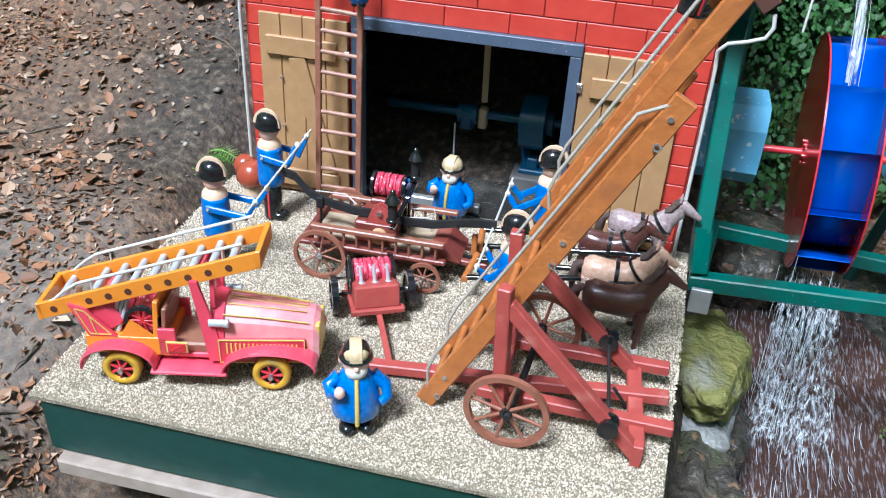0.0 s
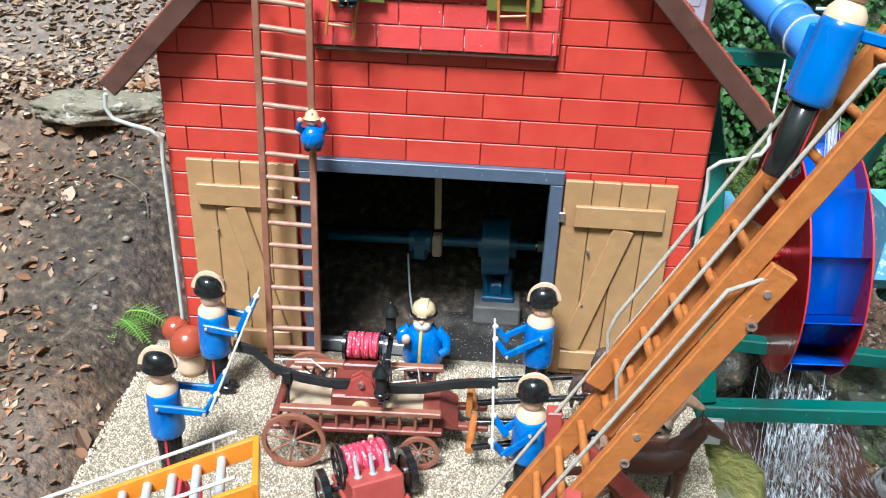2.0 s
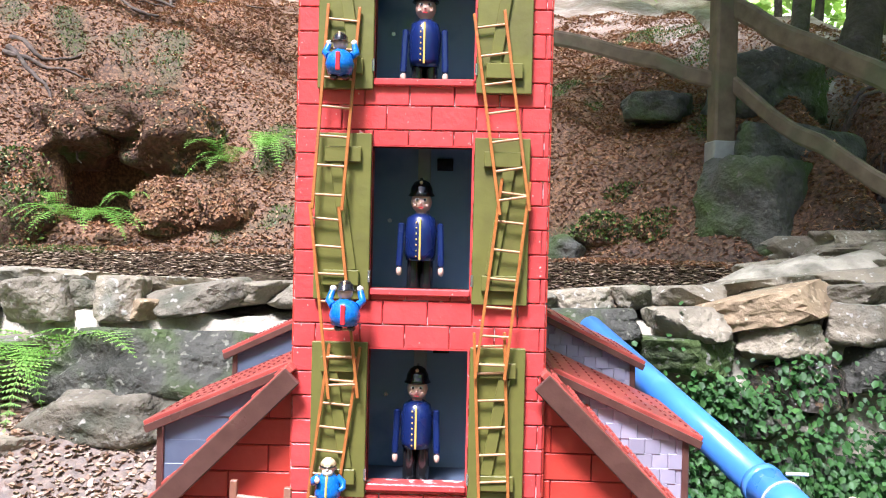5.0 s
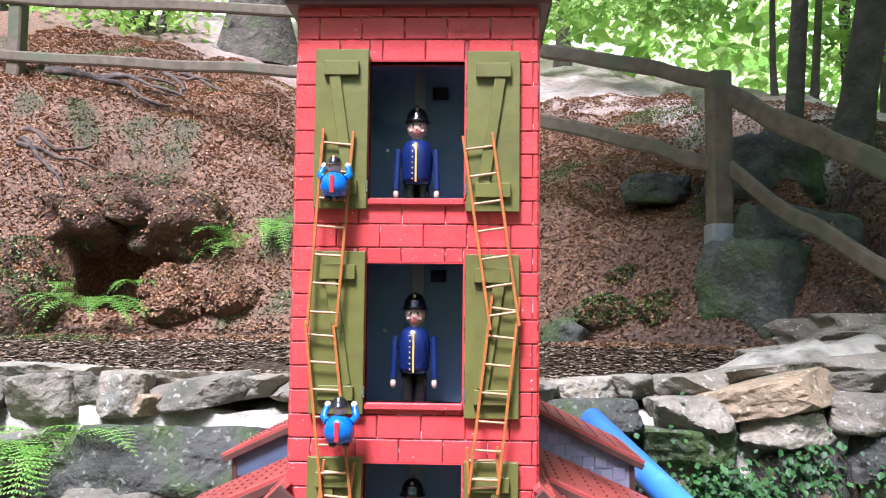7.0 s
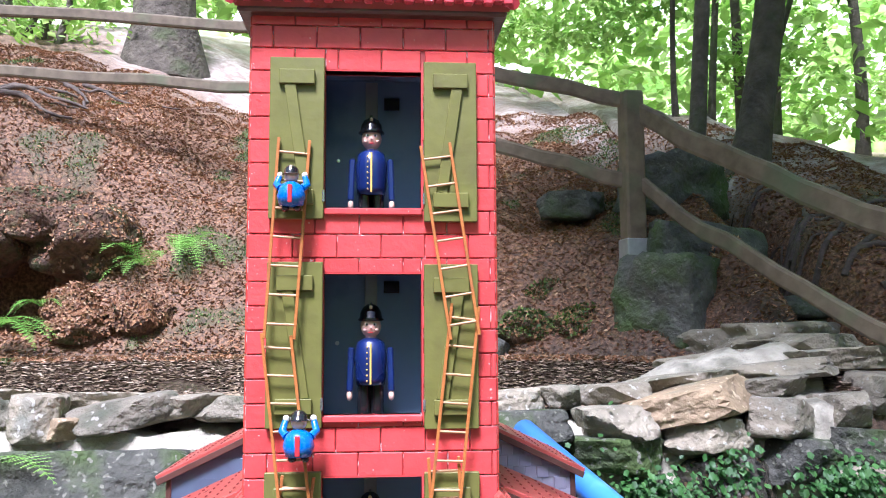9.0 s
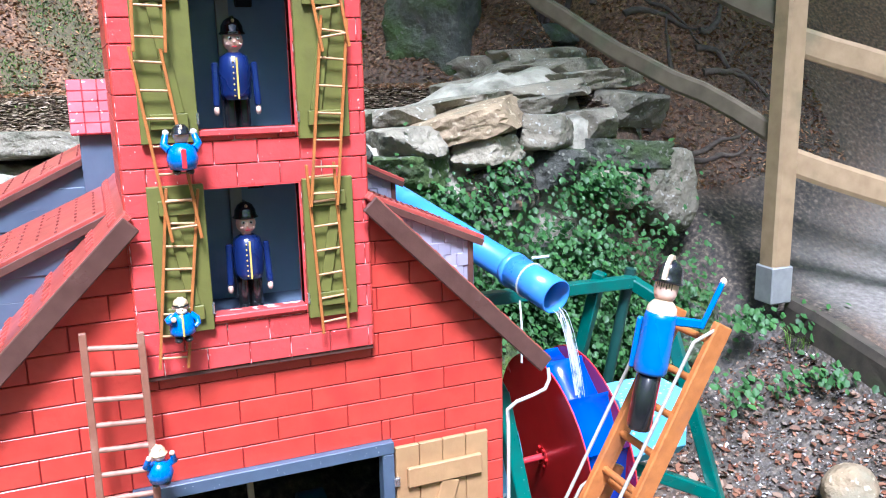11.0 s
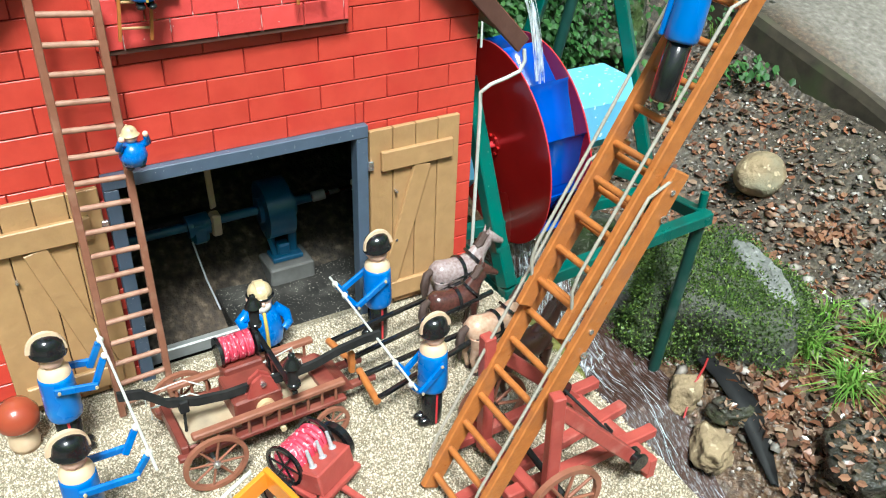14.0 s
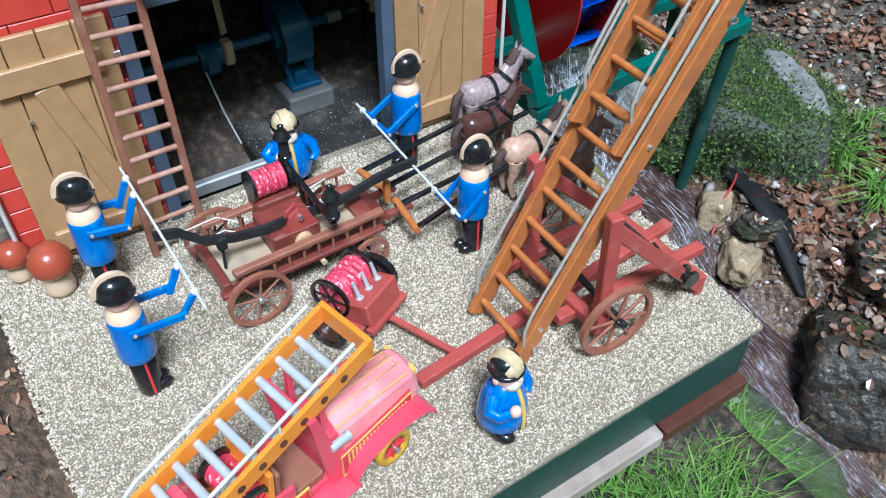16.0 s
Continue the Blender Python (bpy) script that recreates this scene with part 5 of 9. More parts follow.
def tree(at, h, r, seed, lean=0.0, crown=True, label="slim grey beech with light green leaves", low=0.35, wide=0.32, clumps=14, leaves=130, leaf=0.065, reach=(0, 0), slant=0.0):
    rnd = random.Random(seed)
    at = (at[0], at[1], ground_z(at[0], at[1]) - 0.04)
    ob = thing("tree", label, "tree", Matrix.Translation(at), "trees")
    pts, rad = [], []
    for i in range(12):
        f = i / 11
        pts.append((slant * h * f + lean * h * f * f + 0.08 * noise.noise((f * 3, seed, 0)) * h * 0.2, 0.1 * noise.noise((f * 3, seed, 7)) * h * 0.1, -0.2 + (h + 0.2) * f))
        rad.append(r * (1.45 - 0.45 * smooth_step(0, 0.10, f)) * (1 - 0.75 * f))
    k = Kit().tube(pts, r, 12, radii=rad)
    for j in range(7):
        f = rnd.uniform(low, 0.95)
        i = int(f * 11)
        p = Vector(pts[i])
        a = rnd.uniform(0, 6.3)
        l = h * rnd.uniform(0.15, 0.3)
        q = p + Vector((math.cos(a) * l, math.sin(a) * l, l * 0.5))
        k.tube([p, p.lerp(q, 0.5) + Vector((0, 0, 0.08 * l)), q], 0.02, 6, radii=[r * 0.35 * (1.1 - f), r * 0.22, r * 0.08])
    part("trunk", k, BARK, ob)
    if crown:
        kc = Kit()
        for j in range(clumps):
            a, f = rnd.uniform(0, 6.3), rnd.uniform(low, 1.05)
            l = h * wide * math.sqrt(rnd.uniform(0.06, 1))
            leaf_cloud(kc, (lean * h * f * f + math.cos(a) * l + reach[0], math.sin(a) * l + reach[1], h * f), (h * 0.12, h * 0.12, h * 0.05), leaves, leaf, rnd)
        part("crown", kc, LEAF, ob)
    return ob


tree((-2.15, 6.9, 3.75), 7, 0.34, 61, 0.02, label="thick old tree trunk, mossy at its foot", low=0.6)
# Next two crowns are shifted forward out of view, added to shade the bank.
tree((2.22, 4.30, 2.15), 7, 0.072, 62, 0.02, slant=0.07, label="slim reddish dead-barked trunk behind the fence, unseen shading crown added", low=0.62, wide=0.2, clumps=30, leaves=300, leaf=0.11, reach=(-0.4, -3.9))
tree((2.55, 4.15, 2.05), 7, 0.125, 63, 0.0, slant=0.16, low=0.62, wide=0.2, clumps=34, leaves=300, leaf=0.11, reach=(-1.3, -4.2))
tree((2.97, 6.5, 3.4), 6, 0.032, 64, 0.02)
tree((3.6, 7.2, 3.5), 6, 0.045, 65, -0.02, slant=0.08)
tree((2.75, 4.6, 2.1), 4, 0.030, 66, 0.1, slant=0.3, crown=False, label="leaning bare tree trunk behind the fence")
tree((1.4, 11, 4.8), 7, 0.12, 67)
tree((5.0, 8.5, 3.6), 7, 0.08, 68)
tree((-4.5, 8.5, 4.3), 7, 0.14, 69)
tree((-0.8, 12, 5.0), 7, 0.13, 70)
# Wide crowns high out of view, added to shade the right bank.
tree((4.4, 4.3, 2.4), 7, 0.13, 71, low=0.5, wide=0.5, clumps=12, leaves=300, leaf=0.11, reach=(-0.8, -1.5))
tree((4.9, 3.3, 1.9), 7, 0.16, 72, 0.02, low=0.55, wide=0.62, clumps=20, leaves=260, leaf=0.11)
tree((-6.5, 9.5, 4.9), 8, 0.2, 73)
tree((4.3, 7.9, 3.5), 6, 0.07, 76, low=0.7, slant=-0.03, crown=False, label="slim bare trunk behind the fence")
tree((5.9, 7.2, 3.2), 6, 0.09, 77, 0.02, low=0.4)
tree((6.9, 9.8, 3.6), 7, 0.10, 78, low=0.15)
shrub = Kit()
rs = random.Random(80)
for x, y, z, n in ((-3.6, 6.7, 4.15, 300), (-3.15, 6.6, 4.2, 320), (-4.4, 7.2, 4.4, 260), (2.3, 7.8, 4.7, 420), (1.4, 8.4, 5.0, 420), (3.0, 7.4, 4.9, 380), (4.3, 7.5, 4.3, 380), (0.9, 9.5, 5.3, 380), (5.2, 5.4, 3.2, 200)):
    leaf_cloud(shrub, (x, y, z), (0.6, 0.5, 0.42), n, 0.055, rs)
for x, y in ((-3.25, 6.6), (-3.1, 6.62), (-3.4, 6.6)):
    shrub.tube([(x, y, ground_z(x, y) - 0.05), (x + 0.1, y, ground_z(x, y) + 0.3), (x + 0.25 * (x + 3.2) * 4, y, ground_z(x, y) + 0.8)], 0.03, 7, 1, radii=[0.05, 0.035, 0.015])
solid("shrubs", shrub, [LEAF_FAR, BARK], "fresh green shrub leaves under the trees, painted sunlit", "shrub", kind="stuff")
far = Kit()
for i in range(46000):
    if i < 16000:
        x, y = rs.uniform(-13, 14), rs.uniform(8.5, 17)
        s = 0.13 * rs.uniform(0.6, 1.4)
    else:
        # Unseen leaf ring beside and behind the camera, added to cut low sky light.
        a, d = rs.uniform(math.radians(135), math.radians(405)), rs.uniform(9, 15)
        x, y = math.cos(a) * d, math.sin(a) * d
        s = 0.26 * rs.uniform(0.6, 1.4)
    z = ground_z(x, y) + abs(rs.gauss(0, 1)) * (2.1 if i < 16000 else 4.0) + 0.35
    t = Matrix.Translation((x, y, z)) @ Euler((rs.uniform(-0.9, 0.9), rs.uniform(-0.9, 0.9), rs.uniform(0, 6.3))).to_matrix().to_4x4()
    far.add([t @ Vector(q) for q in ((-s, 0, 0), (0, -s * 0.55, s * 0.12), (s, 0, 0), (0, s * 0.55, s * 0.12))], [(0, 1, 2), (0, 2, 3)])
solid("far_woods", far, LEAF_FAR, "far woods leaves painted sunlit, with an unseen ring cutting low sky light", "foliage", kind="stuff")


# Emissive arc behind the trees; its brightness is painted, not received.
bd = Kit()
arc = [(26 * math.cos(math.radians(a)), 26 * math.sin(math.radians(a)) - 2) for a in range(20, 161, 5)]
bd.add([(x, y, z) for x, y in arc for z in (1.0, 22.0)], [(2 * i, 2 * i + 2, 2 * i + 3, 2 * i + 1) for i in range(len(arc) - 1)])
solid("backdrop", bd, DISTANCE, "self-lit sheet painted as blurred sunlit leaves beyond the wood", "backdrop", kind="structure")


# ---- ferns, ivy, grass ----
def fern(at, size, seed, lean=(0, -1)):
    """Arching fronds whose pinnae are notched leaflets set in pairs along a midrib."""
    rnd = random.Random(seed)
    k = Kit()
    for j in range(7):
        a = rnd.uniform(0, 6.3) if j > 4 else math.atan2(lean[1], lean[0]) + rnd.uniform(-1.1, 1.1)
        l = size * rnd.uniform(0.65, 1.1)
        d = Vector((math.cos(a), math.sin(a), 0))
        side = Vector((-d.y, d.x, 0))
        lift, fall = rnd.uniform(0.75, 1.1), rnd.uniform(0.85, 1.25)
        mid = [d * l * f + UP * l * (lift * f - fall * f * f) for f in (i / 24 for i in range(25))]
        k.tube(mid, 0.0012, 4, radii=[0.0022 - 0.00007 * i for i in range(25)])
        for i in range(3, 25):
            f = i / 24
            p, run = mid[i], (mid[i] - mid[i - 1]).normalized()
            w = l * 0.25 * math.sin(math.pi * min(1, f * 0.90 + 0.08)) * (1 - 0.25 * f)
            out = side.cross(run).normalized()
            for sg in (-1, 1):
                q = (side * sg + run * 0.35 + out * rnd.uniform(-0.12, 0.12)).normalized()
                for n in range(5):
                    u, v = n / 5, (n + 1) / 5
                    h = l * 0.019 * (1 - 0.75 * u)
                    k.add([p + q * w * u - run * h, p + q * w * (u + 0.12) + run * h * 1.1, p + q * w * v - run * h * 0.4], [(0, 1, 2)])
    return solid("fern", k, FERN, "bright green fern with arching fronds", "fern", Matrix.Translation(at), "ferns")


for i, (x, y, z, s, lean) in enumerate(((-1.36, 1.36, 0.72, 0.34, (-1, -0.2)), (-1.55, 1.42, 0.75, 0.34, (0.8, -0.6)), (-1.72, 1.35, 0.72, 0.30, (0.5, -1)), (-2.25, 3.22, 1.30, 0.26, (-0.6, -1)), (-2.10, 3.20, 1.24, 0.30, (0.8, -0.8)), (-1.90, 3.40, 1.40, 0.15, (0.3, -1)),
                                           (-1.42, 3.78, 1.62, 0.34, (0, -1)), (-1.25, 3.9, 1.74, 0.30, (1, -0.5)), (-1.55, 3.98, 1.82, 0.30, (-1, -0.4)), (-0.74, 0.10, -0.02, 0.12, (1, -1)))):
    fern((x, y, z), s * 1.3, i + 1, lean)


def ivy(name, patches, size, mat, label, seed):
    rnd = random.Random(seed)
    k = Kit()
    for cx, cy, cz, rx, ry, rz, n in patches:
        for _ in range(int(n * 2.2)):
            p = Vector((cx + rnd.gauss(0, 0.5) * rx, cy + rnd.gauss(0, 0.4) * ry, cz + rnd.gauss(0, 0.5) * rz))
            s = size * rnd.uniform(0.6, 1.3)
            t = Matrix.Translation(p) @ Euler((rnd.uniform(0.2, 1.4), rnd.uniform(-0.5, 0.5), rnd.uniform(-0.9, 0.9))).to_matrix().to_4x4()
            vs = [(0, -s, 0), (s * 0.75, -s * 0.2, s * 0.15), (s * 0.35, s * 0.7, 0), (-s * 0.35, s * 0.7, 0), (-s * 0.75, -s * 0.2, s * 0.15)]
            k.add([t @ Vector(q) for q in vs], [(0, 1, 2), (0, 2, 3), (0, 3, 4)])
    return solid(name, k, mat, label, "ivy", kind="stuff")


ivy("ivy", [(1.45, 1.28, 0.35, 0.5, 0.16, 0.30, 1500), (1.15, 1.3, 0.15, 0.5, 0.18, 0.4, 1200), (0.95, 1.36, 0.68, 0.16, 0.08, 0.10, 200), (1.22, 1.38, 0.74, 0.10, 0.06, 0.10, 160), (1.62, 1.30, 0.72, 0.18, 0.1, 0.10, 220),
            (1.0, 1.2, -0.25, 0.5, 0.25, 0.4, 1000), (1.65, 1.15, 0.10, 0.35, 0.2, 0.25, 700), (0.75, 1.35, 0.40, 0.25, 0.12, 0.35, 600), (1.9, 1.2, 0.2, 0.2, 0.15, 0.15, 200)], 0.0145, IVY, "glossy green ivy on the stone wall", 31)
ivy("ivy", [(2.2, 1.05, 0.15, 0.12, 0.1, 0.05, 50), (2.0, 0.85, -0.05, 0.25, 0.2, 0.06, 40), (2.3, 0.75, 0.0, 0.2, 0.2, 0.05, 40), (2.45, 0.95, 0.14, 0.15, 0.1, 0.05, 30)], 0.018, IVY, "sparse green seedlings on bare soil", 32)


def tuft(at, r, n, h, seed, spread=0.5, blade=0.0018):
    rnd = random.Random(seed)
    k = Kit()
    for _ in range(n):
        a, d = rnd.uniform(0, 6.3), r * math.sqrt(rnd.random())
        p = Vector((math.cos(a) * d, math.sin(a) * d, 0))
        l = h * rnd.uniform(0.6, 1.2)
        o = Vector((rnd.gauss(0, spread), rnd.gauss(0, spread), 0)) * l
        w = blade * rnd.uniform(0.7, 1.5)
        sd = Vector((-o.y, o.x, 0)).normalized() * w if o.length > 1e-4 else Vector((w, 0, 0))
        m1, m2 = p + o * 0.35 + UP * l * 0.62, p + o + UP * l * (0.95 - 0.35 * min(1, o.length / l))
        k.add([p - sd, p + sd, m1 + sd * 0.8, m1 - sd * 0.8, m2], [(0, 1, 2, 3), (3, 2, 4)])
    return solid("grass_tuft", k, GRASS, "fresh green grass tuft in wet soil", "grass", Matrix.Translation(at), "grass tufts", "stuff")


for i, (x, y, r, n, h) in enumerate(((0.25, -0.93, 0.14, 1700, 0.16), (0.40, -0.89, 0.10, 1500, 0.15), (0.05, -1.0, 0.14, 1000, 0.17), (0.52, -0.83, 0.06, 700, 0.11), (1.60, -0.27, 0.035, 110, 0.105), (1.62, -0.42, 0.035, 110, 0.10), (1.80, -0.36, 0.035, 90, 0.10),
                                      (1.72, -0.24, 0.03, 30, 0.08), (-1.3, -0.7, 0.12, 60, 0.09), (-0.72, -0.92, 0.08, 50, 0.08), (-1.6, 0.1, 0.3, 60, 0.07), (2.4, 0.98, 0.06, 50, 0.10))):
    tuft((x, y, -0.42 if i < 4 else ground_z(x, y) - 0.01), r, n, h, 90 + i, *((0.95, 0.0030) if 4 <= i < 8 else (0.6, 0.0018)))

# ---- display platform ----
PX0, PX1, PY0 = -0.595, 0.556, -0.828


def deck_x(x, y):
    """The platform narrows a little towards its front."""
    return x + (0.055 if x < 0 else -0.031) * smooth_step(-0.05, 2 * PY0 + 0.05, y) * 2 * min(1, abs(x) / 0.5)


def deck_slab(x0, x1, y0, y1, z0, z1, ch):
    k = Kit().box(((x0 + x1) / 2, (y0 + y1) / 2, (z0 + z1) / 2), (x1 - x0, y1 - y0, z1 - z0), None, ch)
    k.v = [(deck_x(x, y), y - 0.028 * (x / 1.06) * smooth_step(-0.2, PY0, y) * -1, z) for x, y, z in k.v]
    return k


deck = thing("display_platform", "gravel-topped wooden platform with dark green painted sides", "platform", Matrix.Translation((0, 0, 0)))
part("bed", deck_slab(PX0, PX1, PY0, 0.02, -0.016, -0.002, 0.004), GRAVEL_BASE, deck, "pale gravel bed with worn corners")
part("front_board", deck_slab(PX0 + 0.015, PX1 - 0.015, PY0 + 0.007, PY0 + 0.029, -0.132, -0.018, 0.003), GREEN, deck, "dark green board stained by damp")
part("side_board", deck_slab(PX1 - 0.033, PX1 - 0.011, PY0 + 0.031, -0.02, -0.132, -0.018, 0.003), GREEN, deck, "dark green side board")
part("side_board", deck_slab(PX0 + 0.011, PX0 + 0.033, PY0 + 0.031, -0.02, -0.132, -0.018, 0.003), GREEN, deck, "dark green side board")
part("batten", deck_slab(-0.56, 0.33, PY0 - 0.015, PY0 + 0.035, -0.169, -0.135, 0.004), BATTEN, deck, "weathered grey-pink batten")
part("batten", deck_slab(0.335, 0.55, PY0 - 0.015, PY0 + 0.035, -0.169, -0.135, 0.004), BROWN, deck, "dark brown batten end")
part("plinth", Kit().box((-0.02, -0.38, -0.45), (1.0, 0.72, 0.56), None, 0.02), CONCRETE, deck, "damp concrete plinth under the platform")
chips = Kit()
rg = random.Random(5)
for _ in range(96000):
    y = rg.uniform(PY0 + 0.004, 0.0)
    x = deck_x(rg.uniform(PX0 + 0.004, PX1 - 0.004), y)
    y += 0.0264 * x * smooth_step(-0.2, PY0, y)
    s = rg.uniform(0.0013, 0.0033)
    a = rg.uniform(0, 6.3)
    c, d = math.cos(a) * s, math.sin(a) * s
    h = s * rg.uniform(0.7, 1.3)
    chips.add([(x + c, y + d, -0.003), (x - d * 0.8, y + c * 0.8, -0.003), (x - c, y - d, -0.003), (x + d * 0.8, y - c * 0.8, -0.003), (x + c * 0.2, y + d * 0.2, -0.002 + h)], [(0, 1, 4), (1, 2, 4), (2, 3, 4), (3, 0, 4)])
part("gravel", chips, GRAVEL, deck, "loose pale gravel chips", kind="stuff")

# ---- the model fire station ----
HW, EAVE, DOOR, DOOR_Z, DEPTH = 0.512, 0.668, 0.252, 0.458, 0.95
house = thing("fire_station", "red painted model fire station with brick pattern and steep roof", "model house", Matrix())
front = Kit()
front.prism([(-HW, -0.1), (-DOOR, -0.1), (-DOOR, DOOR_Z), (-HW, DOOR_Z)], 0.024, 0.0, 0.0005)
front.prism([(DOOR, -0.1), (HW, -0.1), (HW, DOOR_Z), (DOOR, DOOR_Z)], 0.024, 0.0, 0.0005)
front.prism([(-HW, DOOR_Z), (HW, DOOR_Z), (HW, EAVE), (-HW, EAVE)], 0.024, 0.0, 0.0005)
for sg in (-1, 1):
    front.prism([(sg * HW, EAVE), (sg * 0.2, EAVE), (sg * 0.2, EAVE + HW - 0.2)], 0.024, 0.0, 0.0005)
part("front_wall", front, MORTAR, house)
for sg in (-1, 1):
    part("side_wall", Kit().box((sg * (HW - 0.012), DEPTH / 2 + 0.013, EAVE / 2 - 0.05), (0.024, DEPTH - 0.026, EAVE + 0.08), None, 0.001), MORTAR, house)
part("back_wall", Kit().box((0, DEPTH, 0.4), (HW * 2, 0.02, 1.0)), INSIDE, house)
# Lining boxes painted near black in place of the room's shade.
part("room_lining", Kit().box((-0.484, 0.48, 0.3), (0.006, 0.9, 0.75)).box((0.484, 0.48, 0.3), (0.006, 0.9, 0.75)).box((0, 0.48, 0.665), (0.97, 0.9, 0.006)).box((0, 0.932, 0.3), (0.97, 0.006, 0.75)), INSIDE, house, "inside lining painted near black for the room's shade")
part("room_floor", Kit().box((0.22, 0.48, -0.035), (0.50, 0.90, 0.05), None, 0.004), CONCRETE, house, "stained grey concrete floor slab")
part("room_soil", Kit().box((-0.26, 0.48, -0.10), (0.46, 0.90, 0.05)), EARTH, house, "earth floor beside the slab, darkened for the room's shade")
part("threshold", Kit().box((-0.10, 0.055, -0.005), (0.30, 0.02, 0.03), None, 0.003), GALV, house, "pale grey threshold strip")


def clip(poly, a, b, c):
    """Keeps the side a*x + b*z <= c of a convex outline."""
    out = []
    for (x0, z0), (x1, z1) in zip(poly, poly[1:] + poly[:1]):
        d0, d1 = a * x0 + b * z0 - c, a * x1 + b * z1 - c
        if d0 <= 0:
            out.append((x0, z0))
        if d0 * d1 < 0:
            t = d0 / (d0 - d1)
            out.append((x0 + t * (x1 - x0), z0 + t * (z1 - z0)))
    return out


BRICK_MESH = {}


def lay_brick(poly, parent, mat, y0, y1, inset, xz=None):
    """One brick as an object of its own; alike bricks share their mesh."""
    xs, zs = [p[0] for p in poly], [p[1] for p in poly]
    if len(poly) < 3 or max(xs) - min(xs) < 0.006 or max(zs) - min(zs) < 0.006:
        return
    cx, cz = (max(xs) + min(xs)) / 2, (max(zs) + min(zs)) / 2
    key = (mat.name, y0, y1) + tuple(round(v, 4) for x, z in poly for v in (x - cx, z - cz))
    if key not in BRICK_MESH:
        BRICK_MESH[key] = Kit().prism([(x - cx, z - cz) for x, z in poly], y0, y1, inset).mesh("brick", mat)
    ob = new("brick", BRICK_MESH[key])
    ob.parent, ob.location = parent, (cx, 0, cz)


def lay_course(z0, z1, x0, x1, length, start, holes, cuts, parent, mat, y0, y1, gap, inset):
    x = start
    while x < x1:
        a, b = max(x, x0), min(x + length, x1)
        x += length
        if b - a < 0.008:
            continue
        pieces = [(a, b, z0, z1)]
        for hx0, hx1, hz0, hz1 in holes:
            out = []
            for a2, b2, c2, d2 in pieces:
                if b2 <= hx0 or a2 >= hx1 or d2 <= hz0 or c2 >= hz1:
                    out.append((a2, b2, c2, d2))
                    continue
                if a2 < hx0:
                    out.append((a2, hx0, c2, d2))
                if b2 > hx1:
                    out.append((hx1, b2, c2, d2))
                if d2 > hz1 + 0.004:
                    out.append((max(a2, hx0), min(b2, hx1), hz1, d2))
                if c2 < hz0 - 0.004:
                    out.append((max(a2, hx0), min(b2, hx1), c2, hz0))
            pieces = out
        for a2, b2, c2, d2 in pieces:
            poly = [(a2 + gap / 2, c2 + gap / 2), (b2 - gap / 2, c2 + gap / 2), (b2 - gap / 2, d2 - gap / 2), (a2 + gap / 2, d2 - gap / 2)]
            if min(b2 - a2, d2 - c2) < 0.006:
                continue
            for cut in cuts:
                poly = clip(poly, *cut)
                if len(poly) < 3:
                    break
            if len(poly) >= 3:
                lay_brick(poly, parent, mat, y0, y1, inset)


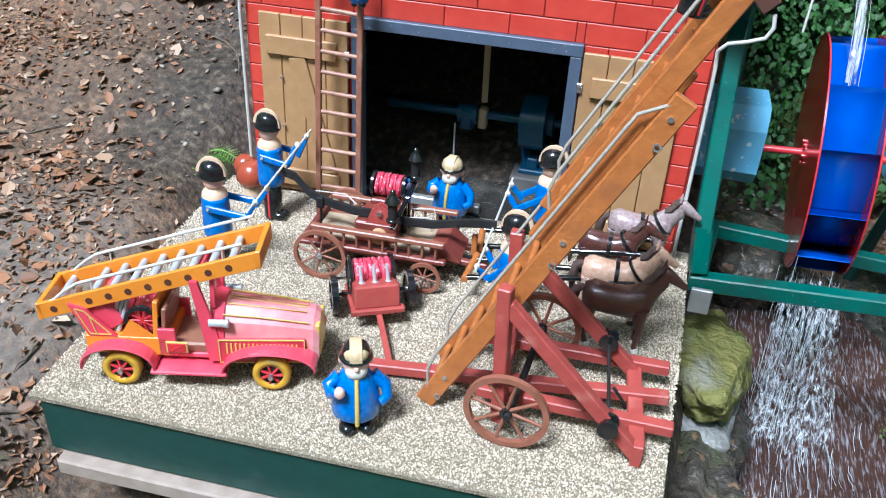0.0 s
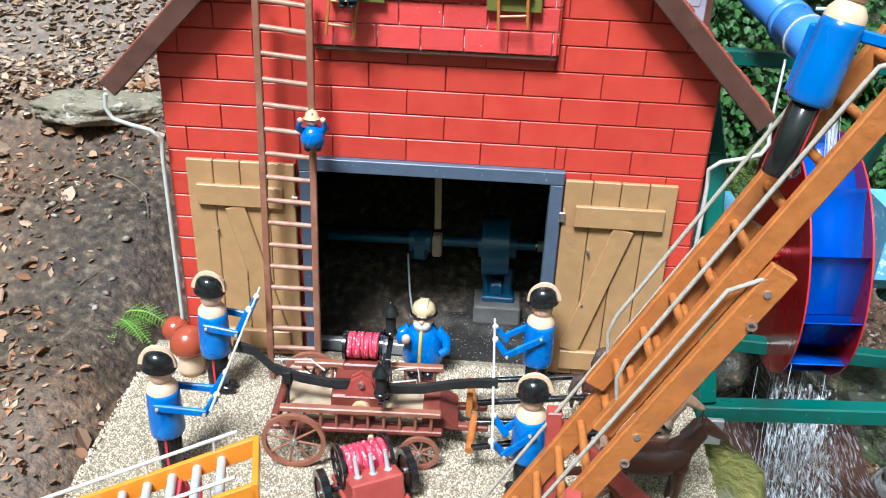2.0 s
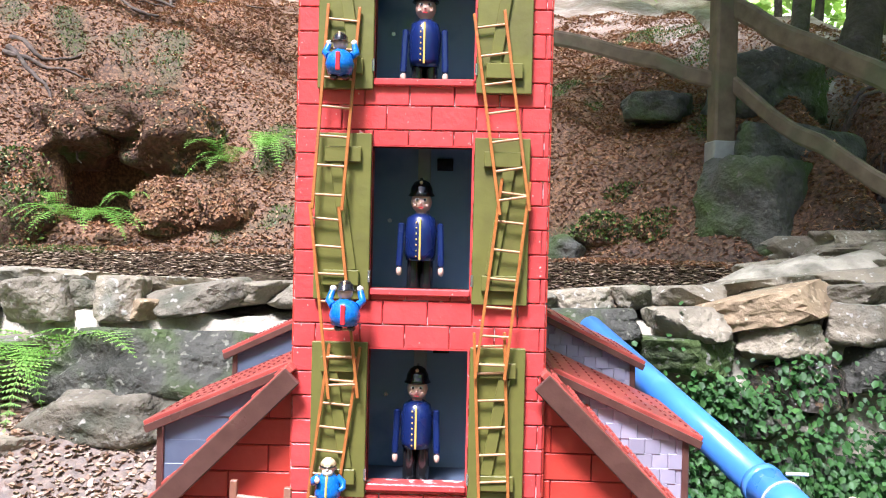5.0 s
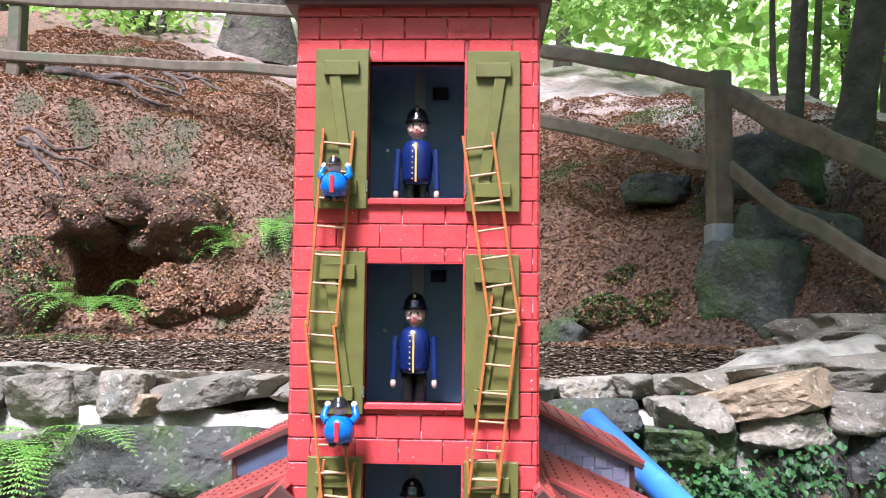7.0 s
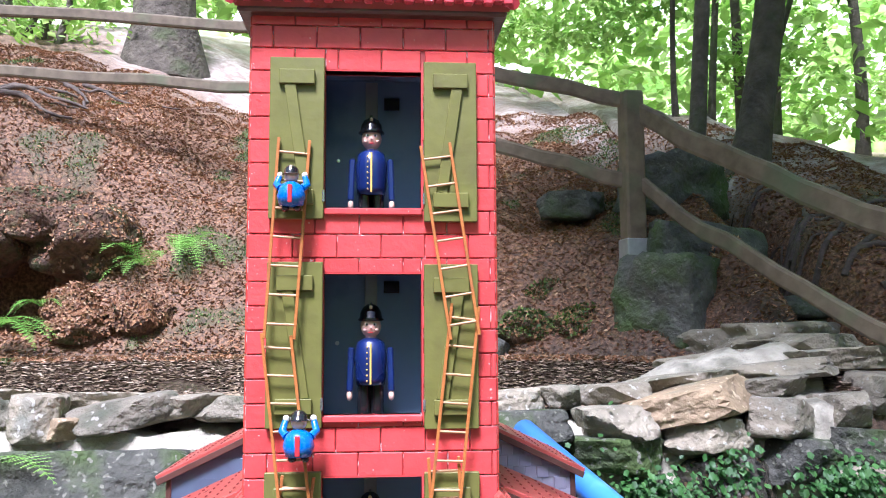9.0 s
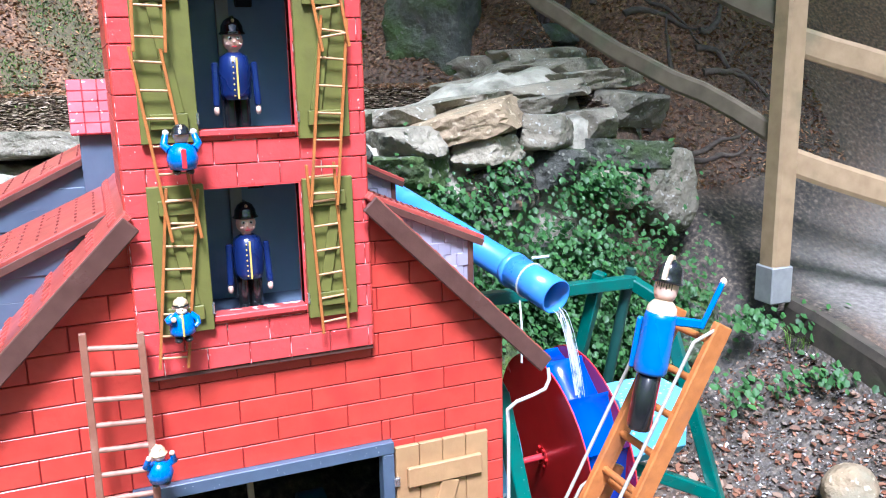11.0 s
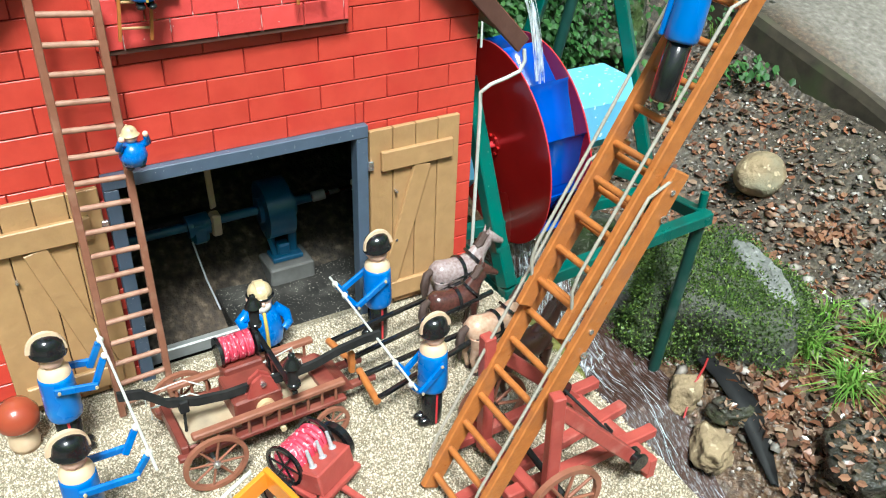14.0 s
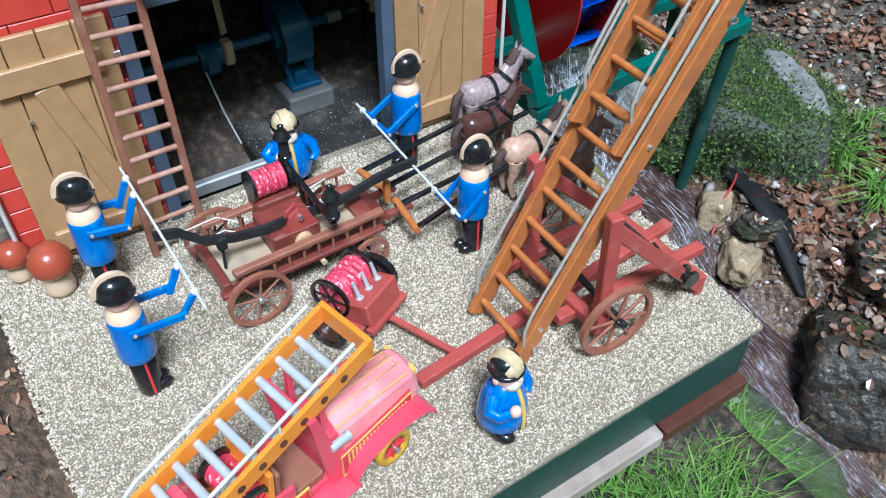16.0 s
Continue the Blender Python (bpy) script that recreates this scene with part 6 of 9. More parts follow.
# ---- roof, dormers, downpipes ----
def roof_half(sg):
    slope = Vector((sg * 1, 0, -1)).normalized()
    normal = Vector((sg * 1, 0, 1)).normalized()
    turn = Matrix((slope, Vector((0, 1, 0)) * sg, normal)).transposed()
    top, low = Vector((sg * 0.213, 0, EAVE + HW - 0.201)), Vector((sg * 0.60, 0, EAVE + HW - 0.588))
    c = (top + low) / 2 + Vector((0, DEPTH / 2 - 0.02, 0))
    ln = (low - top).length
    k = Kit().box(c, (ln, DEPTH + 0.06, 0.016), turn, 0.002)
    part("roof_slope", k, ROOF, house, "red moulded roof sheet")
    bumps = Kit()
    for i in range(10):
        for j in range(30):
            p = top + slope * (0.03 + i * ln / 10) + normal * 0.009 + Vector((0, -0.02 + j * (DEPTH + 0.02) / 30, 0))
            if abs(p.x) < 0.23 and p.y < 0.42:
                continue
            bumps.box(p, (0.018, 0.010, 0.006), turn, 0.0025)
    part("roof_studs", bumps, ROOF, house, "rows of small raised tile marks", kind="stuff")
    b0, b1 = top + Vector((sg * 0.006, -0.05, -0.006)) - normal * 0.012, low + Vector((0, -0.05, 0)) - normal * 0.012
    part("bargeboard", Kit().beam(b0, b1, 0.012, 0.036, 0.002, up=normal), BARGE, house, "dark brown bargeboard")
    pipe = [low + Vector((0, -0.045, -0.02)), low + Vector((sg * 0.004, -0.045, -0.045)), low + Vector((sg * -0.006, -0.045, -0.066)), low + Vector((sg * -0.035, -0.04, -0.078)), low + Vector((sg * -0.07, -0.035, -0.088)),
            Vector((sg * (HW + 0.003), -0.02, EAVE - 0.185)), Vector((sg * (HW + 0.006), -0.018, EAVE - 0.22)), Vector((sg * (HW + 0.007), -0.016, 0.3)), Vector((sg * (HW + 0.007), -0.016, 0.0))]
    part("downpipe", Kit().tube(pipe, 0.0042, 8), WIRE, house, "bent pale grey wire downpipe")
    for y, lift in ((0.145, 0.0), (0.66, 0.068)):
        yw = 0.33
        out, inn = 0.507, 0.245 - lift * 0.9
        z_out, z_in = 0.838 + lift, 0.953 + lift * 1.55
        slant = (z_in - z_out) / (out - inn)
        rk = Kit()
        d = Vector((sg * (out + 0.022 - inn), 0, -slant * (out + 0.022 - inn)))
        n2 = Vector((sg * -d.z, 0, sg * d.x)).normalized()
        if n2.z < 0:
            n2 = -n2
        rk.beam(Vector((sg * inn, y + yw / 2, z_in)) + n2 * 0.006, Vector((sg * inn, y + yw / 2, z_in)) + d + n2 * 0.006, yw + 0.04, 0.013, 0.002, up=n2)
        dr = part("dormer_roof", rk, ROOF, house, "red shed roof of a dormer")
        st = Kit()
        for i in range(8):
            for j in range(8):
                p = Vector((sg * inn, y + 0.005 + (j + 0.5 * (i % 2)) * yw / 8, z_in)) + d * ((i + 0.5) / 8.2) + n2 * 0.0135
                st.box(p, (0.005, 0.007, 0.003), Matrix((d.normalized(), Vector((0, 1, 0)) * sg, n2)).transposed(), 0.0015)
        part("dormer_studs", st, ROOF_DOT, dr, "dark stamped marks on the sheet", kind="stuff")
        part("fascia", Kit().beam(Vector((sg * inn, y - 0.021, z_in - 0.004)), Vector((sg * inn, y - 0.021, z_in - 0.004)) + d, 0.005, 0.015, 0.001), BARGE, dr, "brown edge strip")
        low_z = EAVE + HW - out - 0.01
        part("dormer_front", Kit().box((sg * (out - 0.012), y + yw / 2, (low_z + z_out) / 2), (0.012, yw - 0.02, z_out - low_z), None, 0.001), SLATE, house, "slate blue dormer front")
        step = 0.047 if sg < 0 else 0.028
        rows = int((z_in - low_z) / step) + 1
        for face in (0, 1):
            yy = y if face == 0 else y + yw
            back = 0.010 if face == 0 else -0.010
            for r in range(rows):
                z0 = low_z + r * step
                wide = 1.0 if sg < 0 else 0.030
                q0 = -(r % 2) * wide * 0.5
                while q0 < 0.32:
                    u0, u1 = max(0.22, out - 0.006 - q0 - wide), min(out - 0.006, out - 0.006 - q0)
                    q0 += wide
                    if u1 - u0 < 0.004:
                        continue
                    poly = [(u0, z0 - 0.002), (u1, z0 - 0.002), (u1, z0 + step), (u0, z0 + step)]
                    poly = clip(poly, slant, 1, z_in + slant * inn - 0.002)
                    poly = clip(poly, -1, -1, -(EAVE + HW - 0.012)) if len(poly) > 2 else poly
                    if len(poly) < 3:
                        continue
                    tilt = 0.0015 * ((r + int(q0 / wide)) % 3)
                    part("cheek_board", Kit().prism([(sg * x, z) for x, z in poly], yy + back, yy - (0.004 + tilt if face == 0 else -0.004 - tilt), 0.0015), SLATE if sg < 0 else SLATE_PALE, house)
        part("dormer_post", Kit().box((sg * (out - 0.004), y - 0.004, (low_z + z_out) / 2), (0.013, 0.014, z_out - low_z), None, 0.002), BARGE, house, "brown dormer corner post")


for sg in (-1, 1):
    roof_half(sg)
# little tiled turret behind the tower
tur = Kit()
part("turret_wall", Kit().box((-0.235, 0.62, 1.02), (0.10, 0.10, 0.16), None, 0.002), SLATE, house, "slate-hung wall of a small roof turret")
for r in range(5):
    for q in range(4):
        tur.box((-0.285 + q * 0.033, 0.56 + 0.012 * r, 1.09 + 0.024 * r), (0.032, 0.03, 0.007), Euler((radians(58), 0, 0)).to_matrix(), 0.003)
part("turret_bed", Kit().box((-0.2355, 0.592, 1.133), (0.128, 0.13, 0.006), Euler((radians(62), 0, 0)).to_matrix()), TILE_DULL, house)
part("turret_tiles", tur, TILE_DULL, house, "small pink-red scalloped tiles", kind="stuff")

# ---- door frame and open door leaves ----
for name, c, s in (("door_frame_head", (0, -0.004, DOOR_Z - 0.012), (2 * DOOR + 0.004, 0.03, 0.026)), ("door_jamb", (-DOOR + 0.011, -0.003, 0.212), (0.025, 0.03, 0.44)), ("door_jamb", (DOOR - 0.011, -0.003, 0.212), (0.025, 0.03, 0.44))):
    part(name, Kit().box(c, s, None, 0.0015), FRAME_BLUE, house, "blue-grey painted door frame")


def door_leaf(x0, x1, sg):
    ob = part("door_leaf", Kit().box(((x0 + x1) / 2, -0.006, 0.226), (x1 - x0, 0.006, 0.43)), BROWN, house, "open tan plank door leaf with Z brace")
    n = 4
    w = (x1 - x0) / n
    for i in range(n):
        part("plank", Kit().box((x0 + w * (i + 0.5), -0.014, 0.226), (w - 0.0016, 0.011, 0.436), None, 0.0016), TAN, ob)
    xm = (x0 + x1) / 2 + sg * 0.002
    bw = (x1 - x0) * 0.80
    part("batten", Kit().box((xm, -0.0245, 0.375), (bw, 0.011, 0.044), None, 0.002), TAN, ob)
    part("batten", Kit().box((xm, -0.0245, 0.048), (bw, 0.011, 0.044), None, 0.002), TAN, ob)
    part("brace", Kit().beam((xm + sg * 0.012, -0.0235, 0.352), (xm - sg * bw * 0.40, -0.0235, 0.072) if sg > 0 else (xm + bw * 0.36, -0.0235, 0.072), 0.040, 0.009, 0.0015, up=(0, -1, 0)), TAN, ob)
    part("hinge", Kit().box((x0 if sg > 0 else x1, -0.022, 0.37), (0.012, 0.008, 0.02), None, 0.001), CHROME, ob, "small steel hinge")
    for q in range(2):
        part("screw", Kit().rod((xm - bw * 0.3, -0.03, 0.30 - q * 0.12), (xm - bw * 0.3, -0.019, 0.30 - q * 0.12), 0.003), CHROME, ob)


door_leaf(-0.475, -0.262, -1)
door_leaf(0.256, 0.468, 1)

# ---- machinery behind the door ----
mach = thing("drive_shaft", "blue painted line shaft with flywheel on a concrete block", "machine", Matrix.Translation((0.10, 0.25, -0.01)))
part("shaft", Kit().rod((-0.36, 0.03, 0.16), (0.13, 0.01, 0.175), 0.011, n=12), MACHINE, mach)
part("steel_shaft", Kit().rod((0.13, 0.01, 0.175), (0.30, 0.0, 0.185), 0.006, n=10), CHROME, mach)
part("coupling", Kit().rod((0.135, 0.01, 0.175), (0.165, 0.008, 0.177), 0.013, n=12), GALV, mach, "pale shaft coupling")
part("coupling", Kit().rod((0.24, 0.003, 0.181), (0.255, 0.003, 0.182), 0.018, n=12), BRASS, mach, "brass coloured collar")
part("flywheel", Kit().rod((0.008, 0.012, 0.17), (0.070, 0.010, 0.172), 0.070, n=28).rod((-0.002, 0.012, 0.17), (0.086, 0.010, 0.172), 0.03, n=18), MACHINE, mach, "solid blue flywheel")
part("bearing", Kit().box((-0.14, 0.02, 0.155), (0.04, 0.05, 0.06), None, 0.008).rod((-0.165, 0.02, 0.165), (-0.115, 0.02, 0.167), 0.026, n=16), MACHINE, mach)
part("stand", Kit().beam((0.015, 0.0, 0.12), (0.03, -0.01, 0.045), 0.02, 0.012, 0.002).beam((0.075, 0.0, 0.12), (0.07, -0.01, 0.045), 0.02, 0.012, 0.002).box((0.05, -0.01, 0.05), (0.075, 0.05, 0.012), None, 0.002).box((0.045, -0.01, 0.07), (0.03, 0.03, 0.03), None, 0.004), MACHINE, mach)
part("base_block", Kit().box((0.05, -0.015, 0.018), (0.11, 0.09, 0.05), None, 0.004), CONCRETE_PALE, mach, "grey concrete base block")
part("drive_belt", Kit().beam((-0.105, 0.03, 0.42), (-0.10, 0.02, 0.20), 0.016, 0.004, 0.0005).box((-0.10, 0.018, 0.16), (0.022, 0.03, 0.055), None, 0.004), PALE, mach, "pale yellowish belt and clamp")
part("push_rod", Kit().tube([(-0.165, -0.02, 0.15), (-0.155, -0.06, 0.07), (-0.14, -0.09, 0.0)], 0.0022, 8), SILVER, mach, "thin steel push rod")
part("beam", Kit().beam((-0.40, 0.10, 0.135), (-0.10, 0.10, 0.14), 0.03, 0.03, 0.002), DULL_BLACK, mach)

# ---- hose tower ----
TW, TB, TT, TY = 0.2165, 0.677, 1.822, -0.022
WIN = [(-0.085, 0.085, 0.780, 1.010), (-0.085, 0.085, 1.115, 1.358), (-0.085, 0.085, 1.473, 1.721)]
tower = thing("hose_tower", "red painted model hose tower with three open windows", "model tower", Matrix())
zs = [TB] + [v for w in WIN for v in w[2:]] + [TT]
for i in range(0, len(zs), 2):
    part("wall_band", Kit().box((0, TY + 0.011, (zs[i] + zs[i + 1]) / 2), (2 * TW, 0.02, zs[i + 1] - zs[i])), MORTAR_T, tower)
for w in WIN:
    for sg in (-1, 1):
        part("wall_pier", Kit().box((sg * (TW + 0.085) / 2, TY + 0.011, (w[2] + w[3]) / 2), (TW - 0.085, 0.02, w[3] - w[2])), MORTAR_T, tower)
for sg in (-1, 1):
    part("side_wall", Kit().box((sg * (TW - 0.009), 0.18, (TB + TT) / 2), (0.018, 0.40, TT - TB)), RED_T, tower)
part("back_wall", Kit().box((0, 0.38, (TB + TT) / 2), (2 * TW, 0.018, TT - TB)), RED_T, tower)
part("underside", Kit().box((0, TY + 0.012, TB - 0.004), (2 * TW, 0.024, 0.008), None, 0.001), BARGE, tower, "dark drip board under the tower front")
for w in WIN:
    z0, z1 = w[2], w[3]
    for nm, c, sz in (("niche_back", (0, 0.16, (z0 + z1) / 2), (0.30, 0.006, z1 - z0 + 0.09)), ("niche_side", (-0.15, 0.08, (z0 + z1) / 2), (0.006, 0.16, z1 - z0 + 0.09)), ("niche_side", (0.15, 0.08, (z0 + z1) / 2), (0.006, 0.16, z1 - z0 + 0.09)),
                      ("niche_floor", (0, 0.078, z0 - 0.023), (0.294, 0.158, 0.006)), ("niche_ceiling", (0, 0.078, z1 + 0.04), (0.294, 0.158, 0.006))):
        part(nm, Kit().box(c, sz), SLATE if nm == "niche_floor" else TOWER_IN, tower, "blue-grey painted window niche")
    part("guide_rail", Kit().box((-0.005, 0.15, (z0 + z1) / 2), (0.024, 0.012, z1 - z0 + 0.06), None, 0.001), GALV, tower, "grey upright guide rail")
    part("pulley", Kit().rod((0.02, 0.14, z1 - 0.015), (0.05, 0.14, z1 - 0.015), 0.012), DULL_BLACK, tower)
    part("screw", Kit().rod((-0.07, 0.15, z0 + 0.12), (-0.07, 0.156, z0 + 0.12), 0.004), CHROME, tower)
    part("window_reveal", Kit().box((-0.0865, TY + 0.012, (z0 + z1) / 2), (0.003, 0.03, z1 - z0)).box((0.0865, TY + 0.012, (z0 + z1) / 2), (0.003, 0.03, z1 - z0)).box((0, TY + 0.012, z1 + 0.0015), (0.176, 0.03, 0.003)), RED_T, tower)
    part("window_sill", Kit().box((0, TY + 0.006, z0 - 0.006), (0.172, 0.036, 0.012), None, 0.002), RED_T, tower, "red painted window sill")


def shutter(x0, x1, z0, z1, sg):
    ob = part("shutter", Kit().box(((x0 + x1) / 2, TY - 0.0105, (z0 + z1) / 2), (x1 - x0, 0.013, z1 - z0), None, 0.0012), OLIVE, tower, "open olive green wooden shutter")
    xm = (x0 + x1) / 2
    for zc in (z1 - 0.037, z0 + 0.037):
        part("batten", Kit().box((xm, TY - 0.0215, zc), (0.062, 0.010, 0.026), None, 0.0012), OLIVE, ob)
    part("brace", Kit().beam((xm + sg * 0.012, TY - 0.0205, z1 - 0.05), (xm - sg * 0.016, TY - 0.0205, z0 + 0.05), 0.020, 0.007, 0.001, up=(0, -1, 0)), OLIVE, ob)
    part("hinge_pin", Kit().rod((x1 if sg < 0 else x0, TY - 0.017, z0 + 0.03), (x1 if sg < 0 else x0, TY - 0.017, z0 + 0.05), 0.0025, n=8), CHROME, ob)


for z0, z1 in ((0.757, 1.022), (1.095, 1.378), (1.453, 1.740)):
    shutter(-0.181, -0.086, z0, z1, -1)
    shutter(0.089, 0.183, z0 - 0.004, z1 - 0.004, 1)

# tower roof: moulded tiles on a low pitch, with a dark fascia
part("fascia", Kit().box((0, 0.175, TT + 0.010), (0.478, 0.45, 0.026), None, 0.004), BARGE, tower, "dark brown roof fascia")
tr = Kit()
for row in range(9):
    y, z = -0.052 + row * 0.031, TT + 0.026 + row * 0.0125
    for q in range(14):
        x = -0.2475 + (q + 0.5) * 0.0354 + (0.006 if row % 2 else 0)
        tr.box((x, y, z + 0.003 * ((q + row) % 2)), (0.034, 0.044, 0.010), Euler((radians(20), radians(5 if q % 2 else -5), 0)).to_matrix(), 0.003)
part("roof_tiles", tr, TILE, tower, "pink-red moulded roof tiles with wavy edges", kind="stuff")
lip = Kit()
for q in range(28):
    x0, x1 = -0.246 + q * 0.0176, -0.246 + (q + 1) * 0.0176
    drop = 0.004 * (q % 2)
    lip.box(((x0 + x1) / 2, -0.066, TT + 0.020 - drop), (x1 - x0 - 0.0006, 0.016, 0.014), None, 0.004)
part("eave_lip", lip, TILE, tower, "rounded wavy front edge of the tiles", kind="stuff")
part("roof_bed", Kit().box((0, 0.07, TT + 0.064), (0.485, 0.27, 0.02), Euler((radians(22), 0, 0)).to_matrix()).box((0, 0.31, TT + 0.064), (0.485, 0.27, 0.02), Euler((radians(-22), 0, 0)).to_matrix()), ROOF, tower)
for sg in (-1, 1):
    et = Kit()
    for row in range(9):
        et.rod((sg * 0.247, -0.068 + row * 0.03, TT + 0.014 + row * 0.012), (sg * 0.247, -0.030 + row * 0.03, TT + 0.028 + row * 0.012), 0.012, 0.009, n=8)
    part("verge_tiles", et, TILE, tower, "rounded verge tiles", kind="stuff")


# ---- ladders ----
def ladder(name, label, a0, b0, a1, b1, n, rail, rung, mat, mat_rung, group="", first=0.6, depth=None):
    """Rails a0-a1 and b0-b1 with n round rungs."""
    a0, b0, a1, b1 = (Vector(p) for p in (a0, b0, a1, b1))
    base = (a0 + b0) / 2
    ob = thing(name, label, "ladder", Matrix.Translation(base), group)
    across = (b0 - a0).normalized()
    d = (a1 - a0).normalized()
    out = d.cross(across)
    for p, q in ((a0, a1), (b0, b1)):
        part("rail", Kit().beam(p - base, q - base, depth or rail, rail, rail * 0.12, up=across), mat, ob)
    for i in range(n):
        f = (i + first) / (n - 1 + 2 * first)
        part("rung", Kit().rod(a0.lerp(a1, f) - base, b0.lerp(b1, f) - base, rung, n=8), mat_rung, ob)
    return ob


ladder("wall_ladder", "tall brown wooden ladder leaning on the brick wall", (-0.310, -0.096, 0.0), (-0.214, -0.090, 0.0), (-0.306, -0.052, 0.785), (-0.214, -0.052, 0.775), 17, 0.0125, 0.0052, LAD_BROWN, RUNG_WORN)
ZIG = [((-0.187, 0.700), (-0.139, 0.696), (-0.149, 1.020), (-0.097, 1.016), -0.050, -0.050, 8), ((-0.147, 0.928), (-0.098, 0.931), (-0.187, 1.256), (-0.138, 1.252), -0.060, -0.050, 7), ((-0.181, 1.247), (-0.131, 1.245), (-0.163, 1.594), (-0.110, 1.589), -0.062, -0.046, 7),
       ((0.111, 0.723), (0.160, 0.727), (0.095, 1.045), (0.146, 1.047), -0.050, -0.050, 7), ((0.098, 0.969), (0.147, 0.968), (0.136, 1.306), (0.183, 1.300), -0.060, -0.050, 7), ((0.133, 1.243), (0.182, 1.251), (0.083, 1.581), (0.134, 1.588), -0.062, -0.046, 7)]
for p, q, r, s, y0, y1, n in ZIG:
    ladder("rescue_ladder", "thin orange wooden ladder hung on the tower front", (p[0], y0, p[1]), (q[0], y0, q[1]), (r[0], y1, r[1]), (s[0], y1, s[1]), n, 0.0052, 0.0022, LADDER, LAD_RUNG, "rescue ladders on the tower", 0.5)

# ---- dolls ----
DOLL = [COAT, BLACK, SKIN, PALE, WHITE, BRASS, HUB_RED, NAVY, GOLD]


def fireman(at, turn, s=1.0, reach=0.085, hand=0.19, apart=0.026, group="wooden firemen", label="painted wooden fireman doll, blue coat, black helmet, arms raised", arms=True, lean=0.0, slim=0.9):
    """A turned wooden doll: one black leg post with red stripes, boots, blue barrel coat, round head, helmet with a wooden comb, jointed flat arms."""
    k = Kit()
    k.lathe([(0.0, 0.0), (0.021, 0.0), (0.0225, 0.004), (0.0225, 0.084), (0.0, 0.086)], None, 20, 1)
    for sg in (-1, 1):
        k.ball((0.016, sg * 0.010, 0.008), (0.022, 0.0115, 0.010), 1, 12)
        k.box((0.0, sg * 0.0222, 0.045), (0.0045, 0.002, 0.08), None, 0, 6)
    k.lathe([(0.0, 0.083), (0.029, 0.084), (0.0315, 0.088), (0.032, 0.10), (0.0300, 0.164), (0.0285, 0.172), (0.0, 0.174)], None, 24, 0)
    k.lathe([(0.0285, 0.172), (0.0270, 0.180), (0.020, 0.1875), (0.0165, 0.190), (0.016, 0.196)], None, 22, 3)
    k.lathe([(0.0, 0.190), (0.018, 0.192), (0.0215, 0.199), (0.0225, 0.208), (0.0220, 0.222), (0.0, 0.226)], None, 22, 2)
    k.ball((0.0225, 0, 0.206), 0.0042, 2, 8)
    for sg in (-1, 1):
        k.ball((0.0205, sg * 0.0075, 0.2125), (0.0016, 0.0018, 0.0022), 1, 6)
    for q in range(7):
        a = math.pi + (q - 3) * 0.22
        k.beam((0.0222 * math.cos(a), 0.0222 * math.sin(a), 0.216), (0.0226 * math.cos(a), 0.0226 * math.sin(a), 0.207 + 0.003 * (q % 2)), 0.0012, 0.0008, 0, 1)
    tip = pose(-0.001, 0, 0.214, 0, 6, 0)
    k.lathe([(0.0250, 0.0), (0.0300, 0.001), (0.0302, 0.0035), (0.0272, 0.006), (0.0268, 0.014), (0.0240, 0.024), (0.0170, 0.031), (0.008, 0.0345), (0.0, 0.035)], tip @ Matrix.Diagonal((1.06, 0.98, 1, 1)), 24, 1)
    comb = []
    for i in range(15):
        a = math.pi * (0.02 + 0.98 * i / 14)
        c, d = math.cos(a), math.sin(a)
        comb.append([tip @ Vector((c * r * 1.06 - 0.002, y, 0.004 + d * r * 1.13)) for r, y in ((0.0255, -0.0048), (0.0325, -0.0038), (0.0325, 0.0038), (0.0255, 0.0048))])
    k.loft(comb, 3, False)
    m = Matrix.Translation(at) @ pose(0, 0, 0, 0, lean, 0) @ pose(0, 0, 0, 0, 0, turn) @ Matrix.Diagonal((s * slim, s * slim, s, 1))
    if arms:
        for sg in (-1, 1):
            sh, ha = Vector((0.0, sg * 0.0355, 0.157)), Vector((reach / (s * slim), sg * apart / (s * slim), hand / s))
            el = Vector((ha.x - 0.026, sg * 0.037, min(0.150, ha.z - 0.030)))
            k.beam(sh - Vector((0.008, 0, -0.001)), el + Vector((0.004, 0, 0)), 0.0075, 0.0135, 0.002, 0)
            k.beam(el + Vector((-0.003, -sg * 0.008, -0.006)), ha - Vector((0.004, 0, 0.006)), 0.0075, 0.0125, 0.002, 0, up=(1, 0, 0))
            k.ball(ha - Vector((0.001, 0, 0.002)), 0.0068, 4, 10)
            for p in (sh, el):
                k.rod(p + Vector((0, sg * 0.003, 0)), p + Vector((0, sg * 0.0065, 0)), 0.003, n=8, m=5)
    else:
        to = m.inverted()
        sh, el, ha = Vector((0.476, -0.612, 0.856)), Vector((0.520, -0.625, 0.848)), Vector((0.548, -0.630, 0.908))
        k.beam(to @ sh, to @ el, 0.010, 0.013, 0.002, 0)
        k.beam(to @ (el + Vector((-0.004, 0, -0.006))), to @ ha, 0.010, 0.012, 0.002, 0, up=(1, 0, 0))
        k.ball(to @ ha, 0.007, 3, 8)
        k.beam((-0.004, 0.036, 0.160), (0.004, 0.037, 0.085), 0.010, 0.012, 0.002, 0, up=(1, 0, 0))
    return solid("fireman_doll", k, DOLL, label, "doll", m, group)


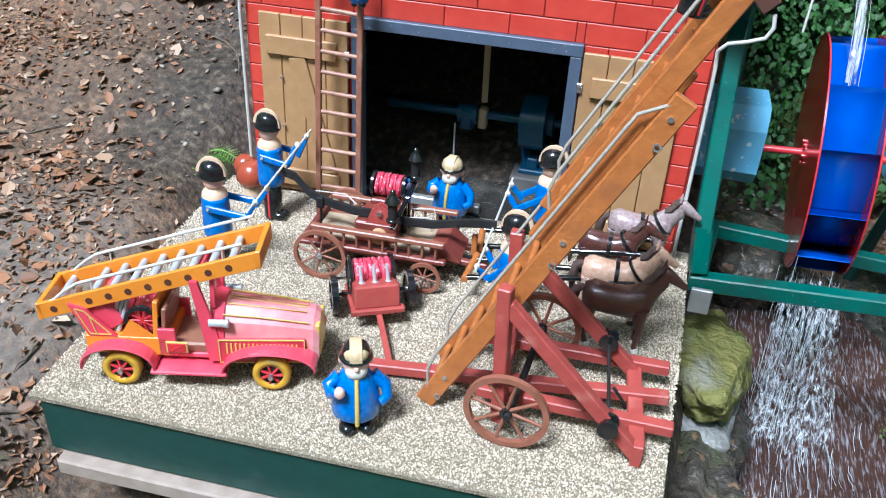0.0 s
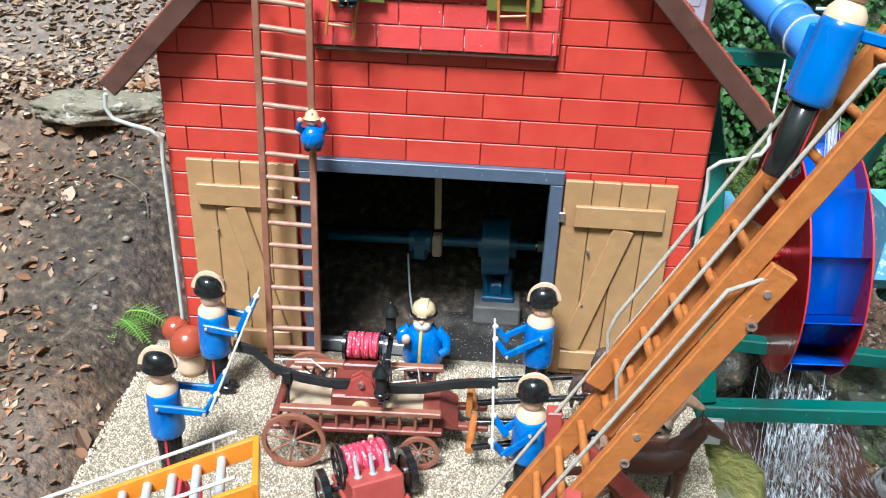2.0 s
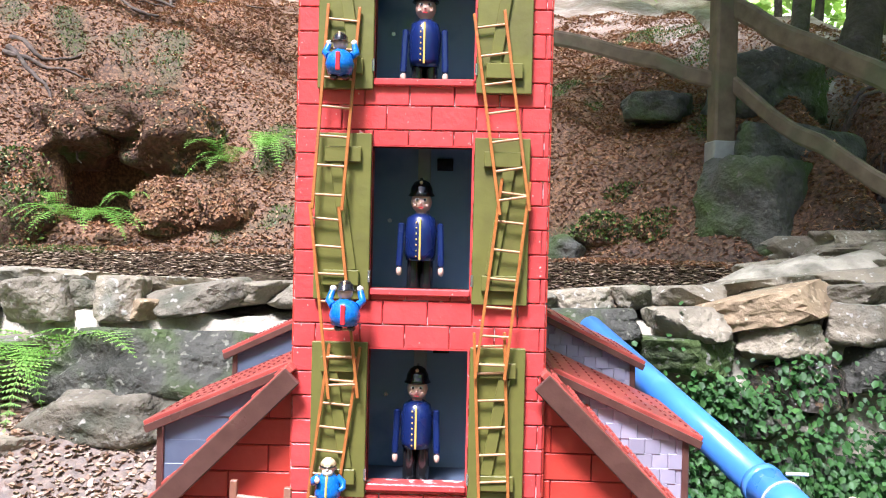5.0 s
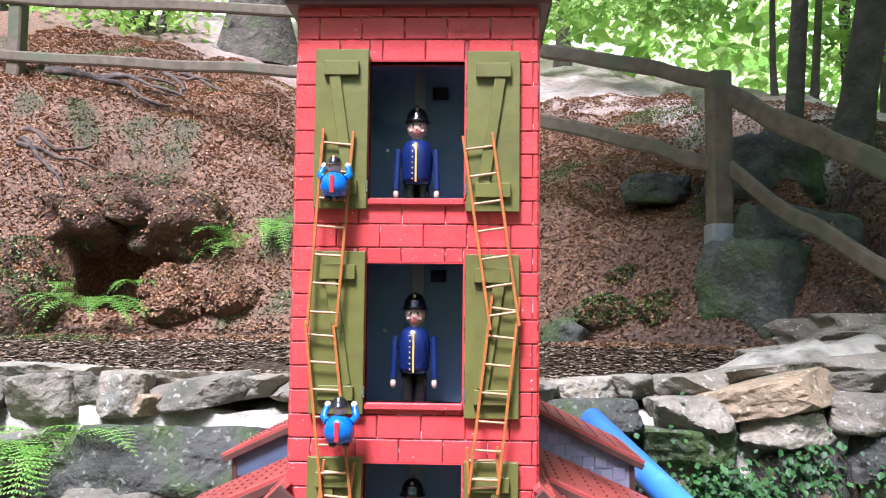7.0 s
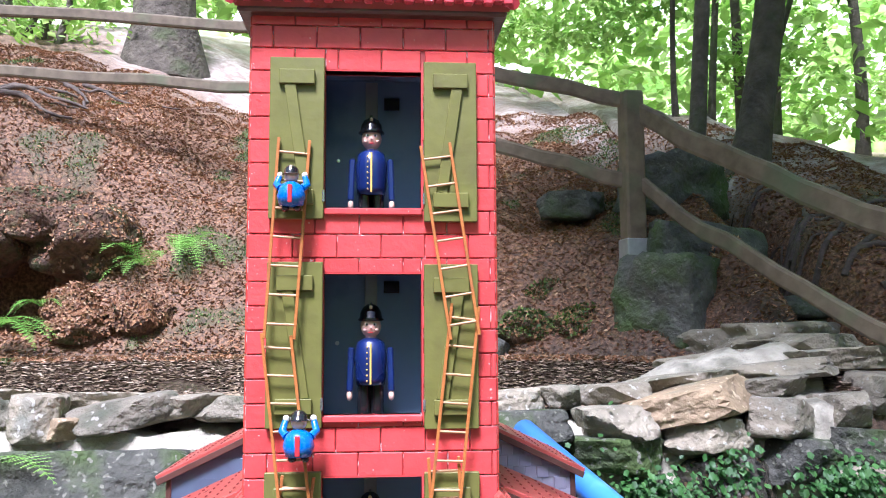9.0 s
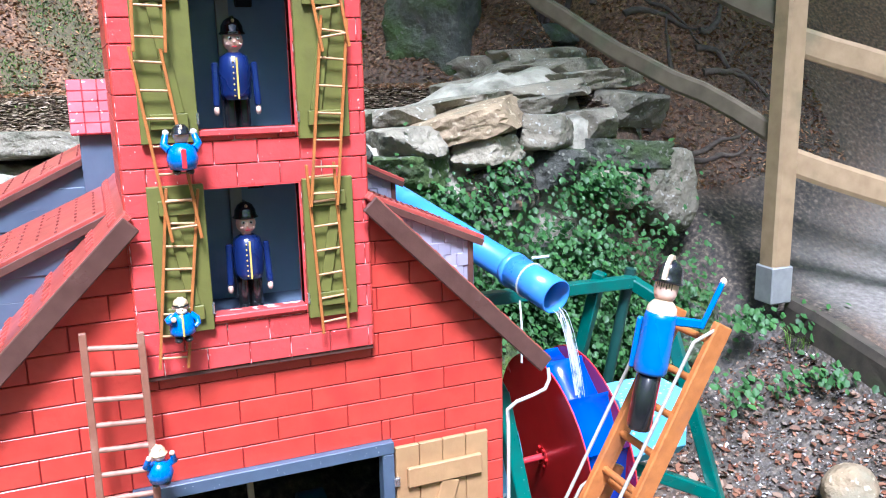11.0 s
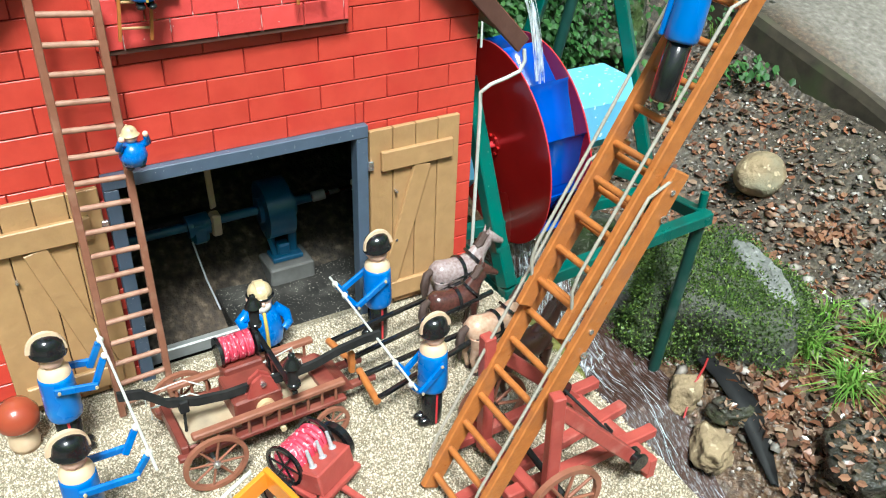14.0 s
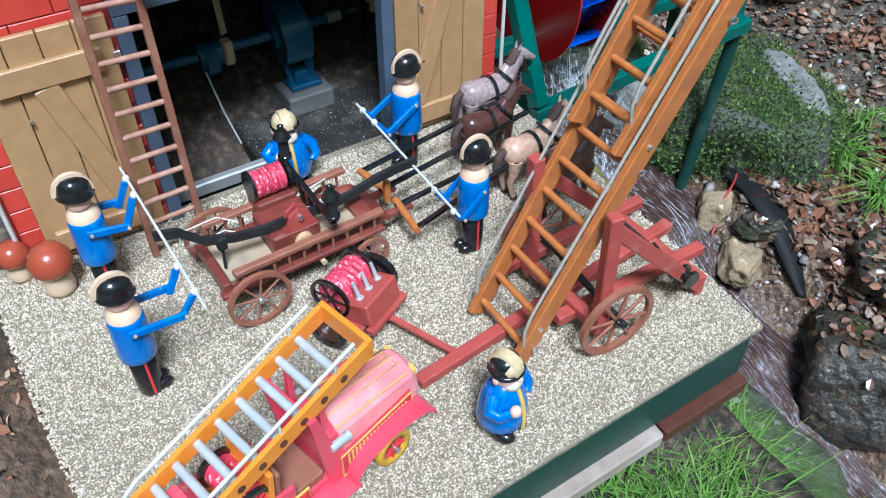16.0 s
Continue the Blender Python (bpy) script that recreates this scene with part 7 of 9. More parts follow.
fireman((-0.404, -0.146, 0), -2, 1.06, 0.083, 0.211, 0.024)
fireman((-0.412, -0.386, 0), 4, 1.02, 0.101, 0.191, 0.032)
fireman((0.229, -0.102, 0), 181, 1.05, 0.087, 0.152, 0.023)
fireman((0.204, -0.382, 0), 178, 1.0, 0.062, 0.139, 0.033)
for a, b in (((-0.322, -0.098, 0.214), (-0.308, -0.452, 0.189)), ((0.141, -0.058, 0.154), (0.143, -0.432, 0.139))):
    solid("pump_pole", Kit().rod(a, b, 0.0024, n=8), WIRE, "thin pale pole held by two dolls", "pole", group="pump poles")


def stout(at, turn, h, label, cap=1, group="stout firemen", slim=1.0):
    """A round little fireman figure of resin."""
    k = Kit()
    for sg in (-1, 1):
        k.ball((0.10, sg * 0.105, 0.055), (0.135, 0.095, 0.06), 1, 12)
        k.rod((0.02, sg * 0.10, 0.05), (0.0, sg * 0.10, 0.17), 0.085, n=12, m=1)
    k.lathe([(0.0, 0.15), (0.22, 0.155), (0.265, 0.20), (0.262, 0.30), (0.235, 0.45), (0.19, 0.57), (0.13, 0.65), (0.0, 0.68)], Matrix.Diagonal((0.95, 1.02, 1, 1)), 20, 0)
    k.tube([(0.255 * c, 0, z) for c, z in ((0.98, 0.17), (1.0, 0.26), (0.95, 0.38), (0.83, 0.5), (0.66, 0.6), (0.5, 0.66))], 0.024, 8, 8)
    for sg in (-1, 1):
        if sg > 0:
            k.tube([(0.0, 0.18, 0.58), (0.02, 0.31, 0.48), (0.08, 0.33, 0.38), (0.12, 0.25, 0.33)], 0.06, 8, 0, radii=[0.075, 0.07, 0.06, 0.05])
        else:
            k.tube([(0.0, -0.18, 0.58), (0.04, -0.30, 0.50), (0.14, -0.27, 0.48), (0.22, -0.20, 0.53)], 0.06, 8, 0, radii=[0.075, 0.07, 0.06, 0.05])
            k.ball((0.25, -0.18, 0.56), 0.06, 2, 10)
    k.ball((0.02, 0, 0.76), (0.145, 0.145, 0.15), 2, 16)
    k.ball((0.09, 0, 0.69), (0.095, 0.12, 0.09), 4, 12)
    k.ball((0.165, 0, 0.755), 0.032, 2, 8)
    k.lathe([(0.148, 0.79), (0.178, 0.80), (0.182, 0.812), (0.152, 0.824)], Matrix.Translation((0.01, 0, 0)), 18, 1)
    k.lathe([(0.157, 0.820), (0.155, 0.855), (0.134, 0.905), (0.085, 0.942), (0.0, 0.955)], None, 18, cap)
    k.loft([[(0.165 * math.cos(radians(a)) * r, y, 0.820 + 0.145 * math.sin(radians(a)) * r) for r, y in ((0.9, -0.066), (1.03, -0.058), (1.03, 0.058), (0.9, 0.066))] for a in range(0, 181, 15)], 5, False)
    k.ball((0.055, 0, 0.855), (0.115, 0.135, 0.085), 5, 14)
    for sg in (-1, 1):
        k.ball((0.145, sg * 0.05, 0.785), 0.016, 1, 6)
    for sg in (-1, 1):
        k.ball((0.0, sg * 0.155, 0.765), (0.04, 0.03, 0.05), 2, 8)
    return solid("fireman_figure", k, DOLL, label, "figurine", pose(*at, 0, 0, turn) @ Matrix.Diagonal((h * slim, h * slim, h, 1)), group)


stout((0.020, -0.742, 0), -68, 0.182, "stout fireman figurine in blue coat, standing on gravel", slim=0.84)
stout((-0.004, -0.035, 0), -95, 0.180, "stout fire captain figurine standing before the open door", 5, slim=0.88)
stout((-0.144, -0.066, 0.752), -90, 0.082, "small fireman figurine standing on a tower ladder", 5, "climbing figurines")


def climber(at, turn, h, back=False):
    k = Kit()
    k.lathe([(0.0, 0.0), (0.28, 0.04), (0.34, 0.25), (0.28, 0.48), (0.12, 0.60), (0.0, 0.62)], None, 16, 0)
    for sg in (-1, 1):
        k.tube([(0.0, sg * 0.25, 0.45), (0.12, sg * 0.36, 0.55), (0.2, sg * 0.3, 0.75)], 0.08, 8, 0, radii=[0.1, 0.09, 0.07])
        k.ball((0.22, sg * 0.29, 0.80), 0.075, 2 if not back else 4, 8)
        k.ball((0.05, sg * 0.14, -0.02), (0.15, 0.10, 0.08), 1, 10)
    k.ball((0.02, 0, 0.74), 0.17, 2, 14)
    k.lathe([(0.23, 0.78), (0.185, 0.81), (0.17, 0.90), (0.10, 0.98), (0.0, 1.0)], None, 16, 5 if not back else 1)
    k.box((0, 0, 0.93), (0.34, 0.05, 0.10), None, 0.03, 3)
    if back:
        k.box((-0.31, 0, 0.28), (0.06, 0.10, 0.42), None, 0.02, 6)
    return solid("climbing_figure", k, DOLL, "small fireman figurine climbing a ladder", "figurine", pose(*at, 0, 0, turn) @ Matrix.Scale(h, 4), "climbing figurines")


climber((-0.206, -0.098, 0.512), -80, 0.068)
climber((-0.120, -0.078, 1.052), 90, 0.078, True)
climber((-0.138, -0.072, 1.468), 90, 0.072, True)


def policeman(z, label):
    k = Kit()
    for sg in (-1, 1):
        k.rod((0.0, sg * 0.013, 0.0), (0.0, sg * 0.013, 0.075), 0.013, n=12, m=1)
        k.ball((0.012, sg * 0.013, 0.006), (0.024, 0.012, 0.009), 1, 10)
        k.beam((0.0, sg * 0.038, 0.138), (0.006, sg * 0.041, 0.055), 0.012, 0.014, 0.003, 7, up=(1, 0, 0))
        k.ball((0.007, sg * 0.041, 0.048), (0.006, 0.006, 0.010), 2, 8)
    k.lathe([(0.0, 0.066), (0.028, 0.068), (0.030, 0.08), (0.0315, 0.125), (0.027, 0.148), (0.014, 0.156), (0.0, 0.157)], None, 18, 7)
    k.box((0.0305, 0, 0.108), (0.003, 0.0035, 0.076), None, 0, 8)
    for i in range(7):
        k.ball((0.030, -0.007, 0.076 + i * 0.0105), 0.0018, 8, 6)
    k.rod((0, 0, 0.152), (0, 0, 0.163), 0.010, n=12, m=2)
    k.ball((0.0, 0, 0.178), (0.0205, 0.0205, 0.021), 2, 16)
    k.lathe([(0.022, 0.188), (0.0265, 0.190), (0.0225, 0.195), (0.021, 0.205), (0.015, 0.215), (0.007, 0.220), (0.0, 0.221)], None, 18, 1)
    k.box((0, 0, 0.214), (0.030, 0.005, 0.018), None, 0.003, 1)
    k.ball((0.017, 0, 0.214), 0.0035, 5, 8)
    for sg in (-1, 1):
        k.ball((0.0180, sg * 0.0078, 0.1815), (0.0026, 0.0042, 0.0036), 4, 8)
        k.ball((0.0200, sg * 0.0074, 0.1815), 0.0024, 1, 6)
        k.ball((0.0170, sg * 0.012, 0.171), (0.002, 0.004, 0.003), 2, 6)
    k.ball((0.0208, 0, 0.175), 0.0028, 2, 6)
    k.box((0.0195, 0, 0.1665), (0.003, 0.009, 0.0016), None, 0, 6)
    return solid("policeman_doll", k, DOLL, label, "doll", pose(-0.004, 0.050, z - 0.020, 0, 0, -90) @ Matrix.Diagonal((0.94, 0.92, 0.955, 1)), "dolls in the tower windows")


policeman(0.781, "navy uniformed wooden doll standing in the lowest window")
policeman(1.117, "navy uniformed wooden doll standing in the middle window")
policeman(1.464, "navy uniformed wooden doll standing in the top window")


# ---- wheels ----
def spoked(parent, c, axis, r, thick, n, mat, hub_mat, spoke=0.0025, wide=0.008, rim_label=""):
    """A cart wheel: rim, hub and spokes, as a part with sub-parts."""
    c, axis = Vector(c), Vector(axis).normalized()
    w = part("wheel", Kit().ring(c, axis, r - thick / 2, thick, wide, 28), mat, parent, rim_label)
    part("hub", Kit().rod(c - axis * wide * 0.8, c + axis * wide * 0.8, r * 0.13, n=12).rod(c - axis * wide * 1.25, c + axis * wide * 1.25, r * 0.055, n=8), hub_mat, w)
    q = axis.to_track_quat("Z", "Y")
    for i in range(n):
        d = q @ Vector((math.cos(i * math.tau / n + 0.2), math.sin(i * math.tau / n + 0.2), 0))
        part("spoke", Kit().rod(c + d * r * 0.1, c + d * (r - thick * 0.8), spoke, spoke * 0.8, n=7), mat, w)
    return w


# ---- toy fire engine ----
truck = thing("toy_fire_engine", "pink-red and orange toy fire engine with long ladder", "toy truck", pose(-0.288, -0.679, 0, 0, 0, 14.5) @ Matrix.Diagonal((1.08, 1.06, 1.12, 1)))
AX = 0.119
part("chassis", Kit().box((0.01, 0, 0.036), (0.35, 0.062, 0.018), None, 0.002), BROWN, truck)
part("running_board", Kit().box((-0.010, -0.052, 0.034), (0.120, 0.042, 0.006), None, 0.002), PINK, truck)
part("running_board", Kit().box((-0.010, 0.052, 0.034), (0.120, 0.042, 0.006), None, 0.002), PINK, truck)
for x in (-AX, AX):
    for sg in (-1, 1):
        w = part("wheel", Kit().lathe([(0.019, -0.009), (0.027, -0.010), (0.0305, -0.006), (0.0305, 0.006), (0.027, 0.010), (0.019, 0.009), (0.019, -0.009)], Matrix.Translation((x, sg * 0.054, 0.0305)) @ pose(0, 0, 0, 90, 0, 0), 24, open_ends=True), YELLOW, truck, "chunky yellow tyre")
        part("rim", Kit().rod((x, sg * 0.050, 0.0305), (x, sg * 0.058, 0.0305), 0.0195, n=20), DULL_BLACK, w)
        for i in range(7):
            a = i * math.tau / 7
            part("spoke", Kit().beam((x, sg * 0.0595, 0.0305), (x + 0.018 * math.cos(a), sg * 0.0595, 0.0305 + 0.018 * math.sin(a)), 0.003, 0.0065, 0.0005, up=(0, 1, 0)), HUB_RED, w)
        part("hub_nut", Kit().rod((x, sg * 0.058, 0.0305), (x, sg * 0.070, 0.0305), 0.0045, n=8), CHROME, w)
        front, back = (0.070, 0.074) if x > 0 else (0.054, 0.058)
        arch = []
        for i in range(15):
            a = math.pi * i / 14
            c, d = math.cos(a), math.sin(a)
            px, pz = x + (front if c > 0 else back) * c, (0.0345 if c < 0 or x < 0 else 0.044) + (0.040 if c < 0 or x < 0 else 0.0305) * d ** 0.9
            arch.append([(px, sg * 0.030, pz), (px, sg * 0.071, pz), (px + 0.002 * c, sg * 0.073, pz + 0.002), (px + 0.003 * c, sg * 0.071, pz + 0.0045), (px + 0.003 * c, sg * 0.030, pz + 0.0045)])
        part("mudguard", Kit().loft(arch, 0, False), PINK, truck, "sweeping pink mudguard")
hood = []
for x, w, h, z0 in ((0.035, 0.047, 0.136, 0.045), (0.10, 0.044, 0.131, 0.045), (0.165, 0.039, 0.122, 0.045), (0.184, 0.038, 0.119, 0.046), (0.193, 0.034, 0.111, 0.05)):
    hood.append([(x, -w, z0), (x, -w, h * 0.62), (x, -w * 0.86, h * 0.84), (x, -w * 0.45, h * 0.97), (x, 0, h), (x, w * 0.45, h * 0.97), (x, w * 0.86, h * 0.84), (x, w, h * 0.62), (x, w, z0)])
part("hood", Kit().loft(hood, 0, False), HOOD, truck, "faded pink engine hood")
part("radiator", Kit().box((0.1905, 0, 0.078), (0.008, 0.060, 0.058), None, 0.003), GOLD, truck, "yellowish radiator grille")
for sg in (-1, 1):
    turn = Euler((0, 0, radians(-sg * 3.9))).to_matrix()
    sd = part("hood_side", Kit().box((0.104, sg * 0.0448, 0.066), (0.136, 0.005, 0.044), turn, 0.001), PINK_DEEP, truck, "deep pink louvred side panel")
    for i in range(17):
        x = 0.050 + i * 0.0068
        part("louvre", Kit().box((x, sg * (0.0523 - (x - 0.036) * 0.068), 0.0715 - 0.03 * (x - 0.05)), (0.0026, 0.002, 0.020)), GOLD, sd)
    for dz, l in ((0.0868, 0.134), (0.0452, 0.134)):
        part("lining", Kit().box((0.104, sg * 0.0477, dz), (l, 0.002, 0.0016), turn), GOLD, sd, "thin gold line")
    for x in (0.038, 0.171):
        part("lining", Kit().box((x, sg * (0.0523 - (x - 0.036) * 0.068), 0.066), (0.0016, 0.002, 0.042)), GOLD, sd, "thin gold line")
    top = [(x, sg * y, 0.1405 - 0.112 * (x - 0.035) - 0.10 * y - 0.0028) for x, y in ((0.050, 0.003), (0.172, 0.003), (0.172, 0.0145), (0.050, 0.0185), (0.050, 0.003))]
    part("hood_panel_line", Kit().tube(top, 0.0009, 6), GOLD, truck, "thin gold line")
    part("hood_line", Kit().tube([(0.04, sg * 0.0355, 0.1245), (0.10, sg * 0.0335, 0.1200), (0.178, sg * 0.0295, 0.1105)], 0.0011, 6), GOLD, truck, "thin gold line")
    part("headlight", Kit().rod((0.026, sg * 0.050, 0.118), (0.052, sg * 0.050, 0.118), 0.0062, n=12).rod((0.052, sg * 0.050, 0.118), (0.056, sg * 0.050, 0.118), 0.0072, n=12), SILVER, truck, "silver headlamp with orange lens")
for sg in (-1, 1):
    prof = ((0.020, 0.045), (0.047, 0.045), (0.034, 0.110), (0.014, 0.190), (0.002, 0.190), (0.012, 0.110))
    part("windscreen_pillar", Kit().loft([[(x, sg * y, z) for x, z in prof] for y in (0.0435, 0.0500)], 0, False), PINK, truck, "slanting pink windscreen pillar")
part("windscreen_frame", Kit().beam((0.008, -0.043, 0.188), (0.008, 0.043, 0.188), 0.007, 0.006, 0.001), PINK, truck)
cowl = []
for x, w, h in ((0.024, 0.047, 0.138), (0.034, 0.0485, 0.141), (0.046, 0.0475, 0.137)):
    cowl.append([(x, -w, 0.045), (x, -w, h * 0.66), (x, -w * 0.86, h * 0.88), (x, -w * 0.4, h), (x, w * 0.4, h), (x, w * 0.86, h * 0.88), (x, w, h * 0.66), (x, w, 0.045)])
part("cowl", Kit().loft(cowl, 0, False), PINK, truck, "pink scuttle before the cab")
part("cab_floor", Kit().box((-0.012, 0, 0.048), (0.09, 0.084, 0.010), None, 0.002), PINK, truck)
part("cab_side", Kit().box((-0.045, -0.044, 0.075), (0.028, 0.006, 0.048), None, 0.001), PINK, truck)
part("cab_side", Kit().box((-0.045, 0.044, 0.075), (0.028, 0.006, 0.048), None, 0.001), PINK, truck)
part("door_panel", Kit().box((-0.03, -0.0485, 0.068), (0.034, 0.003, 0.020), None, 0.0006), GOLD, truck, "gold-edged door panel")
part("door_panel_field", Kit().box((-0.03, -0.0505, 0.068), (0.028, 0.002, 0.015)).beam((-0.038, -0.052, 0.063), (-0.022, -0.052, 0.073), 0.001, 0.0014, 0).beam((-0.038, -0.052, 0.073), (-0.022, -0.052, 0.063), 0.001, 0.0014, 0), HUB_RED, truck, "small red badge field")
part("seat", Kit().box((-0.016, 0, 0.060), (0.070, 0.078, 0.018), None, 0.003).box((-0.050, 0, 0.095), (0.008, 0.080, 0.075), Euler((0, radians(6), 0)).to_matrix(), 0.002), LAD_BROWN, truck, "brown cab bench with a tall back")
part("steering_post", Kit().rod((-0.012, 0.02, 0.055), (-0.010, 0.02, 0.084), 0.005, n=10).ball((-0.010, 0.02, 0.087), 0.007), CHROME, truck)
part("rear_deck", Kit().box((-0.107, 0, 0.066), (0.134, 0.094, 0.034), None, 0.002), ORANGE, truck, "orange rear body")
part("rear_wall", Kit().box((-0.060, 0, 0.112), (0.008, 0.088, 0.070), Euler((0, radians(6), 0)).to_matrix(), 0.001), ORANGE, truck)
for sg in (-1, 1):
    part("reel_bracket", Kit().add([(-0.118, sg * 0.046, 0.083), (-0.065, sg * 0.046, 0.083), (-0.100, sg * 0.046, 0.112), (-0.118, sg * 0.041, 0.083), (-0.065, sg * 0.041, 0.083), (-0.100, sg * 0.041, 0.112)], [(0, 1, 2), (5, 4, 3), (0, 3, 4, 1), (1, 4, 5, 2), (2, 5, 3, 0)]), ORANGE, truck)
    poly = [(-0.190, 0.140), (-0.165, 0.132), (-0.122, 0.083), (-0.166, 0.083)]
    side = part("rear_side", Kit().add([(x, sg * 0.048, z) for x, z in poly] + [(x, sg * 0.043, z) for x, z in poly], [(0, 1, 2, 3), (7, 6, 5, 4), (0, 4, 5, 1), (1, 5, 6, 2), (2, 6, 7, 3), (3, 7, 4, 0)]), PINK, truck, "slanting pink rear panel lined in gold")
    for a, b in (((-0.180, 0.132), (-0.166, 0.128)), ((-0.166, 0.128), (-0.130, 0.087)), ((-0.130, 0.087), (-0.162, 0.087)), ((-0.162, 0.087), (-0.180, 0.132)), ((-0.160, 0.122), (-0.152, 0.087))):
        part("lining", Kit().beam((a[0], sg * 0.0487, a[1]), (b[0], sg * 0.0487, b[1]), 0.0012, 0.0018, 0), GOLD, side, "thin gold line")
part("hose_drum", Kit().rod((-0.082, -0.034, 0.108), (-0.082, 0.034, 0.108), 0.022, n=18), HOSE_RED, truck, "drum wound with red hose")
for sg in (-1, 1):
    rd = part("drum_wheel", Kit().ring((-0.082, sg * 0.038, 0.108), (0, 1, 0), 0.0245, 0.006, 0.007, 22), BLACK, truck)
    for i in range(10):
        a = i * math.tau / 10
        part("spoke", Kit().rod((-0.082, sg * 0.038, 0.108), (-0.082 + 0.022 * math.cos(a), sg * 0.038, 0.108 + 0.022 * math.sin(a)), 0.0016, n=6), HUB_RED, rd)
for i in range(3):
    part("suction_tube", Kit().rod((-0.138 + i * 0.007, -0.034 + (i % 2) * 0.004, 0.084), (-0.112 + i * 0.007, -0.020, 0.155), 0.0036, n=8), SILVER, truck)
part("rear_seat_back", Kit().box((-0.143, 0, 0.11), (0.045, 0.075, 0.055), Euler((0, radians(-35), 0)).to_matrix(), 0.006), PINK, truck)
for y in (-0.03, 0.03):
    part("ladder_support", Kit().beam((0.030, y, 0.135), (0.034, y, 0.198), 0.010, 0.008, 0.001), PINK, truck)
LA, LE = Vector((-0.238, 0.003, 0.120)), Vector((0.108, 0.003, 0.2285))


def truck_ladder(x, y):
    """A point of the truck's ladder at a place along and across it."""
    p = LA.lerp(LE, (x - LA.x) / (LE.x - LA.x))
    return Vector((x, p.y + y, p.z))


for y in (-0.043, 0.043):
    rl = part("ladder_rail", Kit().beam(truck_ladder(-0.238, y), truck_ladder(0.108, y), 0.007, 0.027, 0.001, up=(0, 0, 1)), ORANGE, truck, "orange ladder rail with round holes")
    for x in [-0.214] + [0.0635 - 0.0315 * q for q in range(8)]:
        p = truck_ladder(x, y)
        part("dowel_end", Kit().rod(p + Vector((0, -0.0042, -0.001)), p + Vector((0, 0.0042, -0.001)), 0.0056, n=12), BROWN, rl, "dark round dowel end")
for x in (-0.238, 0.108):
    p = truck_ladder(x, 0)
    part("ladder_end", Kit().beam(p + Vector((0, -0.0465, 0)), p + Vector((0, 0.0465, 0)), 0.008, 0.029, 0.001), ORANGE, truck)
for x in [-0.214] + [0.0635 - 0.0315 * q for q in range(8)]:
    part("ladder_rung", Kit().rod(truck_ladder(x, -0.040), truck_ladder(x, 0.040), 0.0060, n=10), SILVER, truck, "silver painted rung")
for y in (-0.043, 0.043):
    pts = []
    for i in range(17):
        x = -0.232 + 0.318 * i / 16
        pts.append(truck_ladder(x, y) + Vector((0, 0, 0.008 + 0.024 * smooth_step(0, 0.2, i / 16))))
    part("hand_rail", Kit().tube(pts, 0.0026, 8), WIRE, truck, "pale bent wire hand rail")
    for x in (-0.15, -0.03, 0.055):
        part("rail_stay", Kit().rod(truck_ladder(x, y) + Vector((0, 0, 0.01)), truck_ladder(x, y) + Vector((0, 0, 0.032)), 0.0016, n=6), WIRE, truck)

# ---- horse-drawn pump wagon ----
wagon = thing("pump_wagon", "brown-red wooden pump wagon with ladder rails and hose reel", "toy wagon", pose(-0.1034, -0.2525, 0, 0, 0, 2.2))
part("bed", Kit().box((0.0, 0, 0.056), (0.27, 0.104, 0.030), None, 0.003), WAGON, wagon)
part("deck", Kit().box((-0.085, 0, 0.0745), (0.095, 0.100, 0.006), None, 0.001), DECK, wagon, "pale worn plywood deck")
part("deck", Kit().box((0.078, 0, 0.0745), (0.085, 0.100, 0.006), None, 0.001), DECK, wagon, "pale worn plywood deck")
part("rear_board", Kit().box((-0.143, 0, 0.072), (0.014, 0.13, 0.03), None, 0.002), WAGON, wagon)
part("front_seat", Kit().add([(0.12, -0.05, 0.068), (0.185, -0.05, 0.060), (0.185, 0.05, 0.060), (0.12, 0.05, 0.068), (0.12, -0.05, 0.088), (0.150, -0.05, 0.090), (0.150, 0.05, 0.090), (0.12, 0.05, 0.088)], [(0, 1, 5, 4), (3, 7, 6, 2), (1, 2, 6, 5), (4, 5, 6, 7), (0, 4, 7, 3), (0, 3, 2, 1)]), WAGON, wagon)
part("shaft_bar", Kit().beam((0.12, -0.03, 0.055), (0.24, -0.03, 0.052), 0.014, 0.012, 0.002).beam((0.12, 0.03, 0.055), (0.24, 0.03, 0.052), 0.014, 0.012, 0.002), WAGON, wagon)
for sg in (-1, 1):
    part("side_plank", Kit().box((0.0, sg * 0.066, 0.066), (0.315, 0.016, 0.010), None, 0.002), WAGON, wagon)
    part("top_rail", Kit().box((0.012, sg * 0.070, 0.1085), (0.285, 0.015, 0.011), None, 0.002), WHEEL_WOOD, wagon)
    for i in range(10):
        x = -0.115 + i * 0.028
        part("spindle", Kit().rod((x, sg * 0.070, 0.070), (x, sg * 0.070, 0.105), 0.003, n=7), WHEEL_WOOD, wagon)
    spoked(wagon, (-0.103, sg * 0.096, 0.057), (0, 1, 0), 0.057, 0.008, 8, WHEEL_WOOD, CHROME, 0.0026, 0.008)
    spoked(wagon, (0.118, sg * 0.088, 0.0355), (0, 1, 0), 0.0355, 0.007, 8, WHEEL_WOOD, CHROME, 0.0022, 0.007)
part("axle", Kit().rod((-0.103, -0.09, 0.057), (-0.103, 0.09, 0.057), 0.004), DULL_BLACK, wagon)
part("axle", Kit().rod((0.118, -0.085, 0.0355), (0.118, 0.085, 0.0355), 0.004), DULL_BLACK, wagon)
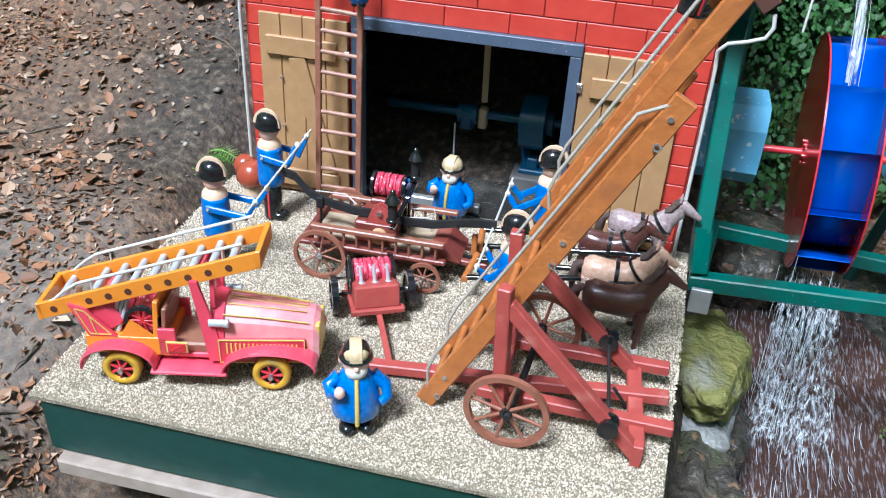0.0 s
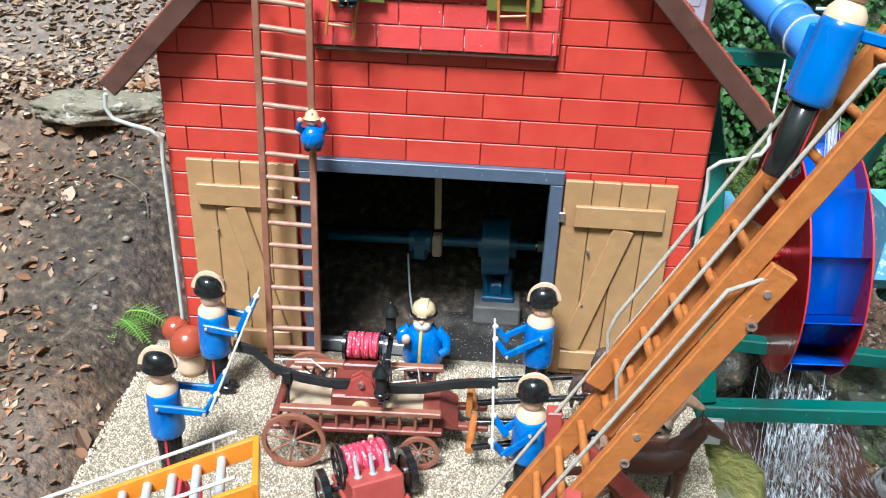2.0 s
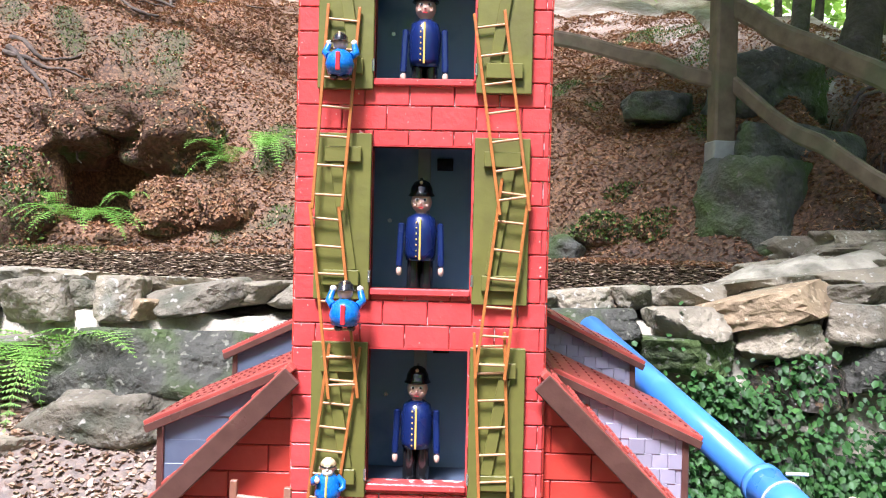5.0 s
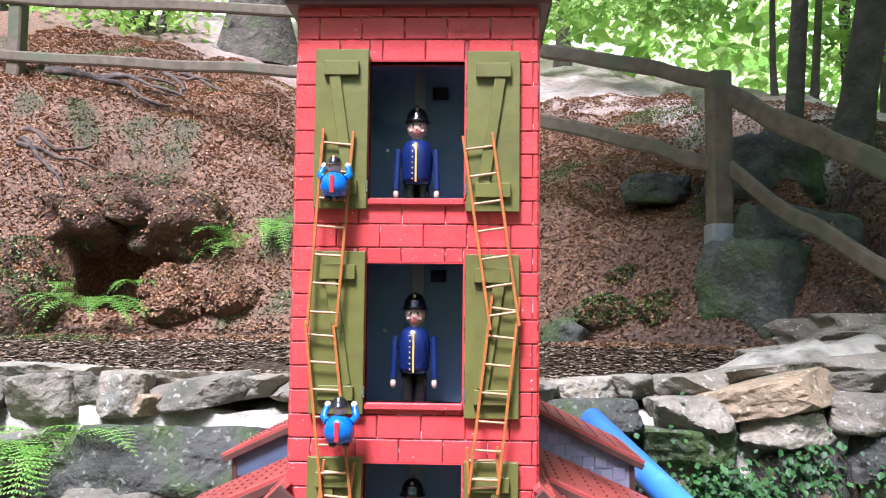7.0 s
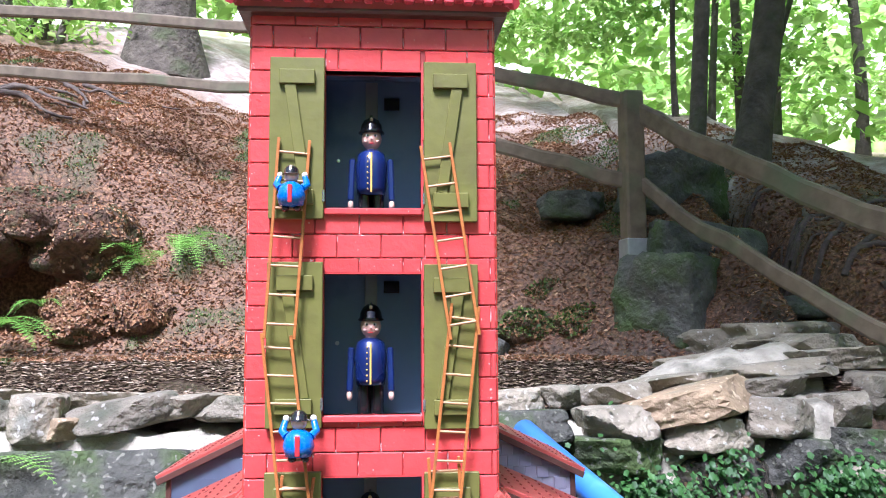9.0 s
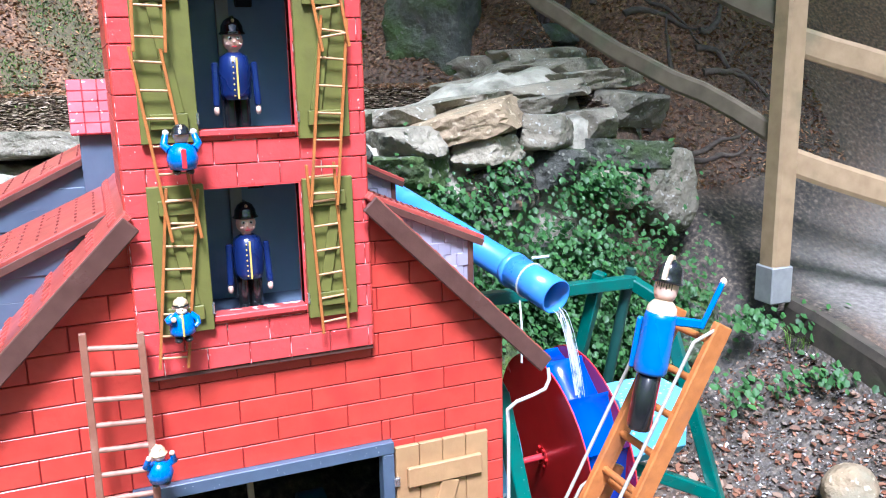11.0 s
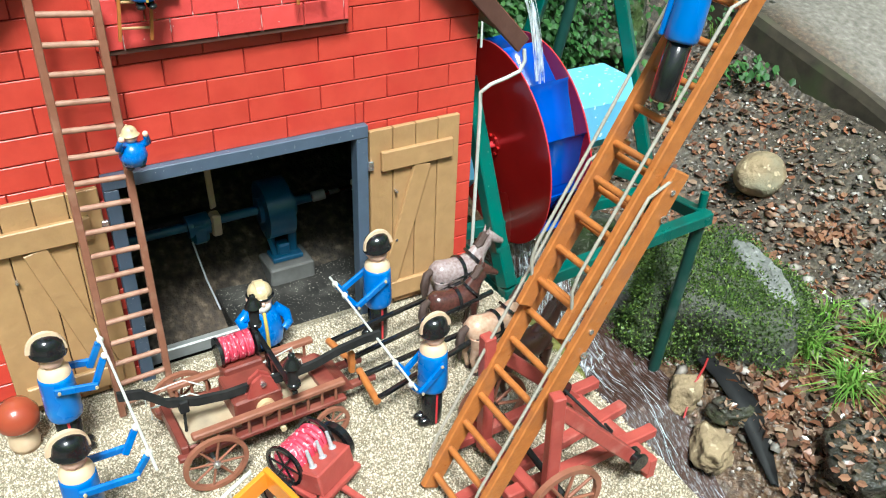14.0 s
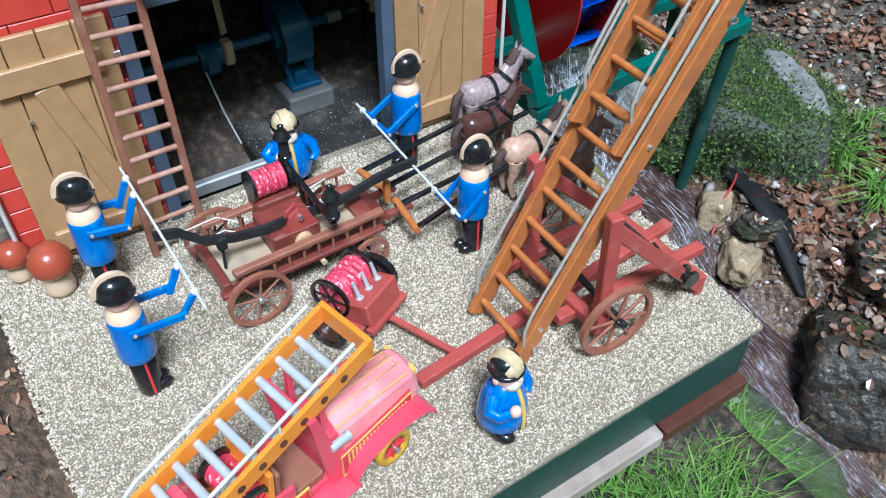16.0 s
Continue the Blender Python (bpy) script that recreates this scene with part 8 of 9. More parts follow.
part("pump_block", Kit().box((0.0, 0, 0.095), (0.09, 0.088, 0.05), None, 0.004), WAGON, wagon)
part("pump_barrel", Kit().rod((0.01, -0.055, 0.094), (0.01, -0.03, 0.094), 0.017, n=16), PUMP_GOLD, wagon, "pale golden pump barrel")
part("outlet", Kit().rod((0.03, -0.076, 0.052), (0.03, -0.05, 0.052), 0.0055, n=10), BRASS, wagon)
for y in (-0.042, -0.028):
    part("pivot_cheek", Kit().add([(-0.026, y, 0.10), (0.046, y, 0.10), (0.028, y, 0.150), (0.010, y, 0.162), (-0.008, y, 0.150), (-0.026, y + 0.006, 0.10), (0.046, y + 0.006, 0.10), (0.028, y + 0.006, 0.150), (0.010, y + 0.006, 0.162), (-0.008, y + 0.006, 0.150)],
                                  [(0, 1, 2, 3, 4), (9, 8, 7, 6, 5), (0, 5, 6, 1), (1, 6, 7, 2), (2, 7, 8, 3), (3, 8, 9, 4), (4, 9, 5, 0)]), CART, wagon, "red pivot cheek of the pump lever")
part("pivot_bolt", Kit().rod((0.010, -0.048, 0.145), (0.010, -0.018, 0.145), 0.0055, n=10), CHROME, wagon)
lever = [(-0.222, -0.004, 0.190), (-0.185, -0.010, 0.184), (-0.15, -0.018, 0.154), (-0.10, -0.022, 0.139), (-0.05, -0.024, 0.132), (0.01, -0.024, 0.132), (0.07, -0.022, 0.124), (0.12, -0.018, 0.124), (0.17, -0.020, 0.138), (0.215, -0.026, 0.148), (0.252, -0.030, 0.152)]
part("pump_lever", Kit().loft([[(x, y - 0.004, z - 0.0085), (x, y + 0.004, z - 0.0085), (x, y + 0.004, z + 0.0085), (x, y - 0.004, z + 0.0085)] for x, y, z in lever], 0, False), DULL_BLACK, wagon, "long wavy black pump lever")
part("lever_clamp", Kit().box((-0.125, -0.021, 0.140), (0.016, 0.018, 0.026), None, 0.002).rod((-0.127, -0.02, 0.08), (-0.125, -0.021, 0.13), 0.0028, n=8), DULL_BLACK, wagon)
part("reel_core", Kit().rod((-0.026, 0.063, 0.158), (0.031, 0.063, 0.158), 0.021, n=18), HOSE_RED, wagon, "small reel wound with red cord")
for i in range(11):
    turn = [(-0.024 + i * 0.0052 + 0.0016 * math.sin(a + 2 * i), 0.063 + 0.0225 * math.cos(a), 0.158 + 0.0225 * math.sin(a)) for a in (q * math.tau / 18 for q in range(18))]
    part("cord_turn", Kit().tube(turn, 0.0031, 7, closed=True), HOSE_RED, wagon)
for x in (-0.032, 0.037):
    part("reel_flange", Kit().rod((x - 0.003, 0.063, 0.158), (x + 0.003, 0.063, 0.158), 0.028, n=20), BLACK, wagon)
part("reel_stand", Kit().box((0.004, 0.060, 0.115), (0.075, 0.05, 0.035), None, 0.003), WAGON, wagon)
for lx, ly, z in ((0.051, 0.089, 0.180), (0.050, -0.088, 0.168)):
    ln = part("lantern", Kit().rod((lx, ly, z - 0.006), (lx, ly, z + 0.034), 0.0095, 0.0105, n=8), DULL_BLACK, wagon, "small dark grey lantern")
    part("lantern_roof", Kit().lathe([(0.0165, z + 0.034), (0.009, z + 0.048), (0.0055, z + 0.052), (0.006, z + 0.058), (0.0, z + 0.061)], Matrix.Translation((lx, ly, 0)), 10), BLACK, ln)
    part("lantern_foot", Kit().lathe([(0.0, z - 0.012), (0.013, z - 0.010), (0.013, z - 0.004), (0.0, z - 0.003)], Matrix.Translation((lx, ly, 0)), 10), BLACK, ln)
    part("lantern_post", Kit().rod((lx, ly, z - 0.028), (lx, ly, z - 0.01), 0.0035, n=8), BLACK, ln)
part("lamp_arm", Kit().beam((0.051, 0.094, 0.155), (0.050, -0.093, 0.143), 0.010, 0.007, 0.001).beam((0.051, 0.030, 0.08), (0.051, 0.030, 0.155), 0.010, 0.012, 0.001).beam((0.051, 0.006, 0.08), (0.051, 0.006, 0.152), 0.010, 0.012, 0.001), BLACK, wagon, "black lamp yoke across the wagon")
for y0 in (-0.02, 0.02):
    part("wire_handle", Kit().tube([(-0.17, y0 + 0.05, 0.086), (-0.17, y0 + 0.05, 0.112), (-0.10, y0 + 0.05, 0.115), (-0.07, y0 + 0.03, 0.105)], 0.0016, 6), WIRE, wagon)
    part("wire_handle", Kit().tube([(0.035, y0 + 0.01, 0.09), (0.04, y0 + 0.02, 0.118), (0.105, y0 + 0.03, 0.122), (0.11, y0 + 0.03, 0.09)], 0.0016, 6), WIRE, wagon)
for sg in (-1, 1):
    part("swingle_bar", Kit().rod((0.215, sg * 0.012, 0.064), (0.205, sg * 0.105, 0.060), 0.0075, n=10), LADDER, wagon, "orange wooden swingle bar")
part("step", Kit().box((0.205, 0.0, 0.08), (0.012, 0.012, 0.05), None, 0.002), LADDER, wagon)
for y, y2 in ((-0.10, -0.055), (-0.028, -0.045), (0.028, 0.035), (0.098, 0.10)):
    part("horse_shaft", Kit().beam((0.205, y, 0.062), (0.565, y2, 0.100), 0.009, 0.009, 0.001), BLACK, wagon, "black wooden horse shaft")


# ---- horses ----
def horse(at, turn, s, mats, head_up=1.0, harness=True, label="", white_feet=False):
    k = Kit()

    def ring(c, ry, rz, d=(1, 0, 0)):
        q = Vector(d).normalized().to_track_quat("X", "Z")
        return [Vector(c) + q @ Vector((0, ry * math.cos(t * math.tau / 14), rz * math.sin(t * math.tau / 14))) for t in range(14)]

    k.loft([ring((-0.40, 0, 0.66), 0.04, 0.05), ring((-0.38, 0, 0.66), 0.12, 0.14), ring((-0.28, 0, 0.66), 0.178, 0.185), ring((-0.10, 0, 0.63), 0.178, 0.18), ring((0.10, 0, 0.62), 0.175, 0.185), ring((0.26, 0, 0.65), 0.16, 0.20), ring((0.36, 0, 0.68), 0.11, 0.16), ring((0.40, 0, 0.69), 0.05, 0.08)], 0)
    z = 1.0 + 0.10 * head_up
    k.loft([ring((0.24, 0, 0.70), 0.12, 0.17, (0.5, 0, 0.9)), ring((0.36, 0, 0.86), 0.075, 0.125, (0.5, 0, 0.9)), ring((0.45, 0, z - 0.04), 0.06, 0.10, (0.6, 0, 0.8)), ring((0.49, 0, z + 0.05), 0.055, 0.075, (0.9, 0, 0.4))], 0)
    k.loft([ring((0.42, 0, z + 0.08), 0.03, 0.03, (1, 0, -0.5)), ring((0.46, 0, z + 0.06), 0.062, 0.08, (1, 0, -0.5)), ring((0.55, 0, z + 0.0), 0.055, 0.07, (1, 0, -0.5)), ring((0.66, 0, z - 0.07), 0.038, 0.045, (1, 0, -0.5)), ring((0.71, 0, z - 0.10), 0.036, 0.04, (1, 0, -0.4)), ring((0.73, 0, z - 0.11), 0.015, 0.02, (1, 0, -0.4))], 0)
    for sg in (-1, 1):
        k.rod((0.44, sg * 0.035, z + 0.11), (0.46, sg * 0.05, z + 0.20), 0.022, 0.004, 8, 0)
        for x, sw in ((0.27, 0.03), (-0.30, -0.03)):
            k.tube([(x, sg * 0.09, 0.60), (x + sw * 0.3, sg * 0.095, 0.42), (x + (0.03 if x > 0 else -0.06), sg * 0.09, 0.28), (x + 0.0, sg * 0.09, 0.07), (x + 0.02, sg * 0.09, 0.03)], 0.05, 9, 0, radii=[0.10, 0.068, 0.04, 0.033, 0.042])
            k.rod((x + 0.02, sg * 0.09, 0.0), (x + 0.02, sg * 0.09, 0.06), 0.052, 0.04, 9, 2 if white_feet else 1)
    pts = [(0.30, 0, 0.93), (0.37, 0, z - 0.02), (0.43, 0, z + 0.09), (0.50, 0, z + 0.11)]
    for j in range(5):
        k.tube([(x - 0.03, 0.018 * (j - 2), zz + 0.01 - 0.012 * abs(j - 2)) for x, _, zz in pts], 0.028, 7, 1, radii=[0.02, 0.035, 0.034, 0.01])
    k.tube([(-0.39, 0, 0.74), (-0.47, 0.0, 0.70), (-0.50, 0.01, 0.52), (-0.49, 0.02, 0.26)], 0.04, 8, 1, radii=[0.04, 0.055, 0.06, 0.02])
    if harness:
        k.ring((0.02, 0, 0.635), (1, 0, 0), 0.188, 0.014, 0.05, 22, 3)
        k.ring((0.27, 0, 0.74), (0.75, 0, 0.66), 0.175, 0.025, 0.035, 22, 3)
        for sg in (-1, 1):
            k.tube([(0.25, sg * 0.165, 0.66), (0.0, sg * 0.18, 0.63), (-0.35, sg * 0.14, 0.60)], 0.014, 6, 3)
    return solid("horse_figure", k, [mats, MANE, WHITE, BLACK], label, "horse figurine", pose(*at, 0, 0, turn) @ Matrix.Scale(s, 4), "horse figurines")


horse((0.408, -0.385, 0), 4, 0.165, HORSE_DARK, 0.1, False, "dark brown toy horse standing on gravel", True)
horse((0.395, -0.295, 0), 3, 0.160, HORSE_CREAM, -0.2, True, "cream toy horse in black harness")
horse((0.372, -0.178, 0), 0, 0.152, HORSE_BAY, -0.3, True, "brown toy horse in black harness")
horse((0.430, -0.095, 0), 2, 0.168, HORSE_ROAN, -0.3, True, "greyish pink roan toy horse in harness")

# ---- hose reel trailer ----
reel = thing("hose_trailer", "small red trailer carrying a reel of red hose", "toy trailer", pose(-0.062, -0.445, 0, 0, 0, 28))
part("box", Kit().box((0.010, -0.012, 0.062), (0.088, 0.062, 0.045), Euler((radians(-14), 0, 0)).to_matrix(), 0.003), CART, reel, "red wooden tool box")
part("box_lip", Kit().box((0.010, -0.046, 0.042), (0.104, 0.016, 0.012), None, 0.002), CART, reel)
part("tongue", Kit().beam((0.012, -0.045, 0.034), (0.010, -0.185, 0.018), 0.011, 0.008, 0.001), CART, reel)
part("frame", Kit().beam((-0.05, 0.03, 0.035), (0.06, 0.03, 0.035), 0.012, 0.01, 0.001).beam((-0.035, -0.03, 0.035), (-0.035, 0.06, 0.035), 0.01, 0.01, 0.001).beam((0.05, -0.03, 0.035), (0.05, 0.06, 0.035), 0.01, 0.01, 0.001), CART, reel)
part("drum", Kit().rod((-0.028, 0.035, 0.075), (0.044, 0.035, 0.075), 0.024, n=18), HOSE_RED, reel)
for i in range(7):
    turn = [(-0.022 + i * 0.0102 + 0.003 * math.sin(a + i), 0.035 + 0.0265 * math.cos(a), 0.075 + 0.0265 * math.sin(a)) for a in (q * math.tau / 20 for q in range(20))]
    part("hose_turn", Kit().tube(turn, 0.0056, 8, closed=True), HOSE_RED, reel, "turn of faded red hose")
for x in (-0.034, 0.050):
    part("flange", Kit().ring((x, 0.035, 0.075), (1, 0, 0), 0.036, 0.006, 0.006, 24), BLACK, reel)
    for i in range(3):
        a = i * math.pi / 3
        part("flange_bar", Kit().rod((x, 0.035 - 0.034 * math.cos(a), 0.075 - 0.034 * math.sin(a)), (x, 0.035 + 0.034 * math.cos(a), 0.075 + 0.034 * math.sin(a)), 0.002, n=6), BLACK, reel)
for x in (-0.066, 0.084):
    w = part("wheel", Kit().ring((x, 0.022, 0.040), (1, 0, 0), 0.034, 0.011, 0.013, 26), BLACK, reel, "black wheel with red centre")
    part("wheel_disc", Kit().rod((x - 0.003, 0.022, 0.040), (x + 0.003, 0.022, 0.040), 0.030, n=20), BROWN, w)
    part("hub", Kit().rod((x - 0.008, 0.022, 0.040), (x + 0.008, 0.022, 0.040), 0.006, n=10), CHROME, w)
part("axle", Kit().rod((-0.066, 0.022, 0.040), (0.084, 0.022, 0.040), 0.0035), DULL_BLACK, reel)
for i in range(3):
    x = -0.016 + i * 0.026
    part("nozzle", Kit().rod((x, -0.012, 0.082), (x - 0.002, -0.002, 0.118), 0.0045, 0.003, 10).rod((x, -0.014, 0.080), (x, -0.012, 0.086), 0.007, n=10), SILVER, reel, "silver hose nozzle")

# ---- turntable ladder cart ----
cart = thing("ladder_cart", "red wooden two-wheeled cart carrying a tall extending ladder", "toy cart", Matrix.Translation((0.27, -0.60, 0)))


def cp(x, y, z):
    return Vector((x - 0.27, y + 0.60, z))


part("tongue", Kit().beam(cp(-0.05, -0.612, 0.012), cp(0.52, -0.566, 0.045), 0.022, 0.020, 0.002), CART, cart)
part("side_beam", Kit().beam(cp(0.20, -0.640, 0.042), cp(0.530, -0.640, 0.042), 0.022, 0.020, 0.002), CART, cart)
part("side_beam", Kit().beam(cp(0.19, -0.498, 0.046), cp(0.518, -0.488, 0.046), 0.022, 0.020, 0.002), CART, cart)
part("cross_beam", Kit().beam(cp(0.475, -0.690, 0.032), cp(0.455, -0.470, 0.036), 0.026, 0.020, 0.002), CART, cart)
part("cross_beam", Kit().beam(cp(0.245, -0.690, 0.052), cp(0.230, -0.480, 0.052), 0.022, 0.020, 0.002), CART, cart)
part("post", Kit().beam(cp(0.250, -0.692, 0.03), cp(0.240, -0.690, 0.292), 0.022, 0.022, 0.002), CART, cart)
part("post", Kit().beam(cp(0.235, -0.520, 0.03), cp(0.225, -0.520, 0.292), 0.022, 0.022, 0.002), CART, cart)
part("strut", Kit().beam(cp(0.245, -0.690, 0.262), cp(0.478, -0.690, 0.018), 0.020, 0.024, 0.002), CART, cart)
part("strut", Kit().beam(cp(0.235, -0.520, 0.262), cp(0.462, -0.500, 0.030), 0.020, 0.024, 0.002), CART, cart)
part("foot_post", Kit().box(cp(0.478, -0.692, 0.022), (0.018, 0.018, 0.044), None, 0.002), CART, cart)
part("foot", Kit().rod(cp(0.478, -0.692, -0.002), cp(0.478, -0.692, 0.006), 0.006, n=10), DULL_BLACK, cart)
for c in (cp(0.425, -0.705, 0.078), cp(0.405, -0.512, 0.100)):
    part("spool", Kit().rod(c + Vector((0, -0.010, 0)), c + Vector((0, 0.012, 0)), 0.011, n=14).rod(c + Vector((0, -0.012, 0)), c + Vector((0, -0.006, 0)), 0.017, n=16).rod(c + Vector((0, 0.008, 0)), c + Vector((0, 0.014, 0)), 0.017, n=16), BLACK, cart, "black winch spool")
part("winch_rod", Kit().rod(cp(0.425, -0.70, 0.078), cp(0.405, -0.512, 0.100), 0.003), DULL_BLACK, cart)
part("crank", Kit().tube([cp(0.425, -0.62, 0.087), cp(0.445, -0.62, 0.06), cp(0.45, -0.61, 0.04)], 0.0028, 7), DULL_BLACK, cart)
part("axle", Kit().rod(cp(0.268, -0.730, 0.071), cp(0.285, -0.460, 0.071), 0.006), DULL_BLACK, cart)
spoked(cart, cp(0.264, -0.714, 0.071), (0.05, 1, 0), 0.071, 0.010, 8, WHEEL_WOOD, BLACK, 0.0035, 0.010, "brown spoked cart wheel")
spoked(cart, cp(0.284, -0.468, 0.071), (0.05, 1, 0), 0.071, 0.010, 8, WHEEL_WOOD, BLACK, 0.0035, 0.010, "brown spoked cart wheel")
LD = Vector((0.319, 0, 0.584)).normalized()
LN = Vector((-LD.z, 0, LD.x))
LB = Vector((0.120, 0, 0.017))


def on_ladder(s, up, y):
    p = LB + LD * s + LN * up
    return Vector((p.x - 0.27, y + 0.60, p.z))


for y in (-0.657, -0.531):
    part("ladder_rail", Kit().beam(on_ladder(-0.012, 0, y), on_ladder(0.672, 0, y), 0.013, 0.034, 0.002, up=LN), LADDER, cart, "orange-brown ladder rail")
for i in range(12):
    part("ladder_rung", Kit().rod(on_ladder(0.018 + i * 0.057, 0.004, -0.657), on_ladder(0.018 + i * 0.057, 0.004, -0.531), 0.0062, n=9), LADDER, cart)
for y in (-0.643, -0.545):
    part("upper_rail", Kit().beam(on_ladder(0.37, 0.030, y), on_ladder(0.932, 0.030, y), 0.012, 0.030, 0.002, up=LN), LADDER, cart, "orange-brown rail of the upper ladder")
for i in range(9):
    part("upper_rung", Kit().rod(on_ladder(0.42 + i * 0.0605, 0.030, -0.643), on_ladder(0.42 + i * 0.0605, 0.030, -0.545), 0.0058, n=9), LADDER, cart)
for y, s0, s1, base in ((-0.661, 0.02, 0.655, 0.0), (-0.527, 0.02, 0.655, 0.0), (-0.645, 0.42, 0.92, 0.030), (-0.543, 0.42, 0.92, 0.030)):
    pts = []
    for i in range(19):
        f = i / 18
        pts.append(on_ladder(s0 + (s1 - s0) * f, base + 0.012 + 0.026 * smooth_step(0, 0.08, f) * smooth_step(1.0, 0.94, f), y))
    part("wire_rail", Kit().tube(pts, 0.0028, 7), ROPE, cart, "grey wire hand rail along the ladder")
for s, y in ((0.02, -0.664), (0.36, -0.664), (0.60, -0.664)):
    part("eye_bolt", Kit().ring(on_ladder(s, -0.010, y - 0.004), (0.3, 1, 0), 0.005, 0.0025, 0.0025, 12), CHROME, cart)
    part("bolt", Kit().rod(on_ladder(s + 0.04, 0, y - 0.002), on_ladder(s + 0.04, 0, y + 0.004), 0.0045, n=8), CHROME, cart)
# doll on top of the ladder
fireman((0.424, -0.612, 0.702), 38, 1.0, label="wooden fireman doll standing high on the ladder, one arm raised", arms=False, lean=11, slim=0.75)

# ---- painted wooden mushrooms ----
for x, y, s, lab in ((-0.480, -0.092, 1.0, "larger shiny brown-red wooden mushroom on gravel"), (-0.534, -0.022, 0.78, "smaller shiny brown-red wooden mushroom on gravel")):
    mu = thing("toy_mushroom", lab, "mushroom", pose(x, y, 0) @ Matrix.Scale(s, 4), "toy mushrooms")
    part("stem", Kit().lathe([(0.0, 0.0), (0.024, 0.0), (0.027, 0.012), (0.023, 0.045), (0.020, 0.055), (0.0, 0.056)], None, 20), PALE, mu, "bare pale wooden stem")
    part("cap", Kit().lathe([(0.0, 0.050), (0.030, 0.050), (0.0385, 0.062), (0.037, 0.080), (0.026, 0.098), (0.012, 0.105), (0.0, 0.106)], None, 24), MUSH, mu, "glossy brown-red cap")

# ---- water wheel, its frame, pipe and water ----
WC = Vector((0.855, 0.313, 0.167))
WR = 0.284
WW = 0.060
wheel = thing("water_wheel", "red and blue painted metal water wheel, wet and shining", "water wheel", pose(*WC, 0, -4.2, -3.4))
for sg in (-1, 1):
    part("disc", Kit().rod((sg * WW - 0.002, 0, 0), (sg * WW + 0.002, 0, 0), WR, n=64).rod((sg * WW - 0.003, 0, 0), (sg * WW + 0.003, 0, 0), 0.030, n=20), WHEEL_RED, wheel, "dark red wheel disc")
    part("disc_edge", Kit().ring((sg * WW, 0, 0), (1, 0, 0), WR, 0.002, 0.003, 64), HUB_RED, wheel, "brighter red disc edge")
    for i in range(6):
        a = i * math.tau / 6
        part("bolt", Kit().rod((sg * (WW + 0.002), 0.026 * math.cos(a), 0.026 * math.sin(a)), (sg * (WW + 0.009), 0.026 * math.cos(a), 0.026 * math.sin(a)), 0.005, n=8), WHEEL_RED, wheel)
DRUM = WR - 0.062
part("drum", Kit().rod((-WW + 0.002, 0, 0), (WW - 0.002, 0, 0), DRUM, n=48), WHEEL_BLUE, wheel, "bright blue drum")
for i in range(12):
    a0 = i * math.tau / 12 + 0.10
    rings = []
    for q in range(9):
        f = q / 8
        a, r = a0 + 0.60 * f ** 1.5, WR - 0.006 - (WR - DRUM - 0.004) * (1 - (1 - f) ** 1.7)
        rings.append([(sx * (WW - 0.002), (r + dr) * math.cos(a), (r + dr) * math.sin(a)) for sx, dr in ((-1, 0), (1, 0), (1, 0.003), (-1, 0.003))])
    part("bucket", Kit().loft(rings, 0, True), WHEEL_BLUE, wheel, "curved blue bucket plate")
part("shaft", Kit().rod((-0.22, 0, 0), (0.20, 0, 0), 0.009, n=14), HUB_RED, wheel, "red wheel shaft")

stand = thing("wheel_stand", "green painted welded steel frame carrying the water wheel", "steel frame", Matrix.Translation((0.9, 0.1, -0.5)))


def sp(x, y, z):
    return Vector((x - 0.9, y - 0.1, z + 0.5))


BARS = [((0.555, -0.10, 0.0), (1.225, -0.097, 0.034)), ((0.570, -0.10, 0.020), (0.562, -0.065, 0.115)), ((0.562, -0.070, 0.100), (0.555, 0.10, 0.470)), ((0.555, 0.095, 0.460), (0.60, 0.52, 0.60)), ((0.60, 0.52, 0.57), (1.205, 0.50, 0.565)), ((1.200, 0.51, 0.565), (1.250, 0.40, 0.515)),
        ((1.245, 0.405, 0.525), (1.355, 0.25, -0.08)), ((1.362, 0.26, -0.09), (1.210, -0.10, 0.035)), ((1.36, 0.25, -0.09), (0.62, 0.27, -0.06)), ((0.575, -0.085, -0.005), (0.62, 0.27, -0.06)), ((0.60, 0.34, 0.10), (0.60, 0.52, 0.60)),
        ((1.34, 0.262, -0.05), (1.06, 0.31, 0.085)), ((1.10, 0.52, 0.60), (1.05, 0.60, 0.20))]
for a, b in BARS:
    part("bar", Kit().beam(sp(*a), sp(*b), 0.036, 0.036, 0.003), STEEL_GREEN, stand, "square green steel tube")
for a, b in (((1.212, -0.085, 0.03), (1.190, -0.050, -0.56)), ((1.36, 0.26, -0.06), (1.36, 0.26, -0.55)), ((0.60, 0.50, 0.55), (0.60, 0.50, -0.6)), ((1.21, 0.52, 0.6), (1.05, 0.62, -0.5))):
    part("leg", Kit().rod(sp(*a), sp(*b), 0.017, n=12), GREEN, stand, "round dark green leg")
part("bolt", Kit().rod(sp(1.235, -0.06, 0.03), sp(1.235, -0.06, 0.085), 0.012), STEEL_GREEN, stand)
part("hanger", Kit().box(sp(0.585, -0.13, -0.03), (0.045, 0.012, 0.06), None, 0.002), GALV, stand, "galvanised bracket")
